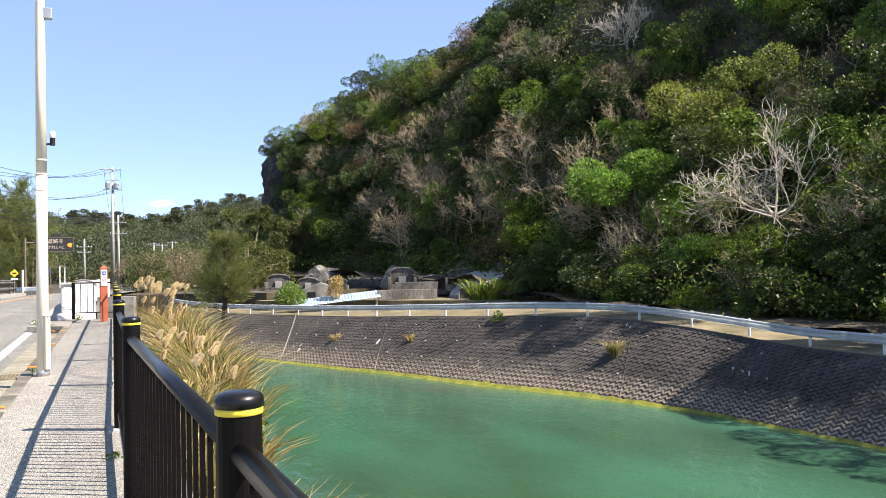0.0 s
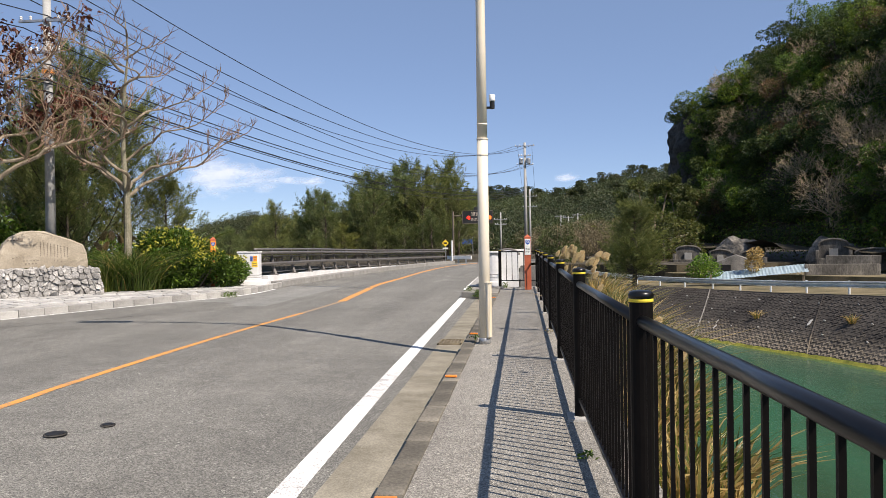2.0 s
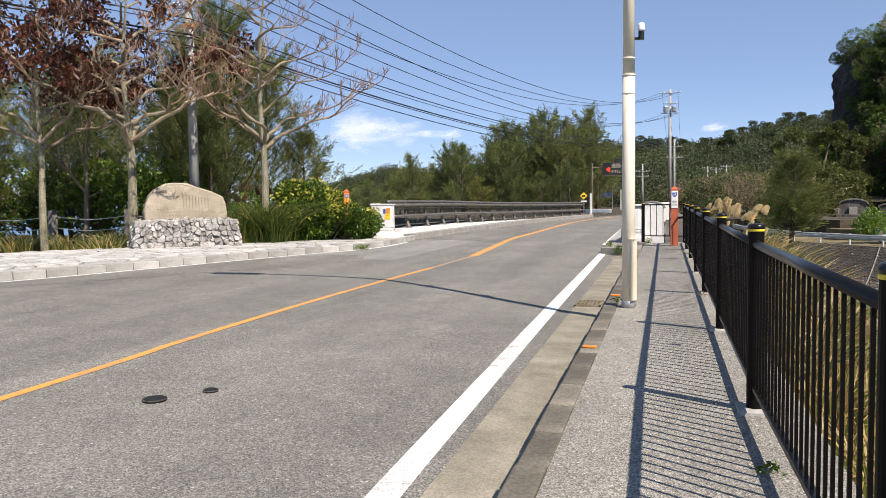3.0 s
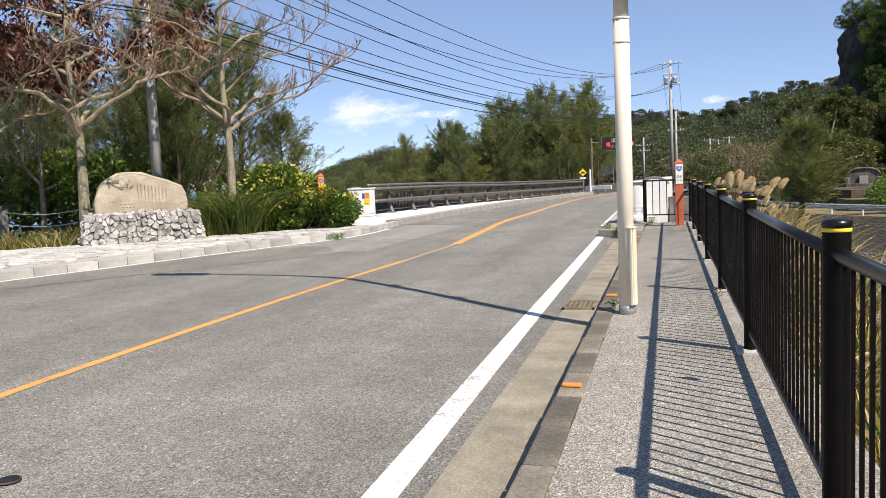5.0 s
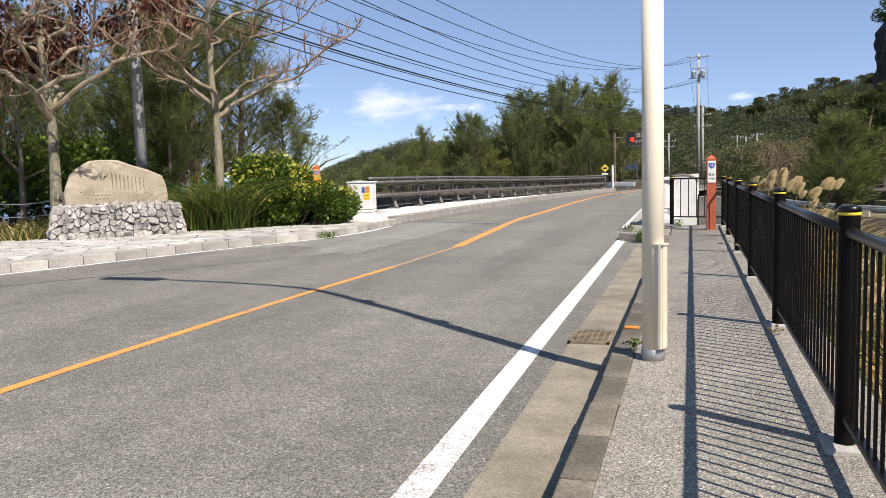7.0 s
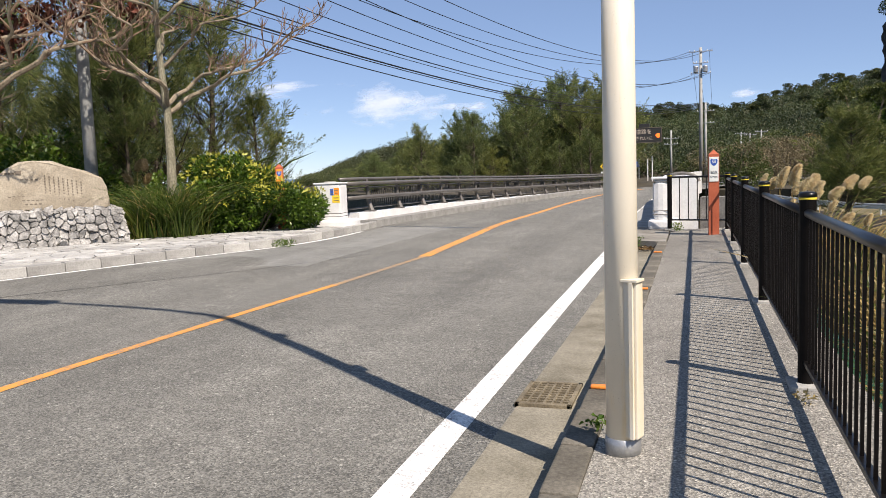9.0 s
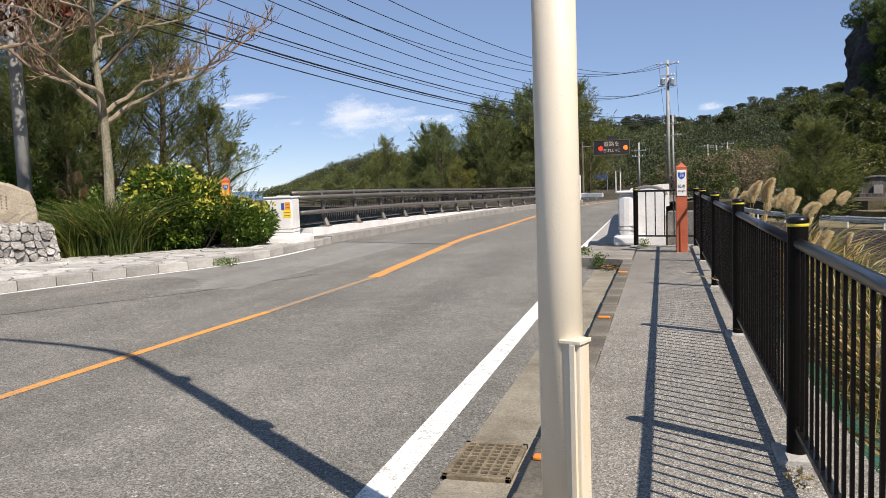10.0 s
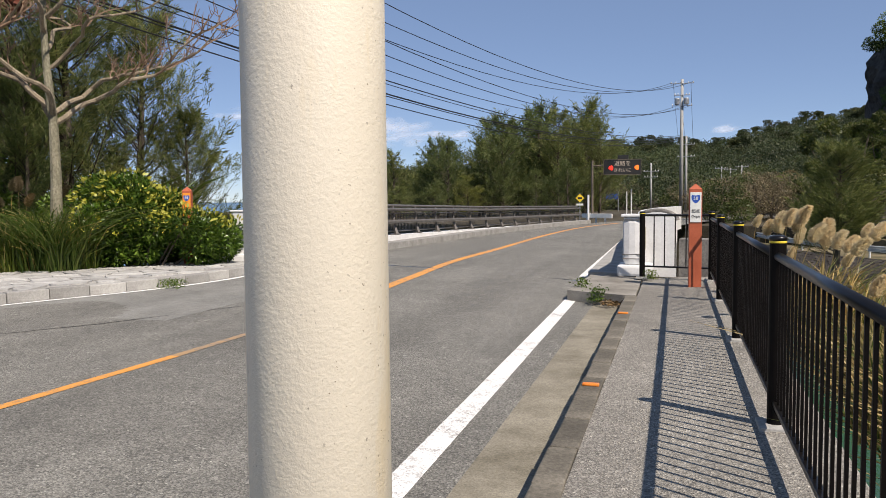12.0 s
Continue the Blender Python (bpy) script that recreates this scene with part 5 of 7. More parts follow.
for a, b in zip(rings, rings[1:]):
    for k in range(len(prof)):
        bm.faces.new((a[k], a[(k + 1) % len(prof)], b[(k + 1) % len(prof)], b[k]))
bm.faces.new(rings[0][::-1]), bm.faces.new(rings[-1])
bmesh.ops.recalc_face_normals(bm, faces=bm.faces[:])
slab = part("slab", bm, "monument", mon, "tan sandstone slab with worn carved lines")
bars = [(-0.86 + 0.07 * k, 0.76, 0.05, 0.035) for k in range(4)] + [(-0.56, 0.775, 0.11, 0.07)] + [(-0.5 + 0.09 * k, 0.63, 0.05, 0.016) for k in range(4)]
bars += [(-0.75 + 0.085 * k, 0.28 + 0.01 * (k % 3), 0.05, 0.02) for k in range(6)] + [(-0.5 + 0.085 * k, 0.2, 0.05, 0.018) for k in range(5)] + [(-0.45 + 0.085 * k, 0.12, 0.05, 0.022) for k in range(4)]
bars += [(-0.08 + 0.085 * a, 0.7 - 0.06 * b - 0.02 * a, 0.022, 0.03) for a in range(9) for b in range(8 if a < 7 else 5)]
for x, z, w, h in bars:
    bm = bmesh.new()
    box(bm, (x, -0.199, PH + 0.02 + z), (w, 0.02, h))
    part("carved_line", bm, "ink_grey", slab)


# ---- far bank: guard rail, blocks, plants ----
guard = thing("guard_rail", (0, 0, 0), "white painted steel guard rail along the far track", "guard rail")
top_line = [Vector(p) for p in BANK_TOP]
inset = [p + Vector((*(out_of(i) * 0.34), 0.02)) for i, p in enumerate(top_line)]
posts = along([tuple(p) for p in inset], 2.6, 1.4)
for p, t in posts:
    bm = bmesh.new()
    tube(bm, [p + Vector((0, 0, -0.3)), p + Vector((0, 0, 0.6))], 0.05, 10)
    part("post", bm, "guard_white", guard)
fine = [p for p in inset]
bm = bmesh.new()
section = [(c, 0.29 + (z - 0.4) * 0.82) for c, z in ((-0.02, 0.40), (-0.09, 0.45), (-0.09, 0.5), (-0.03, 0.555), (-0.03, 0.595), (-0.09, 0.65), (-0.09, 0.7), (-0.02, 0.75))]
ra = []
for i, p in enumerate(fine):
    o = out_of(i)
    ra.append([bm.verts.new((p.x + o.x * (c - 0.05), p.y + o.y * (c - 0.05), p.z + z)) for c, z in section])
for a, b in zip(ra, ra[1:]):
    for k in range(len(section) - 1):
        bm.faces.new((a[k], b[k], b[k + 1], a[k + 1]))
r = bmesh.ops.solidify(bm, geom=bm.faces[:], thickness=0.006)
part("beam", bm, "guard_white", guard, "corrugated pale blue-white beam", smooth=True)

# slanting blocks set in the bank face
def bank_at(u, v):
    k = u * (len(BANK_TOP) - 1)
    i = min(int(k), len(BANK_TOP) - 2)
    f = k - i
    t = Vector(BANK_TOP[i]).lerp(Vector(BANK_TOP[i + 1]), f)
    b = Vector((*BANK_FOOT[i], WATER_Z - 0.3)).lerp(Vector((*BANK_FOOT[i + 1], WATER_Z - 0.3)), f)
    return b.lerp(t, v)
bank_len = sum((Vector(a) - Vector(b)).length for a, b in zip(BANK_TOP, BANK_TOP[1:]))
rng = np.random.default_rng(9)
vs, fs = [], []
near = 0
nu, nv = int(bank_len / 0.165), 20
for i in range(int(nu * 0.1), int(nu * 0.97)):
    for j in range(nv):
        u, v = (i + 0.5) / nu, 0.05 + 0.93 * (j + (0.5 if i % 2 else 0.75)) / nv
        if v > 0.985:
            continue
        c = bank_at(u, v)
        du = (bank_at(min(u + 0.002, 1), v) - bank_at(u - 0.002, v)).normalized()
        dv = (bank_at(u, min(v + 0.02, 1)) - bank_at(u, v - 0.02)).normalized()
        n = du.cross(dv).normalized()
        n = n if n.z > 0 else -n
        a = (0.7 if i % 2 else -0.7) + rng.uniform(-0.14, 0.14)
        ax, ay = du * math.cos(a) + dv * math.sin(a), dv * math.cos(a) - du * math.sin(a)
        w, h = 0.1, 0.042
        lift = rng.uniform(0.004, 0.036)
        q = [c + ax * sx * w + ay * sy * h for sx, sy in ((-1, -1), (1, -1), (1, 1), (-1, 1))]
        p8 = [x - n * 0.03 for x in q] + [c + (x - c) * 0.88 + n * lift for x in q]
        f6 = [(4, 5, 6, 7), (0, 1, 5, 4), (1, 2, 6, 5), (2, 3, 7, 6), (3, 0, 4, 7)]
        if near < 300 and 18.5 < c.y < 24.5:
            near += 1
            raw("block", [tuple(x) for x in p8], f6, "bank_block", far_wall)
        else:
            k = len(vs)
            vs += [tuple(x) for x in p8]
            fs += [tuple(k + m for m in f) for f in f6]
tagged(raw("block_facing", vs, fs, "bank_block", far_wall), kind="stuff")
bm = bmesh.new()
ra = [[bm.verts.new(bank_at(i / 240, v) + Vector((-0.035, -0.03, 0.045))) for v in (0.05, 0.138 + 0.012 * noise.noise(Vector((i * 0.11, 0, 0))) + 0.02 * noise.noise(Vector((i * 0.5, 4, 0))))] for i in range(241)]
for a, b in zip(ra, ra[1:]):
    bm.faces.new((a[0], b[0], b[1], a[1]))
tagged(link_mesh("trim_algae", bm, "algae"), "yellow-green algae strip at the waterline", "algae", kind="structure")
for u1, u0, r, mt in ((0.752, 0.70, 0.04, "old_concrete"), (0.606, 0.556, 0.03, "bank_block"), (0.333, 0.288, 0.014, "bank_block"), (0.18, 0.156, 0.01, "bank_block")):
    bm = bmesh.new()
    tube(bm, [bank_at(u0 + (u1 - u0) * v, 0.1 + 0.9 * v) + Vector((-0.02, -0.02, 0.015 + 0.008 * math.sin(31 * v))) for v in [k / 8 for k in range(9)]], r, 4)
    tagged(link_mesh("trim_bank_joint", bm, mt), "grey concrete joint strip in the bank", "joint", kind="structure")
# short pale drain pipes in rows over the bank face
pipe = None
for i in range(17):
    for j, v in enumerate((0.4, 0.62, 0.84)):
        u = 0.2 + 0.036 * i + 0.012 * (j % 2) + rng.uniform(-0.004, 0.004)
        if 0.24 < u < 0.3:
            continue
        c = bank_at(u, v + rng.uniform(-0.02, 0.02))
        if pipe is None:
            bm = bmesh.new()
            tube(bm, [(0.06, 0.03, -0.02), (-0.06, -0.03, 0.045)], 0.032, 8)
            ob = part("drain_pipe", bm, "kerb_pale", far_wall, "short pale drain pipe")
            pipe = ob.data
        else:
            ob = new("drain_pipe", pipe)
            ob.parent = far_wall
        ob.location = c
for k, (u, v, s1) in enumerate(((0.335, 0.93, 0.14), (0.33, 0.9, 0.1), (0.205, 0.6, 0.16), (0.22, 0.62, 0.1), (0.19, 0.58, 0.08), (0.69, 0.42, 0.22), (0.685, 0.33, 0.26), (0.585, 0.55, 0.3))):
    c = bank_at(u, v)
    bm = bmesh.new()
    pts = [bm.verts.new(c + Vector((-0.05, -0.04, 0.06)) + (bank_at(u + 0.001, v) - c).normalized() * s1 * (0.35 * math.cos(a * 1.05) + 0.12 * math.sin(3 * a + k)) + (bank_at(u, v + 0.01) - c).normalized() * s1 * 0.8 * math.sin(a * 1.05 + 0.6)) for a in range(6)]
    bm.faces.new(pts)
    tagged(link_mesh("trim_splash", bm, "kerb_pale"), "white lime splash on the bank", "stain", kind="structure")


def tuft(name, at, n, h, spread, mats, seed, label, lean=0.5, category="grass", group="", width=0.012):
    """A clump of bending blades."""
    rng = np.random.default_rng(seed)
    t = thing(name, at, label, category, group)
    for mat, share in mats:
        vs, fs = [], []
        for i in range(int(n * share)):
            a, r = rng.uniform(0, 6.283), spread * rng.uniform(0, 1) ** 0.6
            b = np.array([r * math.cos(a), r * math.sin(a), 0])
            d = np.array([math.cos(a), math.sin(a), 0]) * lean * rng.uniform(0.2, 1.2) + rng.normal(size=3) * [0.25, 0.25, 0]
            hh = h * rng.uniform(0.45, 1.1)
            sd = np.cross(d + [0, 0, 1], rng.normal(size=3))
            sd /= np.linalg.norm(sd) + 1e-6
            k = len(vs)
            for f, w in ((0, 1), (0.4, 1), (0.75, 0.7), (1, 0.05)):
                p = b + d * hh * f * f + np.array([0, 0, hh * (f - 0.35 * lean * f ** 3)])
                vs += [tuple(p + sd * width * w), tuple(p - sd * width * w)]
            fs += [(k, k + 1, k + 3, k + 2), (k + 2, k + 3, k + 5, k + 4), (k + 4, k + 5, k + 7, k + 6)]
        raw("foliage" if mat != "straw" else "dry_foliage", vs, fs, mat, t)
    return t


def plume_mesh(seed):
    """A pampas plume: a plump, one-sided head of fine hairs."""
    rng = np.random.default_rng(seed)
    c, d = [], []
    for i in range(4600):
        f = rng.uniform(0, 1)
        r = (0.062 * math.sin(math.pi * min(1.0, 0.1 + 0.82 * f ** 0.75)) + 0.006) * rng.uniform(0.2, 1.0)
        a = rng.uniform(0, 6.283)
        c.append((0.09 * f * f + r * math.cos(a), r * math.sin(a), 0.31 * f - 0.03 * f * f))
        d.append((0.3 + 0.55 * math.cos(a) + 0.3 * rng.normal(), 0.55 * math.sin(a) + 0.3 * rng.normal(), 0.85 - 0.2 * f + 0.3 * rng.normal()))
    return c, d


def pampas(at, seed, h=1.2, turn=0.0, head=1.0, mat="plume"):
    t = thing("pampas_grass", at, "dry tan pampas plume on a thin stalk", "pampas grass", "pampas plumes", turn)
    bm = bmesh.new()
    tube(bm, [(-0.12, 0, 0), (-0.05, 0, h * 0.6), (0, 0, h)], [0.006, 0.005, 0.004], 4)
    part("stalk", bm, "straw", t)
    c, d = plume_mesh(seed)
    leaves("plume", np.array(c) * head + [0, 0, h - 0.02], d, 0.05 * head, 0.0045 * head, mat, t, 0.3, seed, 0.1)
    return t


proto = [pampas((0.7, 24.4, -0.55), 1, 1.45, 20), pampas((0.8, 23.4, -0.5), 2, 1.45, -40), pampas((0.95, 22.4, -0.6), 3, 1.45, 60)]
pampas((0.02, 10.86, 0.0), 4, 0.7, 180, 0.36)
rng = np.random.default_rng(12)
HEADS = [(0.46, 21.86, 1.13), (0.71, 22.24, 1.16), (0.77, 21.98, 0.99), (0.8, 21.03, 0.94), (1.02, 21.5, 0.87), (1.2, 21.5, 1.02), (1.36, 21.1, 0.99), (1.75, 24.6, 0.9), (0.62, 24.4, 0.95), (0.5, 25.0, 1.0), (0.9, 23.6, 0.86), (1.3, 23.2, 0.8)]
for k in range(34):
    if k < len(HEADS):
        x, y, top = HEADS[k]
        sc = rng.uniform(0.62, 0.8)
        top += 0.12
    else:
        y = rng.uniform(16.0, 26.0) if k > 20 else rng.uniform(11.5, 17)
        x = 0.6 + rng.uniform(0, 0.9)
        top = rng.uniform(0.45, 0.85) - (0.45 if y < 17 else 0.0)
        sc = rng.uniform(0.5, 0.72)
    tilt = min(rng.uniform(0, 24), math.degrees(math.asin(max(0.0, x - 0.44) / (1.45 * sc))) if x < 0.44 + 1.4 * sc else 24)
    ob = copy_thing(proto[k % 3], pose(x - 1.5 * sc * math.sin(radians(tilt)) * 0.9, y, top - 1.72 * sc * math.cos(radians(tilt)), rng.uniform(-9, 9), tilt, rng.uniform(-40, 40)))
    ob.scale = (sc, sc, sc)
for k, (x, y, z) in enumerate([(0.85, 15.8, -1.2), (1.0, 17.4, -1.1), (0.9, 19.0, -0.9), (0.8, 20.6, -0.8), (0.8, 22.2, -0.75), (0.85, 23.8, -0.7), (0.75, 25.3, -0.6), (1.3, 16.6, -1.8), (1.3, 18.6, -1.6), (1.25, 21.2, -1.5), (0.6, 13.4, -0.8), (0.6, 11.2, -0.8), (0.55, 9.0, -0.7), (0.6, 6.8, -0.8)]):
    tuft("pampas_clump", (x + (0.62 if y > 14 else 0.15), y, z), 420, 1.3 if y > 14 else 0.75, 0.5, (("grass", 0.45), ("straw", 0.55)), 40 + k, "green and straw coloured pampas leaves below the railing", 0.6, "grass", "pampas clumps", 0.011)
bush("small_tree", [(0, 0, 0.5, 0.35), (0.25, 0.1, 0.9, 0.3), (-0.2, -0.1, 0.85, 0.28)], 420, "green", 33, "small green sapling on the near bank", 0.13, "shrub", at=(1.5, 13.6, -2.0))

for nm, x, y, z, n, h, s, lab in (("weed", -1.72, 24.7, -0.16, 90, 0.22, 0.13, "green weeds growing at the gutter end"), ("weed", -2.02, 25.5, -0.05, 60, 0.16, 0.12, "green weeds growing at the gutter end"),
                                  ("weed", -8.62, 24.2, -0.05, 110, 0.14, 0.2, "low green weeds at the kerb foot"), ("weed", -0.1, 7.85, 0.0, 9, 0.05, 0.05, "small green weed at the railing foot"),
                                  ("weed", -1.0, 26.75, 0.0, 50, 0.14, 0.1, "small green weed at the barrier post"), ("weed", -0.1, 14.6, 0.0, 8, 0.06, 0.05, "dry weed at the railing foot"),
                                  ("weed", -1.15, 14.0, 0.0, 12, 0.05, 0.05, "small green weed beside the lamp pole")):
    rr = np.random.default_rng(int(abs(x * 100 + y * 10)))
    t = thing(nm, (x, y, z), lab, "weed", "weeds")
    k = n * 3
    c = np.stack([rr.normal(0, s * 0.55, k), rr.normal(0, s * 0.55, k), rr.uniform(0.0, h, k)], 1)
    leaves("leaves", c, rr.normal(size=(k, 3)) + [0, 0, 0.6], 0.042, 0.02, "straw" if "dry" in lab else "green", t, 0.2, 3)
t = thing("leaf_litter", (-1.5, 24.6, -0.155), "brown fallen leaves in the gutter end", "leaf litter")
rr = np.random.default_rng(2)
leaves("leaves", np.stack([rr.normal(0, 0.09, 160), rr.normal(0, 0.12, 160), rr.uniform(0, 0.03, 160)], 1), rr.normal(size=(160, 3)) * [1, 1, 0.2], 0.06, 0.03, "brownleaf", t, 0, 3)

# ---- behind the monument ----
def hedge_blobs(line, r, z, n, seed):
    rr = np.random.default_rng(seed)
    return [(*(Vector(p).xy + Vector(rr.normal(size=2)) * 0.25), z * rr.uniform(0.45, 1.0), r * rr.uniform(0.75, 1.15)) for p, _ in along(line, n)]
H0 = (-11.55, 26.7, PLAZA_Z)
blobs = hedge_blobs([(-0.9, -1.0, 0), (-0.3, 0.2, 0), (0.45, 1.0, 0), (1.0, 1.75, 0)], 0.52, 1.3, 0.3, 4)
blobs += hedge_blobs([(-0.9, -0.8, 0), (-0.1, 0.5, 0), (0.8, 1.6, 0)], 0.5, 0.6, 0.35, 5)
blobs += hedge_blobs([(-0.8, -0.3, 0), (0.0, 0.8, 0), (0.9, 1.9, 0)], 0.42, 0.45, 0.3, 6)
blobs += [(0.95, -0.3, 0.9, 0.44), (1.3, -0.1, 0.85, 0.38), (0.6, -0.6, 0.95, 0.46), (1.62, 0.45, 0.78, 0.4), (0.2, -0.8, 0.75, 0.5), (1.75, 1.0, 0.75, 0.36), (1.05, -0.2, 0.45, 0.34), (0.4, -0.4, 1.3, 0.45), (-0.1, -0.3, 1.25, 0.45), (0.8, 0.3, 1.35, 0.45), (1.5, -0.55, 0.72, 0.42), (1.15, -0.75, 0.65, 0.45), (1.85, 0.0, 0.72, 0.42), (1.6, -0.3, 1.05, 0.36), (1.95, 0.5, 0.6, 0.4)]
blobs = [(x * 1.06, y, z * (1.12 if x < 0.75 else 0.84), r * (1.1 if x < 0.75 else 0.9)) for x, y, z, r in blobs if x > -0.75 and not (0.85 < x < 1.62 and -1.0 < y < 0.75 and z < 0.8)]
blobs += [(x, y, 0.34, 0.4) for x, y in ((-0.5, -0.9), (-0.1, -0.75), (0.3, -0.6), (0.65, -0.35), (-0.55, -0.2), (0.1, 0.1), (0.5, 0.4), (1.75, 0.1), (1.85, 0.6))]
hedge = bush("hedge_shrub", blobs, 38000, "hedge_leaf", 61, "green shrub with yellow variegated leaves beside the plaza", 0.105, "shrub", at=H0)
rr = np.random.default_rng(8)
c, v = crown_points(rr, 9000, blobs, 0.97)
c = c + v * 0.06
patch = np.array([noise.noise(Vector(p) * 2.2) for p in c])
sel = (c[:, 2] > 0.7) & (v[:, 1] < 0.6) & (v[:, 2] > -0.35) & (patch > -0.08)
leaves("yellow_leaves", c[sel], v[sel] + rr.normal(size=c[sel].shape) * 0.5 + [0, 0, 0.3], 0.115, 0.06, "yellow_leaf", hedge, 0.1, 9)
for x, y in ((-12.2, 27.9), (-11.5, 28.3)):
    tuft("palm_shrub", (x, y, 0.7), 46, 1.5, 0.25, (("deep", 0.6), ("green", 0.4)), 77, "dark spiky palm leaves rising behind the hedge", 0.6, "shrub", "palm shrubs", 0.035)
for k, (x, y) in enumerate([(-12.2, 25.1), (-12.7, 25.8), (-12.1, 25.5), (-13.2, 25.3), (-11.8, 25.2), (-13.2, 26.4), (-12.3, 26.0), (-13.6, 25.9), (-11.7, 25.7), (-12.6, 24.9)]):
    tuft("tall_grass", (x, y, PLAZA_Z - 0.05), 420, 1.65 - 0.24 * (k % 4), 0.36, (("tall_grass", 0.95), ("straw", 0.05)), 80 + k, "tall green grass clump with dry blades beside the plinth", 0.75, "grass", "tall grass clumps", 0.0105)
for k, (x, y) in enumerate([(-16.2, 23.8), (-17.4, 23.2), (-18.6, 22.6), (-15.6, 22.4), (-19.8, 23.5), (-21.5, 22.5), (-16.8, 25.5), (-18.4, 26.2)]):
    tuft("verge_grass", (x, y, -0.1), 200, 0.7, 0.6, (("grass", 0.85), ("straw", 0.15)), 95 + k, "rough green verge grass under the trees", 0.6, "grass", "verge grass clumps", 0.014)
brown = [pampas((-12.95, 25.3, PLAZA_Z - 0.1), 31 + k, 1.62, 40 + 90 * k, 0.95, "dry_brush") for k in range(2)]
brown[1].location = (-12.5, 25.0, PLAZA_Z - 0.1)
for k, (x, y) in enumerate([(-12.9, 25.8), (-13.2, 25.6), (-12.7, 26.2), (-12.35, 24.9)]):
    copy_thing(brown[k % 2], pose(x, y, PLAZA_Z - 0.15 - 0.2 * (k % 2), 7 * k - 12, 12, 75 * k))


def bare_tree(name, at, h, seed, label, levels=5, lean=(0.0, 0.0), r=0.11, trunk=0.42, mat="bark", limbs=4, wild=0.55, up=0.22, leaf=None, thin=0.0085):
    """A leafless tree with spreading limbs."""
    rng = np.random.default_rng(seed)
    t = thing(name, at, label, "tree")
    bm = bmesh.new()
    fork = Vector((lean[0] * h, lean[1] * h, h * trunk))
    tube(bm, [(0, 0, -0.4), fork * 0.5 + Vector((0.03, 0.02, 0)), fork], [r * 1.2, r, r * 0.85], 10)
    part("trunk", bm, mat, t)
    tips = []
    for k in range(limbs):
        bm = bmesh.new()
        a = 6.283 * k / limbs + rng.uniform(-0.4, 0.4)
        if k == 0:
            d, ln = Vector((0.05, 0, 1)), h * 0.3
        else:
            d, ln = Vector((math.cos(a), math.sin(a), 0.42)), h * 0.27
        branch_tree(bm, rng, fork - Vector((0, 0, 0.02 + 0.18 * (k % 2))), d, ln, r * (0.75 if k == 0 else 0.55), levels - 1, 3, up, wild, tips, thin)
        part("limb", bm, mat, t)
    if leaf:
        rr = np.random.default_rng(seed + 1)
        pick = [tips[i] for i in rr.choice(len(tips), min(len(tips), leaf[1]), replace=False)]
        c = np.concatenate([np.array([p + Vector(rr.normal(size=3)) * 0.12 for p, _ in pick]) for _ in range(leaf[2])])
        leaves("leaves", c, rr.normal(size=c.shape) + [0, 0, -0.3], leaf[3], leaf[3] * 0.6, leaf[0], t, 0.3, seed)
    return t


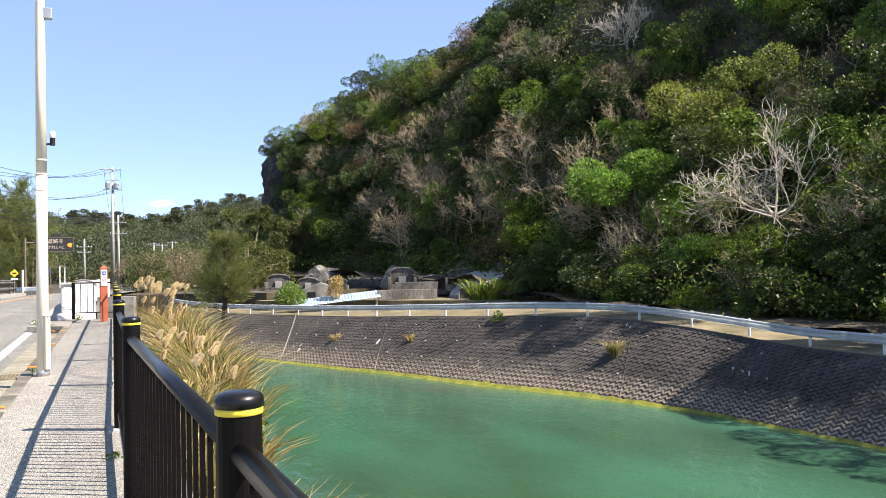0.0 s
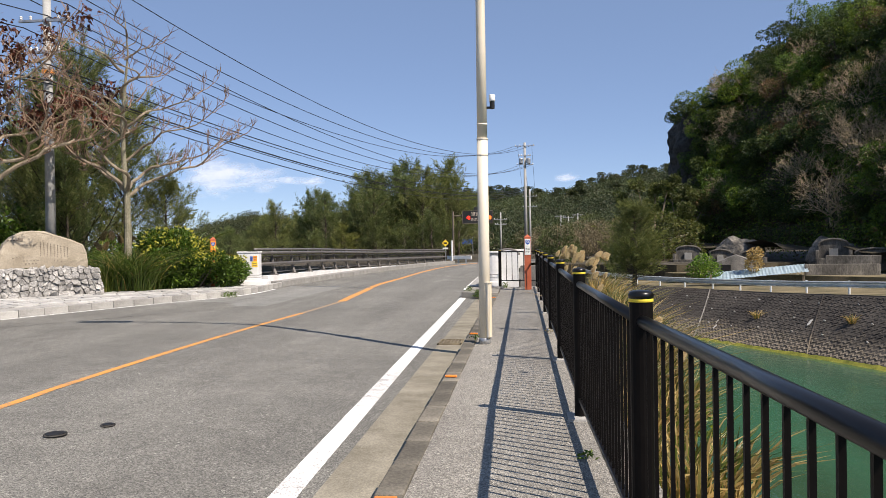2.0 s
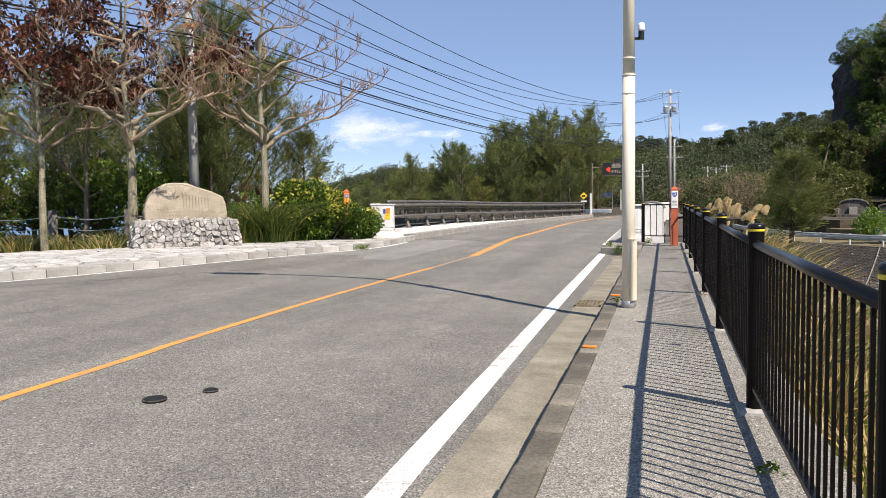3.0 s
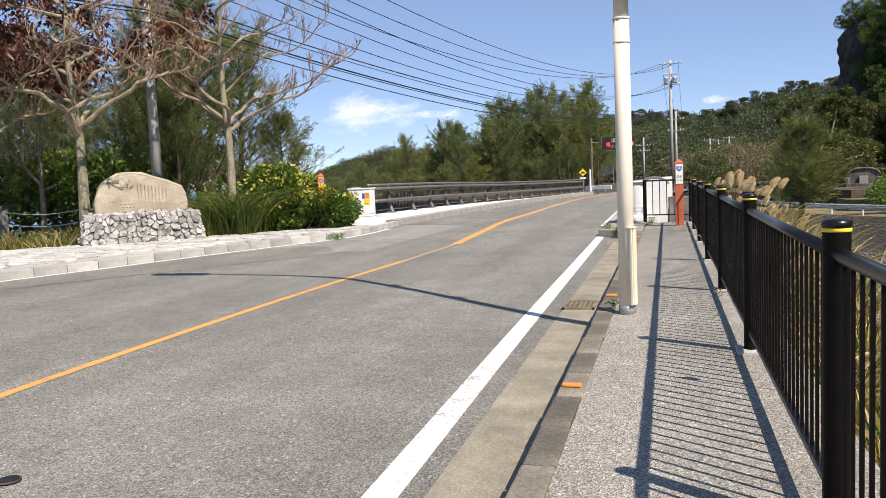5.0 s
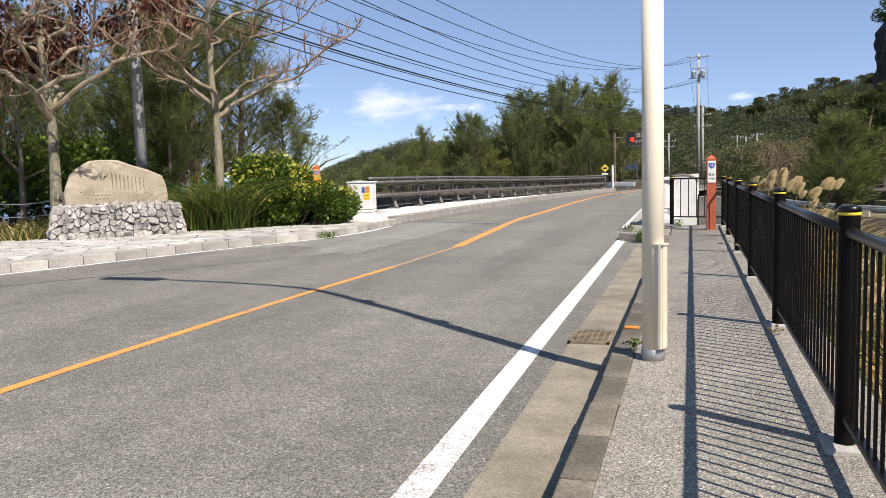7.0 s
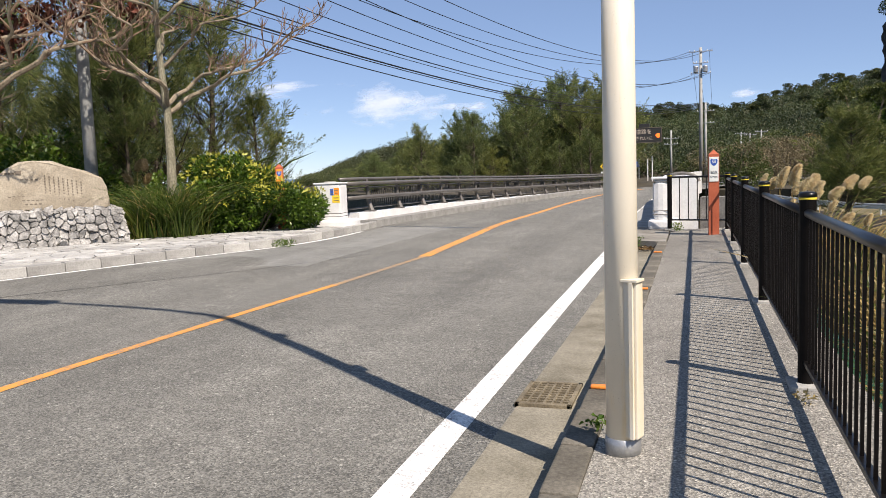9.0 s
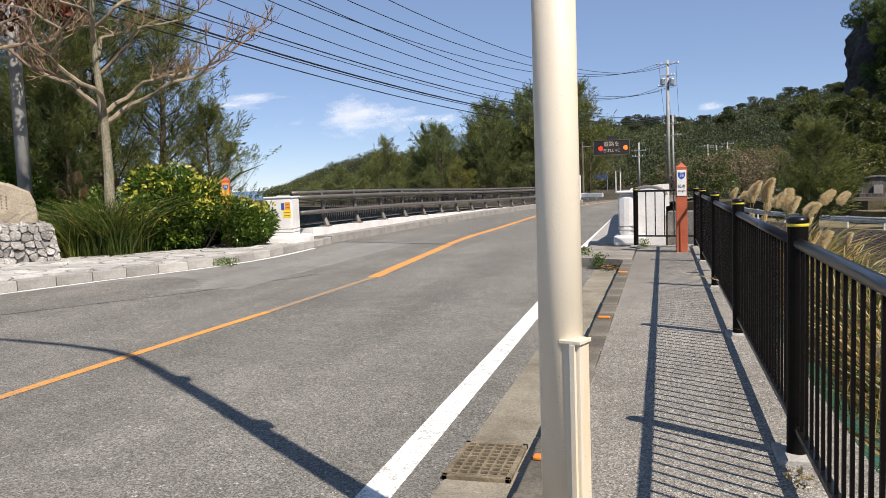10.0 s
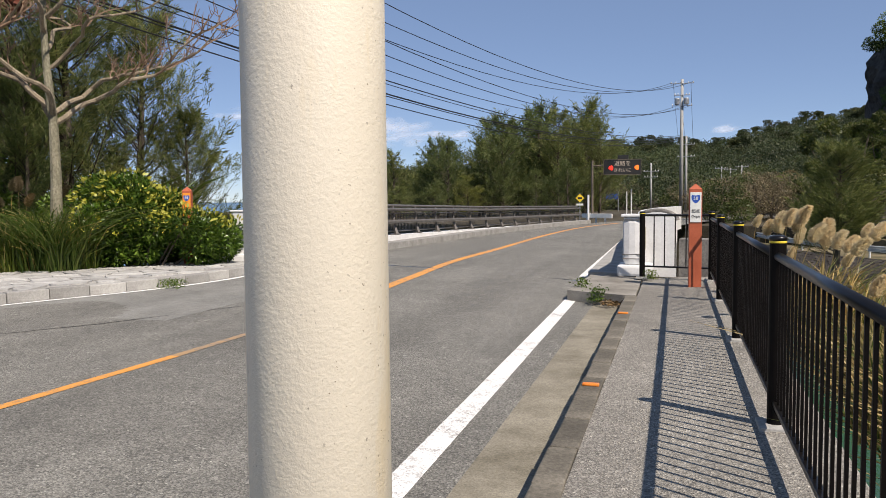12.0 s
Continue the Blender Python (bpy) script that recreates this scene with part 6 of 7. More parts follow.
def almond_tree(at, h, fork, reach, seed, label, r, leaf=None, turn=0.0):
    """A tree with a leader and tiers of long limbs that bow out and turn up, set with stubby twigs."""
    rng = np.random.default_rng(seed)
    t = thing("almond_tree", at, label, "tree", turn=turn)
    lead = [Vector((0.1 * math.sin(k * 1.3 + seed) * k / 6, 0.08 * math.cos(k * 0.9 + seed) * k / 6, (h + 0.3) * k / 8 - 0.3)) for k in range(9)]
    bm = bmesh.new()
    tube(bm, lead, [r * (1.1 - 0.125 * k) for k in range(9)], 10)
    part("trunk", bm, "bark_mossy", t)
    tips = []
    tiers = [(fork + 0.07 * k, 1.0) for k in range(5)] + [(fork + (h - fork) * (0.2 + 0.06 * k), 0.85) for k in range(4)] + [(fork + (h - fork) * (0.48 + 0.07 * k), 0.62) for k in range(4)] + [(fork + (h - fork) * (0.76 + 0.07 * k), 0.36) for k in range(3)]
    for k, (z, f) in enumerate(tiers):
        base = lead[0] + Vector((0, 0, z + 0.3))
        base.xy = lead[min(8, int(8 * (z + 0.3) / (h + 0.3)))].xy
        a = 2.4 * k + (rng.uniform(-0.3, 0.3) if k else 0)
        out = Vector((math.cos(a), math.sin(a), 0))
        side = Vector((-out.y, out.x, 0))
        ln = reach * f * rng.uniform(0.82, 1.05)
        wig = rng.uniform(-0.2, 0.2, 4)
        lift = rng.uniform(0.26, 0.44)
        pts = [base] + [base + out * ln * u + side * ln * w + Vector((0, 0, ln * (lift * 1.35 * u ** 0.75 if u < 0.9 else lift * 1.6))) for u, w in zip((0.2, 0.45, 0.72, 1.0), wig)]
        pts = [p + noise.noise_vector(p * 1.5 + Vector((seed, k, 0))) * (0.17 * min(1.0, i / 3) * f + 0.02) for i, p in enumerate(Vector(q) for q in curve([tuple(p) for p in pts], 4))]
        r0 = r * (0.5 if f > 0.9 else 0.38 if f > 0.5 else 0.26)
        bm = bmesh.new()
        twigs = bmesh.new()
        tube(bm, pts, [max(0.013, r0 * (1 - 0.82 * i / (len(pts) - 1))) for i in range(len(pts))], 7)
        m = max(5, int(11 * f))
        for j in range(m):
            u = 0.38 + 0.62 * j / (m - 1)
            p = pts[min(len(pts) - 1, int(u * (len(pts) - 1)))]
            sgn = 1 if j % 2 else -1
            d = out * 0.75 + side * sgn * (0.85 if j < m - 1 else 0.15) + Vector((0, 0, rng.uniform(0.15, 0.7)))
            branch_tree(twigs, rng, tuple(p), tuple(d), reach * 0.135 * rng.uniform(0.7, 1.15), max(0.015, r0 * 0.34), 2 if f > 0.5 else 1, 3, 0.36, 0.5, tips, 0.0105)
        limb = part("limb", bm, "bark", t)
        tagged(part("twig_spray", twigs, "twig_red", limb, "reddish brown upturned twigs"), kind="stuff")
    if leaf:
        rr = np.random.default_rng(seed + 1)
        high = [q for q in tips if q[0].z > leaf[4] and q[0].x < leaf[5]]
        pick = [high[i] for i in rr.choice(len(high), min(len(high), leaf[1]), replace=False)]
        c = np.concatenate([np.array([p + Vector(rr.normal(size=3)) * 0.14 for p, _ in pick]) for _ in range(leaf[2])])
        leaves("leaves", c, rr.normal(size=c.shape) + [0, 0, -0.3], leaf[3], leaf[3] * 0.6, leaf[0], t, 0.3, seed)
    return t


almond_tree((-12.5, 25.9, 0.0), 8.4, 2.95, 3.4, 5, "leafless tan-barked tree with tiers of upturned twigs", 0.125, None, 20)
almond_tree((-15.25, 23.2, 0.0), 7.6, 2.85, 4.1, 17, "tan-barked tree with dark red leaves in its upper crown", 0.15, ("redleaf", 600, 9, 0.17, 4.3, 0.7), -27)
almond_tree((-17.6, 22.4, -0.1), 7.4, 3.0, 3.4, 29, "slender tan-barked tree with some dark red leaves", 0.11, ("redleaf", 420, 5, 0.15, 4.6, 9.0), 70)
bare_tree("bare_tree", (-19.6, 26.4, -0.1), 6.0, 23, "thin double-stemmed bare tree among the grass", 4, (0.02, 0.0), 0.09, 0.3, limbs=3, wild=0.4)

cas = [casuarina("casuarina_tree", 9.5, 3.0, 30000, 1, "tall feathery dark green casuarina behind the monument", "casuarinas by the road"),
       casuarina("casuarina_tree", 8.0, 2.8, 28000, 2, "feathery green casuarina behind the monument", "casuarinas by the road", (0.5, 0.2))]
for k, (x, y, s, r) in enumerate([(-17.2, 31.5, 0.86, 0), (-17.4, 34.5, 1.1, 40)]):
    cas[k].matrix_world = pose(x, y, -0.4, 0, 0, r)
for k, (x, y, s) in enumerate([(-17.6, 30.0, 0.85), (-19.8, 31.5, 1.0), (-22.2, 30.4, 1.02), (-24.6, 31.0, 1.1), (-27.4, 29.5, 1.1), (-30.5, 28.5, 1.15), (-20.8, 35.5, 1.1), (-25.5, 35.0, 1.15), (-21.2, 27.6, 0.8), (-24.2, 26.8, 0.95), (-27.2, 25.4, 1.0), (-15.0, 34.2, 0.58), (-30.5, 23.5, 1.1), (-34, 26, 1.2), (-16.6, 29.4, 0.55)]):
    ob = copy_thing(cas[k % 2], pose(x, y, -0.4, 0, 0, 77 * k))
    s *= 0.82 if x < -19 else 1.0
    ob.scale = (s, s, s)
low = broadleaf("understorey_tree", 3.0, 1.9, 2200, "green", 71, "leafy green understorey tree behind the plaza", leaf=0.2, group="understorey trees", low=0.15)
low.matrix_world = pose(-18.4, 28.2, -0.3)
for k, (x, y, s) in enumerate([(-20.6, 28.0, 1.0), (-22.8, 27.6, 0.9), (-16.6, 27.6, 0.75), (-25.0, 27.5, 1.1), (-14.2, 28.4, 0.62), (-27.8, 26.6, 1.1), (-13.4, 29.6, 0.6)]):
    ob = copy_thing(low, pose(x, y, -0.3, 0, 0, 60 * k))
    ob.scale = (s, s, s)

for x, y in ((-19.0, 24.3), (-16.9, 25.2), (-14.8, 26.0), (-21.3, 23.3)):
    t = thing("chain_post", (x, y, -0.1), "weathered concrete chain fence post under the trees", "post", "chain fence posts")
    bm = bmesh.new()
    box(bm, (0, 0, 0.6), (0.2, 0.2, 1.25), 0.02)
    part("shaft", bm, "old_concrete", t)
t = thing("chain_fence", (0, 0, 0), "sagging pale chains between the concrete posts", "chain")
ps = [(-21.3, 23.3), (-19.0, 24.3), (-16.9, 25.2), (-14.8, 26.0)]
for a, b in zip(ps, ps[1:]):
    for z in (0.95, 0.6, 0.25):
        bm = bmesh.new()
        tube(bm, [(a[0] + (b[0] - a[0]) * f, a[1] + (b[1] - a[1]) * f, z - 0.12 * math.sin(math.pi * f)) for f in [k / 8 for k in range(9)]], 0.014, 4)
        part("chain", bm, "steel", t)


# ---- utility poles and wires ----
def utility_pole(at, h, arms, label, r=0.17, mat="pole_concrete", transformer=False, turn=0.0):
    t = thing("utility_pole", at, label, "utility pole", turn=turn)
    bm = bmesh.new()
    tube(bm, [(0, 0, -0.5), (0, 0, h)], [r, r * 0.65], 16)
    part("shaft", bm, mat, t, smooth=True)
    for z, w in arms:
        bm = bmesh.new()
        box(bm, (0, -r * 0.8, z), (w, 0.075, 0.075), 0.006)
        arm = part("crossarm", bm, "steel", t)
        for x in (-0.46, -0.27, 0.27, 0.46):
            bm = bmesh.new()
            lathe(bm, [(0.025, 0.0), (0.05, 0.04), (0.03, 0.07), (0.05, 0.1), (0.02, 0.14)], 8, (x * w, -r * 0.8, z + 0.035))
            part("insulator", bm, "white", arm)
    if transformer:
        for x in (-0.45, 0.4):
            bm = bmesh.new()
            lathe(bm, [(0.2, 0.0), (0.24, 0.05), (0.24, 0.55), (0.2, 0.62)], 14, (x, -0.2, h - 2.4))
            part("transformer", bm, "steel", t)
    return t


UP = Vector((-15.4, 26.6, 0))
up = utility_pole(tuple(UP), 11.2, ((10.3, 1.95), (8.6, 1.7), (7.6, 1.0)), "grey concrete utility pole with crossarms and insulators", 0.17)
bm = bmesh.new()
tube(bm, [(0.12 + 0.0, -0.2, 6.85 + 0.16), (0.26, -0.2, 6.85), (0.12, -0.2, 6.69), (-0.02, -0.2, 6.85), (0.12, -0.2, 7.01)], 0.02, 6)
part("cable_coil", bm, "cable", up, "black coil of cable")
bm = bmesh.new()
lathe(bm, [(0.19, 0.0), (0.19, 0.12)], 12, (0, 0, 6.95))
part("collar", bm, "sign_orange", up, "orange collar")
bm = bmesh.new()
box(bm, (0.65, -0.05, 6.0), (0.42, 0.12, 0.13), 0.03)
part("splice_box", bm, "cable", up, "black cable splice box")
P2 = Vector((-0.05, 92, 0))
utility_pole(tuple(P2), 12.6, ((12.2, 2.2), (10.1, 1.9), (11.1, 1.4)), "grey concrete utility pole with transformers beyond the bridge", 0.2, transformer=True)
utility_pole((0.62, 110, 0), 8.6, ((7.6, 2.0), (6.2, 2.0)), "grey utility pole beside the road", 0.17)
utility_pole((-3.4, 112, 0), 5.6, ((4.6, 1.8), (3.9, 1.6)), "distant grey utility pole", 0.14)
for x, y, h in ((6.7, 150, 6.4), (8.2, 152, 6.2), (9.8, 150, 6.6)):
    utility_pole((x, y, 0), h, ((h - 0.3, 2.0),), "distant utility pole on the hillside", 0.15)


def wire(a, b, sag, r, name="overhead_wire"):
    a, b = Vector(a), Vector(b)
    t = thing(name, tuple(a), "black overhead wire between the utility poles", "wire", "overhead wires")
    bm = bmesh.new()
    tube(bm, [(b - a) * f - Vector((0, 0, sag * 4 * f * (1 - f))) for f in [k / 28 for k in range(29)]], r, 5)
    part("cable", bm, "cable", t)


A0 = Vector((-22.5, 4, 0))
for dx, z, dx2, z2, r, sag in ((0.85, 10.45, 0.95, 12.35, 0.017, 3.1), (0.1, 9.95, 0.0, 12.35, 0.017, 3.0), (-0.8, 9.45, -0.95, 12.3, 0.017, 2.85),
                               (0.75, 9.1, 0.8, 10.1, 0.017, 2.8), (0.1, 8.75, 0.2, 10.05, 0.017, 2.75), (-0.7, 8.4, -0.8, 10.0, 0.017, 2.7),
                               (0.15, 7.2, -0.1, 7.3, 0.022, 1.55), (0.15, 7.05, -0.1, 7.2, 0.014, 1.55), (0.15, 6.7, -0.1, 7.15, 0.03, 1.7), (0.15, 6.6, -0.1, 6.95, 0.018, 1.65), (0.1, 6.35, -0.1, 6.9, 0.02, 1.8)):
    wire(UP + Vector((dx, -0.15, z)), P2 + Vector((dx2, 0, z2)), sag, r)
    wire(A0 + Vector((dx, 0, z + 0.4)), UP + Vector((dx, -0.15, z)), 0.35, r)
for dx, z in ((-0.8, 12.3), (0.8, 12.3), (0, 10.2)):
    wire(P2 + Vector((dx, 0, z)), (0.6 + dx, 110, 7.7), 0.5, 0.015)
wire((0.6, 110, 7.6), (8.2, 152, 6.0), 0.8, 0.015)

# ---- beyond the bridge ----
vms = thing("message_sign", (-4.5, 75, -0.2), "black electronic road message sign with lit characters", "road sign")
bm = bmesh.new()
box(bm, (0, 0, 3.95), (2.75, 0.35, 1.1), 0.03)
case = part("case", bm, "ink", vms)
bm = bmesh.new()
box(bm, (0.05, 0, 4.68), (0.8, 0.3, 0.35), 0.03)
part("top_box", bm, "ink", vms)
bm = bmesh.new()
for x, z, sx, sz in ((0, 4.53, 2.75, 0.04), (0, 3.38, 2.75, 0.04), (-1.39, 3.95, 0.04, 1.18), (1.39, 3.95, 0.04, 1.18)):
    box(bm, (x, -0.18, z), (sx, 0.05, sz))
part("frame", bm, "ink_grey", vms)
for dx, mt in ((-0.95, "led_red"), (0.98, "led_orange")):
    bm = bmesh.new()
    rr = np.random.default_rng(4)
    for k in range(5):
        bmesh.ops.create_icosphere(bm, subdivisions=1, radius=0.13, matrix=Matrix.Translation((dx + rr.uniform(-0.17, 0.17), -0.19, 3.95 + rr.uniform(-0.15, 0.15))) @ Matrix.Diagonal((1, 0.1, 1, 1)))
    part("lit_symbol", bm, mt, case)
lettering("道路を", 0.42, "led_white", case, pose(0.02, -0.2, 4.2, 90))
lettering("きれいに", 0.34, "led_white", case, pose(0.02, -0.2, 3.7, 90))
bm = bmesh.new()
tube(bm, [(-2.3, 0.25, 0), (-2.3, 0.25, 4.5)], [0.1, 0.08], 10)
tube(bm, [(-2.3, 0.25, 4.1), (1.2, 0.25, 4.1)], 0.06, 8)
part("mast", bm, "ink_grey", vms)

sign = thing("warning_sign", (-6.3, 62.5, -0.1), "yellow diamond warning sign on a thin post", "road sign")
bm = bmesh.new()
box(bm, (0, 0, 1.5), (0.38, 0.02, 0.38), 0.01)
for v in bm.verts:
    x, z = v.co.x, v.co.z - 1.5
    v.co.x, v.co.z = (x - z) * 0.7071, 1.5 + (x + z) * 0.7071
pl = part("plate", bm, "sign_yellow", sign)
bm = bmesh.new()
box(bm, (0, -0.014, 1.5), (0.26, 0.006, 0.12))
part("symbol", bm, "ink", pl)
bm = bmesh.new()
box(bm, (0, 0, 1.1), (0.42, 0.02, 0.12))
part("sub_plate", bm, "sign_white", sign)
bm = bmesh.new()
tube(bm, [(0, 0.03, -0.3), (0, 0.03, 1.8)], 0.03, 6)
part("post", bm, "steel", sign)
bar = thing("roadside_barrier", (-5.4, 63.5, -0.15), "low white roadside barrier at the bridge end", "barrier", turn=-30)
for x in (-0.7, 0.0, 0.7):
    bm = bmesh.new()
    tube(bm, [(x, 0, -0.2), (x, 0, 0.55)], 0.06, 8)
    part("post", bm, "white", bar)
bm = bmesh.new()
box(bm, (0.1, -0.05, 0.42), (2.3, 0.09, 0.28), 0.03)
part("beam", bm, "white", bar)
for x, y, h in ((-5.9, 63.6, 1.9), (-5.6, 100, 2.4), (-4.9, 96, 2.6)):
    t = thing("marker_pole", (x, y, -0.3), "thin white roadside pole beyond the bridge", "pole", "roadside poles")
    bm = bmesh.new()
    tube(bm, [(0, 0, 0), (0, 0, h)], 0.07, 8)
    part("shaft", bm, "white", t)
blue = thing("direction_sign", (-8.5, 118, 0), "small blue road direction sign far along the road", "road sign")
bm = bmesh.new()
box(bm, (0, 0, 1.6), (1.5, 0.06, 0.7), 0.02)
part("panel", bm, "sign_blue", blue)
bm = bmesh.new()
tube(bm, [(0.8, 0.1, -0.5), (0.8, 0.1, 2.3)], 0.06, 6)
part("post", bm, "steel", blue)
lampf = thing("street_lamp", (-12.3, 95, -0.2), "distant grey street lamp with a long arm", "street lamp")
bm = bmesh.new()
tube(bm, [(0, 0, 0), (0, 0, 5.8), (0.6, 0, 6.5), (2.0, 0, 6.6)], [0.09, 0.07, 0.05, 0.04], 8)
part("pole", bm, "steel", lampf)
bm = bmesh.new()
box(bm, (2.4, 0, 6.6), (0.9, 0.25, 0.12), 0.03)
part("lamp_head", bm, "white", lampf)

row_rng = np.random.default_rng(15)
far_cas = [casuarina("casuarina_tree", 9.5, 3.0, 11000, 3, "feathery green casuarina in the row beyond the bridge", "casuarina row", spray=0.36, width=0.032),
           casuarina("casuarina_tree", 8.0, 2.8, 10000, 4, "feathery green casuarina in the row beyond the bridge", "casuarina row", (0.4, 0.2), spray=0.36, width=0.032)]
ROW = [(x, 88 + 3.0 * math.sin(k * 2.1), 1.0) for k, x in enumerate(np.arange(-7.4, -37, -1.75))] + [(x, 94 + 2.5 * math.sin(k * 1.7), 0.97) for k, x in enumerate(np.arange(-9.0, -40, -2.3))] + [(x, 82.5 + math.sin(k), 0.45) for k, x in enumerate(np.arange(-9.5, -36, -3.1))]
for k, (x, y, f) in enumerate(ROW):
    z = interp(x, [-40, -35.4, -32.6, -29.1, -25.6, -22.2, -19.6, -17.6, -15.6, -12, -8.7, -7], [2.4, 2.9, 3.7, 4.8, 6.2, 7.2, 8.0, 9.3, 10.7, 10.2, 10.4, 8.2]) * f * row_rng.uniform(0.82, 1.06)
    ob = far_cas[k] if k < 2 else copy_thing(far_cas[k % 2], Matrix())
    ob.matrix_world = pose(x, y, -0.6, 0, 0, 53 * k)
    h = (z + 0.6) / (9.5 if k % 2 == 0 else 8.0)
    ob.scale = (max(h, 0.62) * 1.05, max(h, 0.62) * 1.05, h)
    tagged(ob, "feathery green casuarina in the row beyond the bridge", group="casuarina row")


def wooded_ridge(name, line, depth, seed, n, label, leaf=1.1, crown=1.0, per=24):
    """A far wooded hill: its ground, and a canopy of many small clumps."""
    rng = np.random.default_rng(seed)
    bm = bmesh.new()
    rows = []
    for x, y, z in line:
        rows.append([bm.verts.new(p) for p in ((x * 0.85, y - depth, -1), (x * 0.92, y - depth * 0.5, z * 0.5 - 1), (x, y, z - 1.5), (x * 1.1, y + depth, -1))])
    for a, b in zip(rows, rows[1:]):
        for k in range(3):
            bm.faces.new((a[k], b[k], b[k + 1], a[k + 1]))
    bmesh.ops.recalc_face_normals(bm, faces=bm.faces[:])
    tagged(link_mesh("ground_" + name, bm, "soil"), label, "hill", kind="structure")
    c = []
    L = np.array(line)
    m = n // per
    u, v = rng.uniform(0, len(line) - 1, m), rng.uniform(0, 1, m)
    i = np.minimum(u.astype(int), len(line) - 2)
    f = (u - i)[:, None]
    p = L[i] * (1 - f) + L[i + 1] * f
    c = np.stack([p[:, 0] * (0.85 + 0.15 * v), p[:, 1] - depth * (1 - v), (p[:, 2] - 1.5) * v ** 0.9 + rng.uniform(-0.6, 0.7, m)], 1)
    r = rng.uniform(0.7, 2.3, m)[:, None] * crown
    w = rng.normal(size=(m * per, 3))
    w /= np.linalg.norm(w, axis=1, keepdims=True)
    w[:, 2] = np.abs(w[:, 2]) * 0.8
    cc = np.repeat(c, per, 0) + w * np.repeat(r, per, 0) * rng.uniform(0.75, 1.05, (m * per, 1))
    tagged(leaves("woodland_" + name, cc, w + rng.normal(size=cc.shape) * 0.4, leaf, leaf * 0.6, "far_wood", None, 0.1, seed), label, "woodland", kind="stuff")


wooded_ridge("far_hill", [(-60, 260, 12), (-40, 260, 15.5), (-15, 260, 17.5), (-5, 260, 18), (10, 260, 17.5), (26, 260, 21.5), (46, 260, 25), (70, 260, 28), (110, 260, 30)], 130, 31, 300000, "distant dark green wooded hills", 0.42, 1.25, 60)
wooded_ridge("headland", [(-98, 205, 1), (-92, 200, 4), (-82, 200, 8), (-70, 200, 11), (-60, 200, 9.5), (-48, 200, 7), (-38, 200, 6)], 40, 32, 110000, "wooded headland above the sea", 0.3, 0.8, 40)

# flat-crowned pines along the far ridge
def ridge_pine(seed, h):
    """A pine with a bare leaning stem and flat layered crowns."""
    rng = np.random.default_rng(seed)
    t = thing("ridge_pine", (0, 0, 0), "dark flat-crowned pine on the far ridge", "tree", "ridge pines")
    bm = bmesh.new()
    tube(bm, [(0, 0, -3), (0.15 * h * rng.normal() * 0.3, 0, h * 0.5), (0, 0, h * 0.95)], [0.2, 0.15, 0.05], 5)
    blobs = []
    for k in range(9):
        a, r = rng.uniform(0, 6.283), h * rng.uniform(0.05, 0.34)
        p = (r * math.cos(a), r * math.sin(a), h * rng.uniform(0.55, 1.0))
        tube(bm, [(0, 0, p[2] - 0.12 * h), p], [0.07, 0.03], 3)
        blobs.append((*p, h * rng.uniform(0.1, 0.19)))
    part("trunk", bm, "bark_dark", t)
    c, v = crown_points(rng, 1500, blobs, 0.4)
    mid = np.array([b[2] for b in blobs]).mean()
    c[:, 2] = mid + (c[:, 2] - mid) * 0.8
    leaves("crown", c, v + rng.normal(size=c.shape) * 0.5 + [0, 0, 0.3], 0.36, 0.16, "far_wood", t, 0.05, seed)
    return t


pines = [ridge_pine(401, 5.0), ridge_pine(402, 4.2), ridge_pine(403, 5.6)]
pine_rng = np.random.default_rng(19)
RIDGE = [(-60, 12), (-40, 15.5), (-15, 17.5), (-5, 18), (10, 17.5), (26, 21.5), (46, 25), (70, 28)]
for k in range(96):
    x = pine_rng.uniform(-30, 66)
    back = pine_rng.uniform(0, 1) ** 2 * 60
    f = 1 - back / 130
    z = (interp(x, [p[0] for p in RIDGE], [p[1] for p in RIDGE]) - 2.0) * f ** 0.9
    ob = pines[k] if k < 3 else copy_thing(pines[k % 3], Matrix())
    ob.matrix_world = pose(x * (0.85 + 0.15 * f), 260 - back, z - 0.6, 0, 0, 47 * k)
    sc = pine_rng.uniform(0.5, 0.95)
    ob.scale = (sc * 1.2, sc * 1.2, sc)

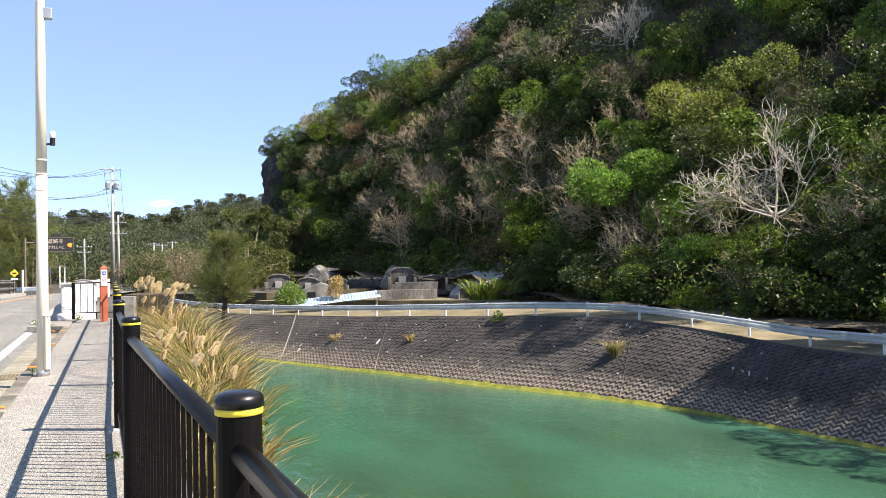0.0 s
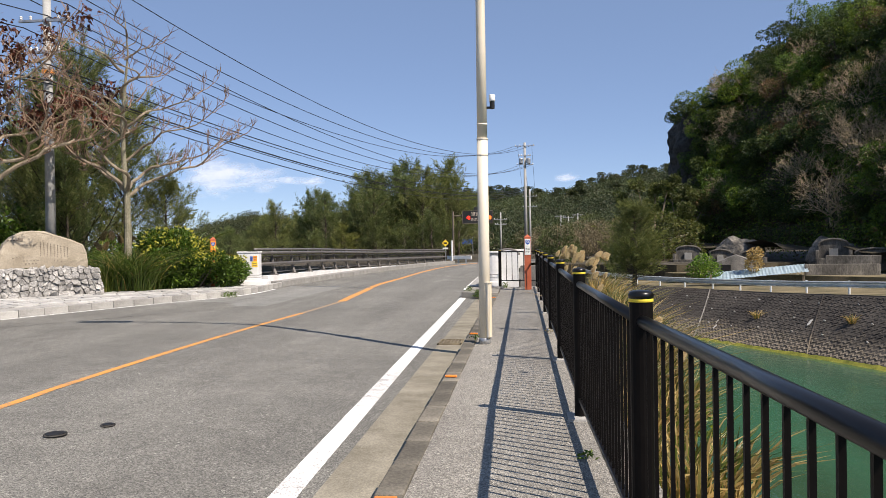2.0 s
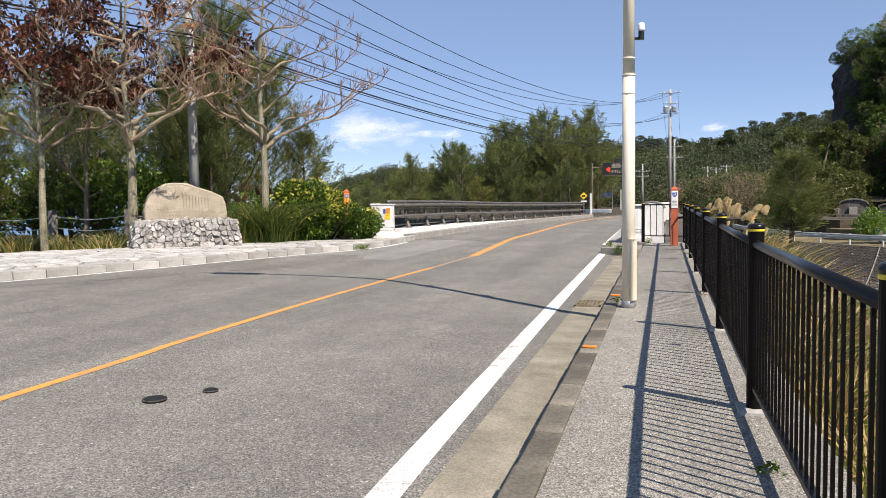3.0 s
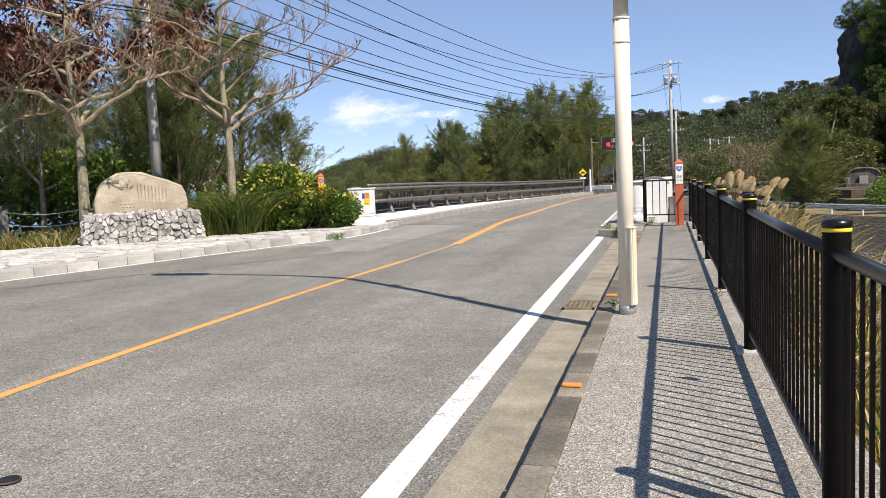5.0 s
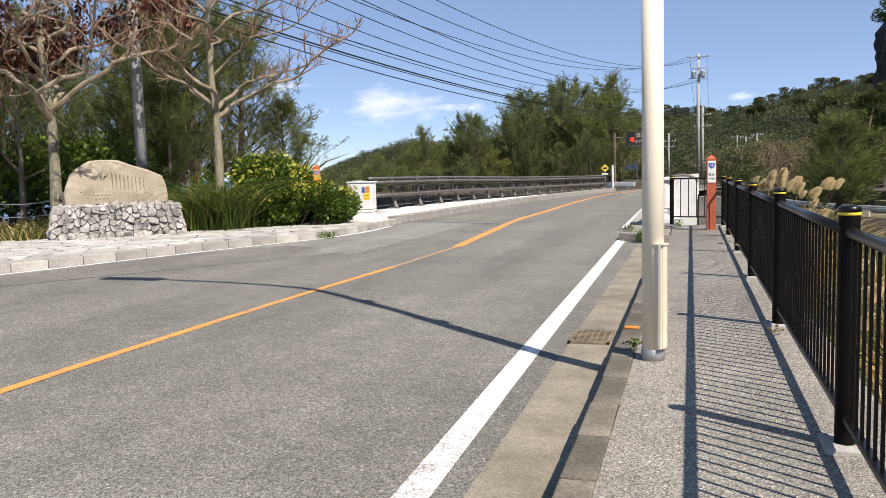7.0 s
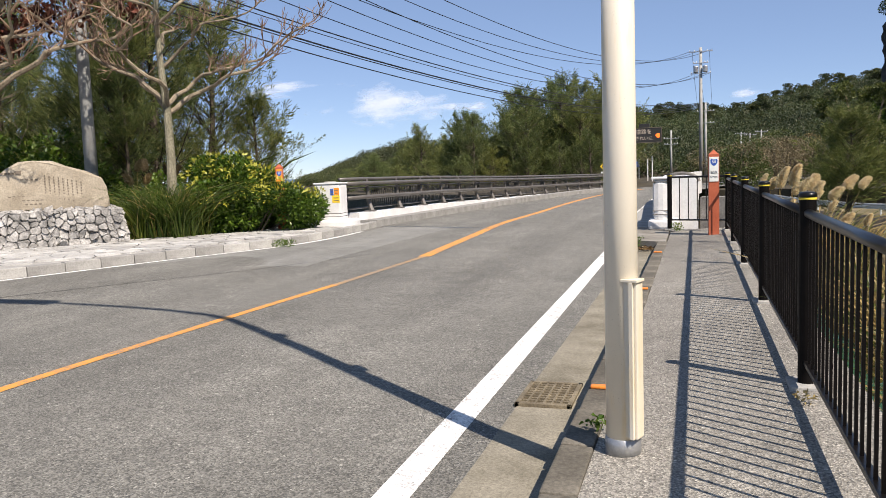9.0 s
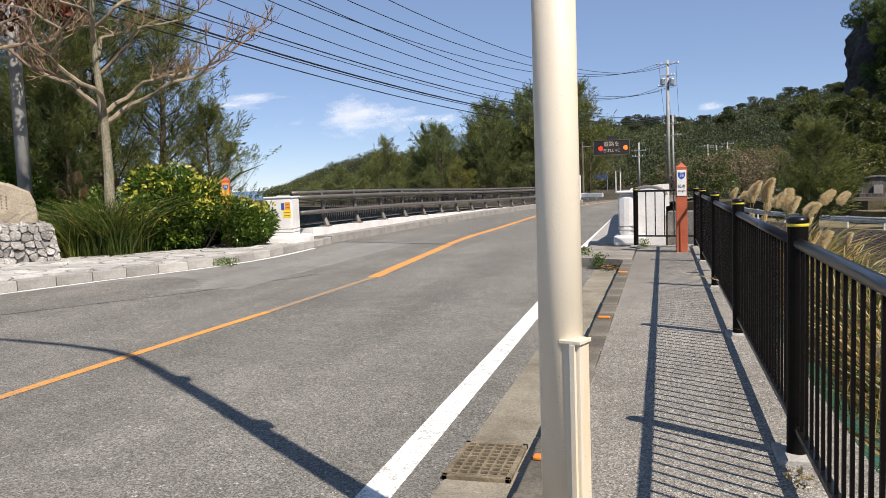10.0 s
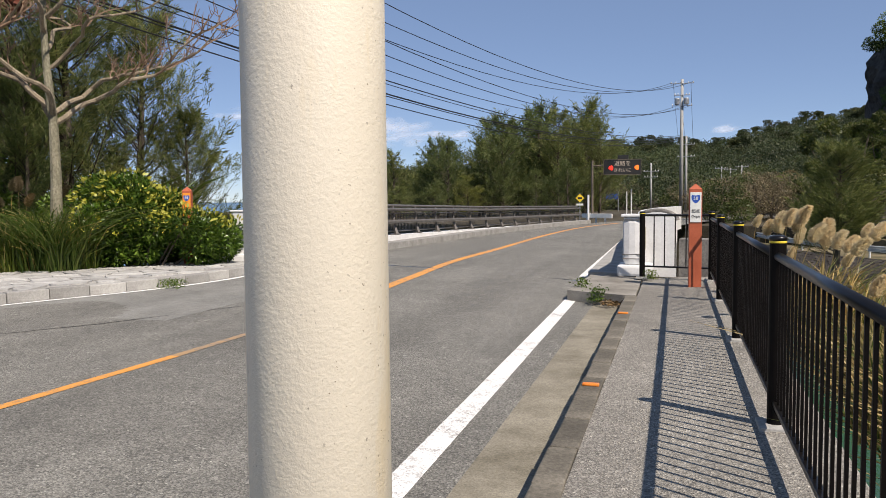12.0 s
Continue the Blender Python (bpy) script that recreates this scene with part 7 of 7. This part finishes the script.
# scrub and trees by the canal, beyond the railing end
fir = casuarina("canal_casuarina", 4.9, 2.0, 16000, 8, "dense young casuarina on the far bank", "", (0.1, 0), 0.5, 0.3)
fir.matrix_world = pose(6.0, 50.0, -1.5)
def clumped_tree(name, crowns, n, mat, seed, label):
    """A tree with bare forking limbs, each ending in a dense rounded clump of leaves."""
    rng = np.random.default_rng(seed)
    t = thing(name, (0, 0, 0), label, "tree", "spreading trees")
    bm = bmesh.new()
    tube(bm, [(0, 0, -0.6), (0.1, 0.05, 1.2), (0, 0, 2.2)], [0.26, 0.2, 0.17], 8)
    blobs = []
    for x, y, z, r in crowns:
        tube(bm, [(0, 0, 1.6), (x * 0.45, y * 0.45, 1.6 + (z - 1.6) * 0.35), (x * 0.9, y * 0.9, z - 0.3 * r)], [0.13, 0.09, 0.04], 6)
        for k in range(6):
            d = rng.normal(size=3)
            d /= np.linalg.norm(d)
            q = np.array((x, y, z)) + d * r * 0.45
            blobs.append((*q, r * rng.uniform(0.3, 0.48)))
    part("trunk", bm, "bark", t)
    c, v = crown_points(rng, n, blobs, 0.62)
    leaves("crown", c, v + rng.normal(size=c.shape) * 0.5 + [0, 0, 0.2], 0.21, 0.11, mat, t, 0.1, seed)
    return t


CROWNS = [(-2.9, 0.2, 5.6, 1.0), (-1.6, -0.6, 6.6, 1.05), (0.2, 0.2, 6.3, 0.95), (1.3, -0.5, 6.9, 1.15), (3.0, 0.3, 5.9, 1.3), (2.6, -0.8, 4.2, 1.25), (3.4, -0.2, 2.6, 1.1), (1.2, -1.0, 3.2, 1.0), (-2.2, -0.8, 3.8, 1.0), (-0.4, -0.9, 4.6, 0.9), (-3.4, 0.0, 2.4, 0.9)]
big = clumped_tree("spreading_tree", CROWNS, 12000, "olive", 81, "spreading tree with rounded clumps of olive leaves near the cliff")
big.matrix_world = pose(11.3, 75, -0.4)
ob = copy_thing(big, pose(14.6, 80, -0.4, 0, 0, 150))
ob.scale = (0.85, 0.85, 0.9)
scrub = broadleaf("scrub_tree", 3.2, 2.3, 4200, "olive", 82, "scrubby olive green tree beyond the canal", leaf=0.17, group="scrub trees", low=0.1)
scrub.matrix_world = pose(2.5, 70, -0.5)
dry = broadleaf("scrub_tree", 3.0, 2.4, 3200, "dry_brush", 83, "dry brown scrub tree beyond the canal", leaf=0.14, group="scrub trees", low=0.1)
dry.matrix_world = pose(6.0, 72, -0.5)
rng = np.random.default_rng(44)
for k in range(64):
    y = rng.uniform(66, 150)
    x = rng.uniform(1.5, 13 + (y - 66) * 0.25) if k % 3 else rng.uniform(-30, -7)
    if x < 0 and y < 100:
        y += 45
    ob = copy_thing(dry if k % 5 < 2 else scrub, pose(x, y, -0.5, 0, 0, rng.uniform(0, 360)))
    s = rng.uniform(0.7, 1.25) * (1 + max(0, y - 80) * 0.008)
    ob.scale = (s * 1.2, s * 1.2, s)

# ---- tombs and terraces under the hill ----
M["tomb_stone"] = surface("tomb_stone", (0.05, 0.047, 0.043), (0.26, 0.24, 0.21), 1.6, 0.95, 14, 0.55, 0.5, 0.02, stretch=(1, 1, 0.35))
def tomb(at, w, d, h, turn, label, mat="tomb_stone"):
    """An old concrete tomb: walled forecourt, front wall with a small door, rounded back."""
    t = thing("tomb", at, label, "tomb", "tombs under the hill", turn)
    bm = bmesh.new()
    n = 10
    prof = [(-w / 2, 0)] + [(w / 2 * -math.cos(math.pi * k / n), h * 0.62 + h * 0.2 * math.sin(math.pi * k / n)) for k in range(n + 1)] + [(w / 2, 0)]
    a = [bm.verts.new((x, 0, z)) for x, z in prof]
    b = [bm.verts.new((x * 0.9, d, z * 0.8)) for x, z in prof]
    bm.faces.new(a), bm.faces.new(b[::-1])
    for k in range(len(prof) - 1):
        bm.faces.new((a[k], b[k], b[k + 1], a[k + 1]))
    bmesh.ops.recalc_face_normals(bm, faces=bm.faces[:])
    part("vault", bm, mat, t)
    bm = bmesh.new()
    box(bm, (0, -0.08, h * 0.28), (w * 0.3, 0.1, h * 0.5), 0.02)
    part("door_slab", bm, "concrete", t)
    for s in (-1, 1):
        bm = bmesh.new()
        box(bm, (s * w * 0.55, -d * 0.3, h * 0.24), (0.2, d * 0.7, h * 0.5), 0.02)
        part("side_wall", bm, mat, t)
    bm = bmesh.new()
    box(bm, (0, -d * 0.62, h * 0.1), (w * 1.15, 0.2, h * 0.28), 0.02)
    part("front_wall", bm, mat, t)
    bm = bmesh.new()
    tube(bm, [(x * 1.04, -0.02, z * 1.03) for x, z in prof[1:-1]], 0.07, 6)
    part("rim", bm, mat, t)


for x, y, z, w, d, h, tr, mt in ((12.4, 66, -0.4, 2.2, 2.4, 2.0, -14, "old_concrete"), (14.6, 65, -0.5, 1.9, 2.0, 1.7, -16, "old_concrete"), (16.6, 63.5, -0.6, 2.0, 2.2, 1.7, -18, "old_concrete"),
                                 (21.6, 55, -0.5, 2.6, 2.2, 1.8, -22, "old_concrete"), (23.0, 53, -0.2, 2.4, 2.6, 2.0, -24, "old_concrete"), (19.9, 57, -0.3, 2.2, 2.0, 2.4, -20, "old_concrete"), (22.0, 49.0, -1.0, 2.2, 1.6, 1.5, -26, "old_concrete")):
    tomb((x, y, z - 0.15), w * 0.8, d, h * 0.85, tr, "old grey concrete tomb with rounded vault under the hill")
bm = bmesh.new()
prism(bm, [(9.5, 56.5), (16, 51), (21, 46), (25, 42), (27, 46), (22, 62), (17, 76), (8, 72)], -2.0, -0.85)
tagged(link_mesh("ground_terrace", bm, "earth_track"), "sandy terrace in front of the tombs", "terrace", kind="structure")
hut = thing("concrete_hut", (13.3, 56.0, -1.05), "small grey concrete hut with a pitched roof", "hut", turn=-15)
bm = bmesh.new()
lo = [bm.verts.new((x, -1.3, z)) for x, z in ((-1.15, 0), (1.15, 0), (1.15, 1.0), (0.1, 1.4), (-1.15, 0.9))]
hi = [bm.verts.new((x, 1.3, z)) for x, z in ((-1.15, 0), (1.15, 0), (1.15, 1.0), (0.1, 1.4), (-1.15, 0.9))]
bm.faces.new(lo), bm.faces.new(hi[::-1])
for k in range(5):
    bm.faces.new((lo[k], lo[(k + 1) % 5], hi[(k + 1) % 5], hi[k]))
bmesh.ops.recalc_face_normals(bm, faces=bm.faces[:])
part("shell", bm, "old_concrete", hut)
# the wall stays closed; a black panel stands for the shade inside the door
bm = bmesh.new()
box(bm, (-0.5, -1.31, 0.4), (0.6, 0.06, 0.75), 0.01)
part("doorway", bm, "cable", hut, "black panel standing for the unlit open doorway")
shed = thing("sheet_roof", (13.5, 52.0, -1.45), "pale blue corrugated sheet roof on low posts", "roof", turn=-12)
shed.scale = (1.35, 1.0, 1.0)
bm = bmesh.new()
vs2 = [[bm.verts.new((-2.1 + 4.2 * i / 56, y, (0.45 + 0.55 * i / 56) + z + 0.014 * math.cos(i * math.pi))) for y, z in ((-0.9, -0.15), (0.9, 0.25))] for i in range(57)]
for a, b in zip(vs2, vs2[1:]):
    bm.faces.new((a[0], b[0], b[1], a[1]))
bmesh.ops.solidify(bm, geom=bm.faces[:], thickness=0.02)
M["sheet"] = surface("pale_blue_sheet", (0.45, 0.58, 0.66), (0.62, 0.74, 0.8), 2, 0.5, 30, 0.12, 0.1)
part("sheets", bm, "sheet", shed)
for x, y in ((-1.9, -0.7), (1.9, -0.7), (-1.9, 0.7), (1.9, 0.7)):
    bm = bmesh.new()
    box(bm, (x, y, 0.3), (0.1, 0.1, 0.7))
    part("post", bm, "bark", shed)
for x, y, z, sx, sy, sz, tr in ((18.1, 51.0, -0.72, 4.0, 0.3, 1.05, -12), (11.6, 61.5, -0.6, 4.0, 0.3, 0.6, -14), (19.6, 53.2, -0.1, 3.0, 0.3, 0.7, -20)):
    t = thing("terrace_wall", (x, y, z - sz / 2), "weathered concrete terrace wall among the tombs", "wall", "terrace walls", tr)
    bm = bmesh.new()
    box(bm, (0, 0, sz / 2), (sx, sy, sz), 0.03)
    part("wall", bm, "tomb_stone", t)
slabm = thing("rock_slab", (23.2, 51.0, 0.05), "pale sloping rock slab beside the tombs", "rock")
bm = bmesh.new()
bmesh.ops.create_icosphere(bm, subdivisions=3, radius=1.0, matrix=pose(0, 0, 0, 0, -28, 0) @ Matrix.Diagonal((1.9, 2.6, 0.55, 1)))
for v in bm.verts:
    v.co += v.normal * noise.noise(v.co * 0.8) * 0.4
part("slab", bm, "kerb_pale", slabm)
for x, y, z, sx, sy, sz in ((25.0, 56.0, 0.2, 2.3, 2.0, 1.3), (26.2, 51.0, 0.2, 2.0, 2.0, 1.2), (21.0, 60.0, 0.0, 1.8, 1.6, 1.2), (17.0, 69.0, 0.0, 2.0, 1.6, 1.4)):
    rk = thing("rock_outcrop", (x, y, z), "dark weathered limestone outcrop at the foot of the hill", "rock", "rock outcrops")
    bm = bmesh.new()
    bmesh.ops.create_icosphere(bm, subdivisions=4, radius=1.0, matrix=Matrix.Diagonal((sx, sy, sz, 1)))
    for v in bm.verts:
        v.co += v.normal * (noise.noise(v.co * 0.9 + Vector((x, y, 0))) * 0.5 + noise.noise(v.co * 2.6) * 0.16)
    part("rock", bm, "tomb_stone", rk)
cl = thing("rock_cliff", (16.8, 92.5, 0), "dark overhanging rock cliff at the hill's end", "cliff")
bm = bmesh.new()
bmesh.ops.create_icosphere(bm, subdivisions=5, radius=1.0, matrix=Matrix.Identity(4))
for v in bm.verts:
    c = v.co.copy()
    c = Vector([math.copysign(abs(q) ** 0.6, q) for q in c])
    v.co = Vector((2.4 + c.x * 2.8 - 0.5 * c.z, -0.5 + c.y * 4.0, 7.2 + c.z * 8.0))
bm.normal_update()
for v in bm.verts:
    v.co += v.normal * (noise.noise(v.co * 0.35) * 1.3 + noise.noise(v.co * 1.2) * 0.35)
part("rock", bm, "rock", cl)
for k, (x, y, z, sc) in enumerate(((17.6, 90.0, 13.2, 0.8), (19.4, 91.0, 14.2, 1.0), (21.2, 90.5, 14.5, 0.95), (17.0, 93.5, 13.4, 0.7), (18.4, 87.8, 11.5, 0.8), (20.4, 87.0, 12.0, 1.0), (22.8, 88.5, 15.0, 1.0), (17.4, 88.6, 8.5, 0.6), (24.5, 86.0, 15.5, 1.0))):
    ob = copy_thing(kinds[k % 3], pose(x, y, z, 0, -8, 70 * k))
    ob.scale = (sc, sc, sc)
    tagged(ob, "dark leafy tree on top of the cliff", group="trees on the cliff")
bush("round_bush", [(0, 0, 0.7, 0.8), (0.5, 0.1, 0.6, 0.6), (-0.5, 0, 0.6, 0.6), (0, 0, 1.1, 0.6)], 1500, "bright", 91, "round bright green bush by the guard rail", 0.16, at=(10.6, 52.5, -1.1))
bush("dry_bush", [(0, 0, 0.9, 0.5), (0.1, 0, 1.5, 0.45)], 700, "straw", 92, "dry straw-coloured bush by the hut", 0.16, at=(13.4, 52.0, -1.05))
for x, y, z, n in ((22.0, 46.5, -1.05, 150), (23.1, 46.2, -1.0, 120), (21.3, 46.9, -1.1, 90)):
    tuft("yellow_palm_bush", (x, y, z), n, 1.9, 0.45, (("lime", 0.75), ("bright", 0.25)), int(x * 10), "spiky yellow-green palm bush below the slope", 0.55, "shrub", "palm bushes", 0.045)

# plants on the bank face and standing out on the hill
p = bank_at(0.325, 0.6)
tuft("bank_tuft", tuple(p - Vector((0.1, 0.1, 0.15))), 380, 0.8, 0.16, (("straw", 0.95), ("grass", 0.05)), 55, "dry straw grass tuft growing from the bank", 0.45)
p = bank_at(0.47, 0.93)
bush("bank_bush", [(0, 0, 0.05, 0.28), (0.05, 0, 0.25, 0.22)], 260, "green", 56, "small green bush on top of the bank", 0.11, at=tuple(p))
for u, v, k in ((0.645, 0.55, 1), (0.55, 0.6, 2)):
    tuft("bank_tuft", tuple(bank_at(u, v)), 70, 0.5, 0.15, (("straw", 0.7), ("grass", 0.3)), 57 + k, "small dry tuft growing from the bank", 0.7)


def on_hill(x, y, lift=0.0):
    """The height of the hillside at a place, by trying out the surface."""
    best = min(((hill_point(s / 120, d * 0.5) - Vector((x, y, 0))).xy.length, hill_point(s / 120, d * 0.5).z) for s in range(121) for d in range(80))
    return best[1] + lift


def feature_tree(x, y, z, h, spread, n, mat, seed, label, leaf=0.26):
    t = broadleaf("hillside_tree", h, spread, n, mat, seed, label, leaf=leaf, trunk=0.14, low=0.2)
    t.matrix_world = pose(x, y, z)
feature_tree(28.0, 39.2, 1.5, 6.2, 3.5, 13000, "bright", 101, "bright green leafy tree standing out on the slope", 0.2)
feature_tree(33.4, 39.4, 6.9, 5.2, 3.6, 12000, "lime", 102, "yellow-green tree catching the sun on the slope", 0.19)
feature_tree(30.6, 36.0, 4.2, 4.4, 2.8, 8000, "olive", 103, "olive green sunlit tree on the slope", 0.19)
feature_tree(35.4, 37.2, 9.2, 4.2, 2.8, 7000, "lime", 104, "sunlit yellow-green tree high on the slope", 0.19)
# added tree, sized and placed so its crown shadows a patch of bank
feature_tree(30.3, 22.4, 6.0, 13.5, 3.0, 12000, "green", 105, "tall dark green tree added on the shaded slope to shadow the bank", 0.2)
feature_tree(31.4, 42.2, 5.8, 4.4, 2.6, 7000, "green", 106, "dark blue-green leafy tree above the bright one", 0.22)
feature_tree(26.8, 49.0, 2.0, 4.0, 2.6, 6000, "green", 107, "leafy green tree low on the slope", 0.19)
feature_tree(25.9, 44.0, -1.0, 3.6, 2.2, 6000, "deep", 108, "dark hanging thicket at the foot of the slope", 0.19)
# three trees added out of view, only to throw shade on the right bank
for x, y, h, w, seed in ((25.2, 14.4, 11.5, 3.3, 109), (25.9, 9.2, 11.5, 3.4, 110), (24.9, 17.4, 8.8, 2.3, 111)):
    feature_tree(x, y, -1.4, h, w, 9000, "deep", seed, "tall dark unseen tree added at the hill foot to shade the bank", 0.2)
DEAD = [(29.2, 29.8, 2.6, 6.6, "white dead tree with bare spreading branches on the slope"), (35.8, 50.2, 17.3, 4.6, "white dead tree high on the slope"), (27.8, 49.3, 5.0, 4.4, "bare pinkish brown tree on the slope"),
        (26.8, 53.4, 4.8, 4.4, "bare brown tree on the slope"), (28.6, 45.8, 5.2, 4.2, "bare pinkish brown tree on the slope"), (23.0, 68.2, 5.6, 4.8, "bare brown tree near the cliff"), (22.4, 64.0, 2.6, 4.2, "bare brown tree near the cliff"),
        (24.0, 82.0, 14.6, 4.6, "bare tree on the skyline"), (32.4, 78.6, 20.2, 4.4, "bare tree on the skyline"), (26.6, 72.0, 12.0, 4.8, "bare brown tree below the skyline"), (37.2, 35.2, 10.4, 4.2, "bare grey tree high on the slope"),
        (29.2, 26.0, 1.4, 4.6, "bare grey tree low on the slope"), (26.6, 29.6, 0.0, 2.6, "small bare tree at the hill foot")]
for k, (x, y, z, h, lab) in enumerate(DEAD):
    bare_tree("dead_tree", (x, y, z), h, 200 + k, lab, 5 if "white" in lab else 4, (-0.05, -0.03), 0.1, 0.14, "deadwood" if "white" in lab else "twig", limbs=9, wild=0.52, up=0.1, thin=0.015 if "white" in lab else 0.0105)

# bare twiggy trees on the steep part of the hill
twiggy = [bare_tree("leafless_tree", (0, 0, 0), 4.6, 300 + k, "leafless tan twiggy tree on the steep hillside", 5, (0.0, 0.0), 0.05, 0.12, "twig", limbs=9, wild=0.5, up=0.12, thin=0.0085) for k in range(2)]
rng = np.random.default_rng(71)
for k in range(52):
    s, d = rng.uniform(0.47, 0.99), rng.uniform(1.0, 10.0)
    if k < 10:
        s, d = rng.uniform(0.25, 0.5), rng.uniform(3, 20)
    p = hill_point(s, d)
    ob = twiggy[k] if k < 2 else copy_thing(twiggy[k % 2], Matrix())
    ob.matrix_world = pose(p.x - 0.8, p.y - 0.3, p.z + 0.2, rng.uniform(-8, 8), rng.uniform(-25, -5), rng.uniform(0, 360))
    sc = rng.uniform(0.7, 1.15)
    ob.scale = (sc, sc, sc)
    tagged(ob, group="leafless hillside trees")

# ---- clouds low over the sea ----
def cloud_mat(name, scale, seed):
    m, nt, bs = node_mat(name)
    bs.inputs["Base Color"].default_value, bs.inputs["Roughness"].default_value = (0.9, 0.9, 0.92, 1), 1.0
    tc = nt.nodes.new("ShaderNodeTexCoord")
    mp = nt.nodes.new("ShaderNodeMapping")
    mp.inputs["Scale"].default_value, mp.inputs["Location"].default_value = scale, (seed, seed * 0.7, 0)
    n = nt.nodes.new("ShaderNodeTexNoise")
    n.inputs["Scale"].default_value, n.inputs["Detail"].default_value, n.inputs["Roughness"].default_value = 1.0, 7, 0.55
    nt.links.new(tc.outputs["Generated"], mp.inputs["Vector"])
    nt.links.new(mp.outputs["Vector"], n.inputs["Vector"])
    sub = nt.nodes.new("ShaderNodeVectorMath")
    sub.operation = "SUBTRACT"
    sub.inputs[1].default_value = (0.5, 0.5, 0.5)
    nt.links.new(tc.outputs["Generated"], sub.inputs[0])
    flat = nt.nodes.new("ShaderNodeVectorMath")
    flat.operation = "MULTIPLY"
    flat.inputs[1].default_value = (1, 0, 1)
    nt.links.new(sub.outputs[0], flat.inputs[0])
    ln = nt.nodes.new("ShaderNodeVectorMath")
    ln.operation = "LENGTH"
    nt.links.new(flat.outputs[0], ln.inputs[0])
    fade = nt.nodes.new("ShaderNodeMapRange")
    for nm, v in (("From Min", 0.1), ("From Max", 0.5), ("To Min", 0.16), ("To Max", -0.36)):
        fade.inputs[nm].default_value = v
    nt.links.new(ln.outputs["Value"], fade.inputs["Value"])
    add = nt.nodes.new("ShaderNodeMath")
    nt.links.new(n.outputs["Fac"], add.inputs[0])
    nt.links.new(fade.outputs[0], add.inputs[1])
    al = nt.nodes.new("ShaderNodeMapRange")
    for nm, v in (("From Min", 0.5), ("From Max", 0.78), ("To Min", 0.0), ("To Max", 0.6)):
        al.inputs[nm].default_value = v
    nt.links.new(add.outputs[0], al.inputs["Value"])
    nt.links.new(al.outputs[0], bs.inputs["Alpha"])
    return m


for cloud_k, (x, z, w, hgt, sc, seed) in enumerate(((-1000, 235, 1000, 260, (7, 1, 4.5), 2.3), (-1030, 265, 560, 150, (4, 1, 3), 6.6), (-760, 225, 420, 90, (4, 1, 2.2), 3.7), (150, 214, 200, 70, (2.5, 1, 2), 5.1), (-1500, 330, 900, 120, (5, 1, 3), 8.2))):
    deep = 2600 + 12 * cloud_k
    bm = bmesh.new()
    vs3 = [bm.verts.new(p) for p in ((x - w / 2, deep, z - hgt / 2), (x + w / 2, deep, z - hgt / 2), (x + w / 2, deep + 5, z + hgt / 2), (x - w / 2, deep + 5, z + hgt / 2))]
    bm.faces.new(vs3)
    ob = link_mesh("backdrop_cloud", bm, cloud_mat("cloud", sc, seed))
    ob.visible_shadow = False
    tagged(ob, "faint white cloud low in the blue sky", "cloud", kind="structure")
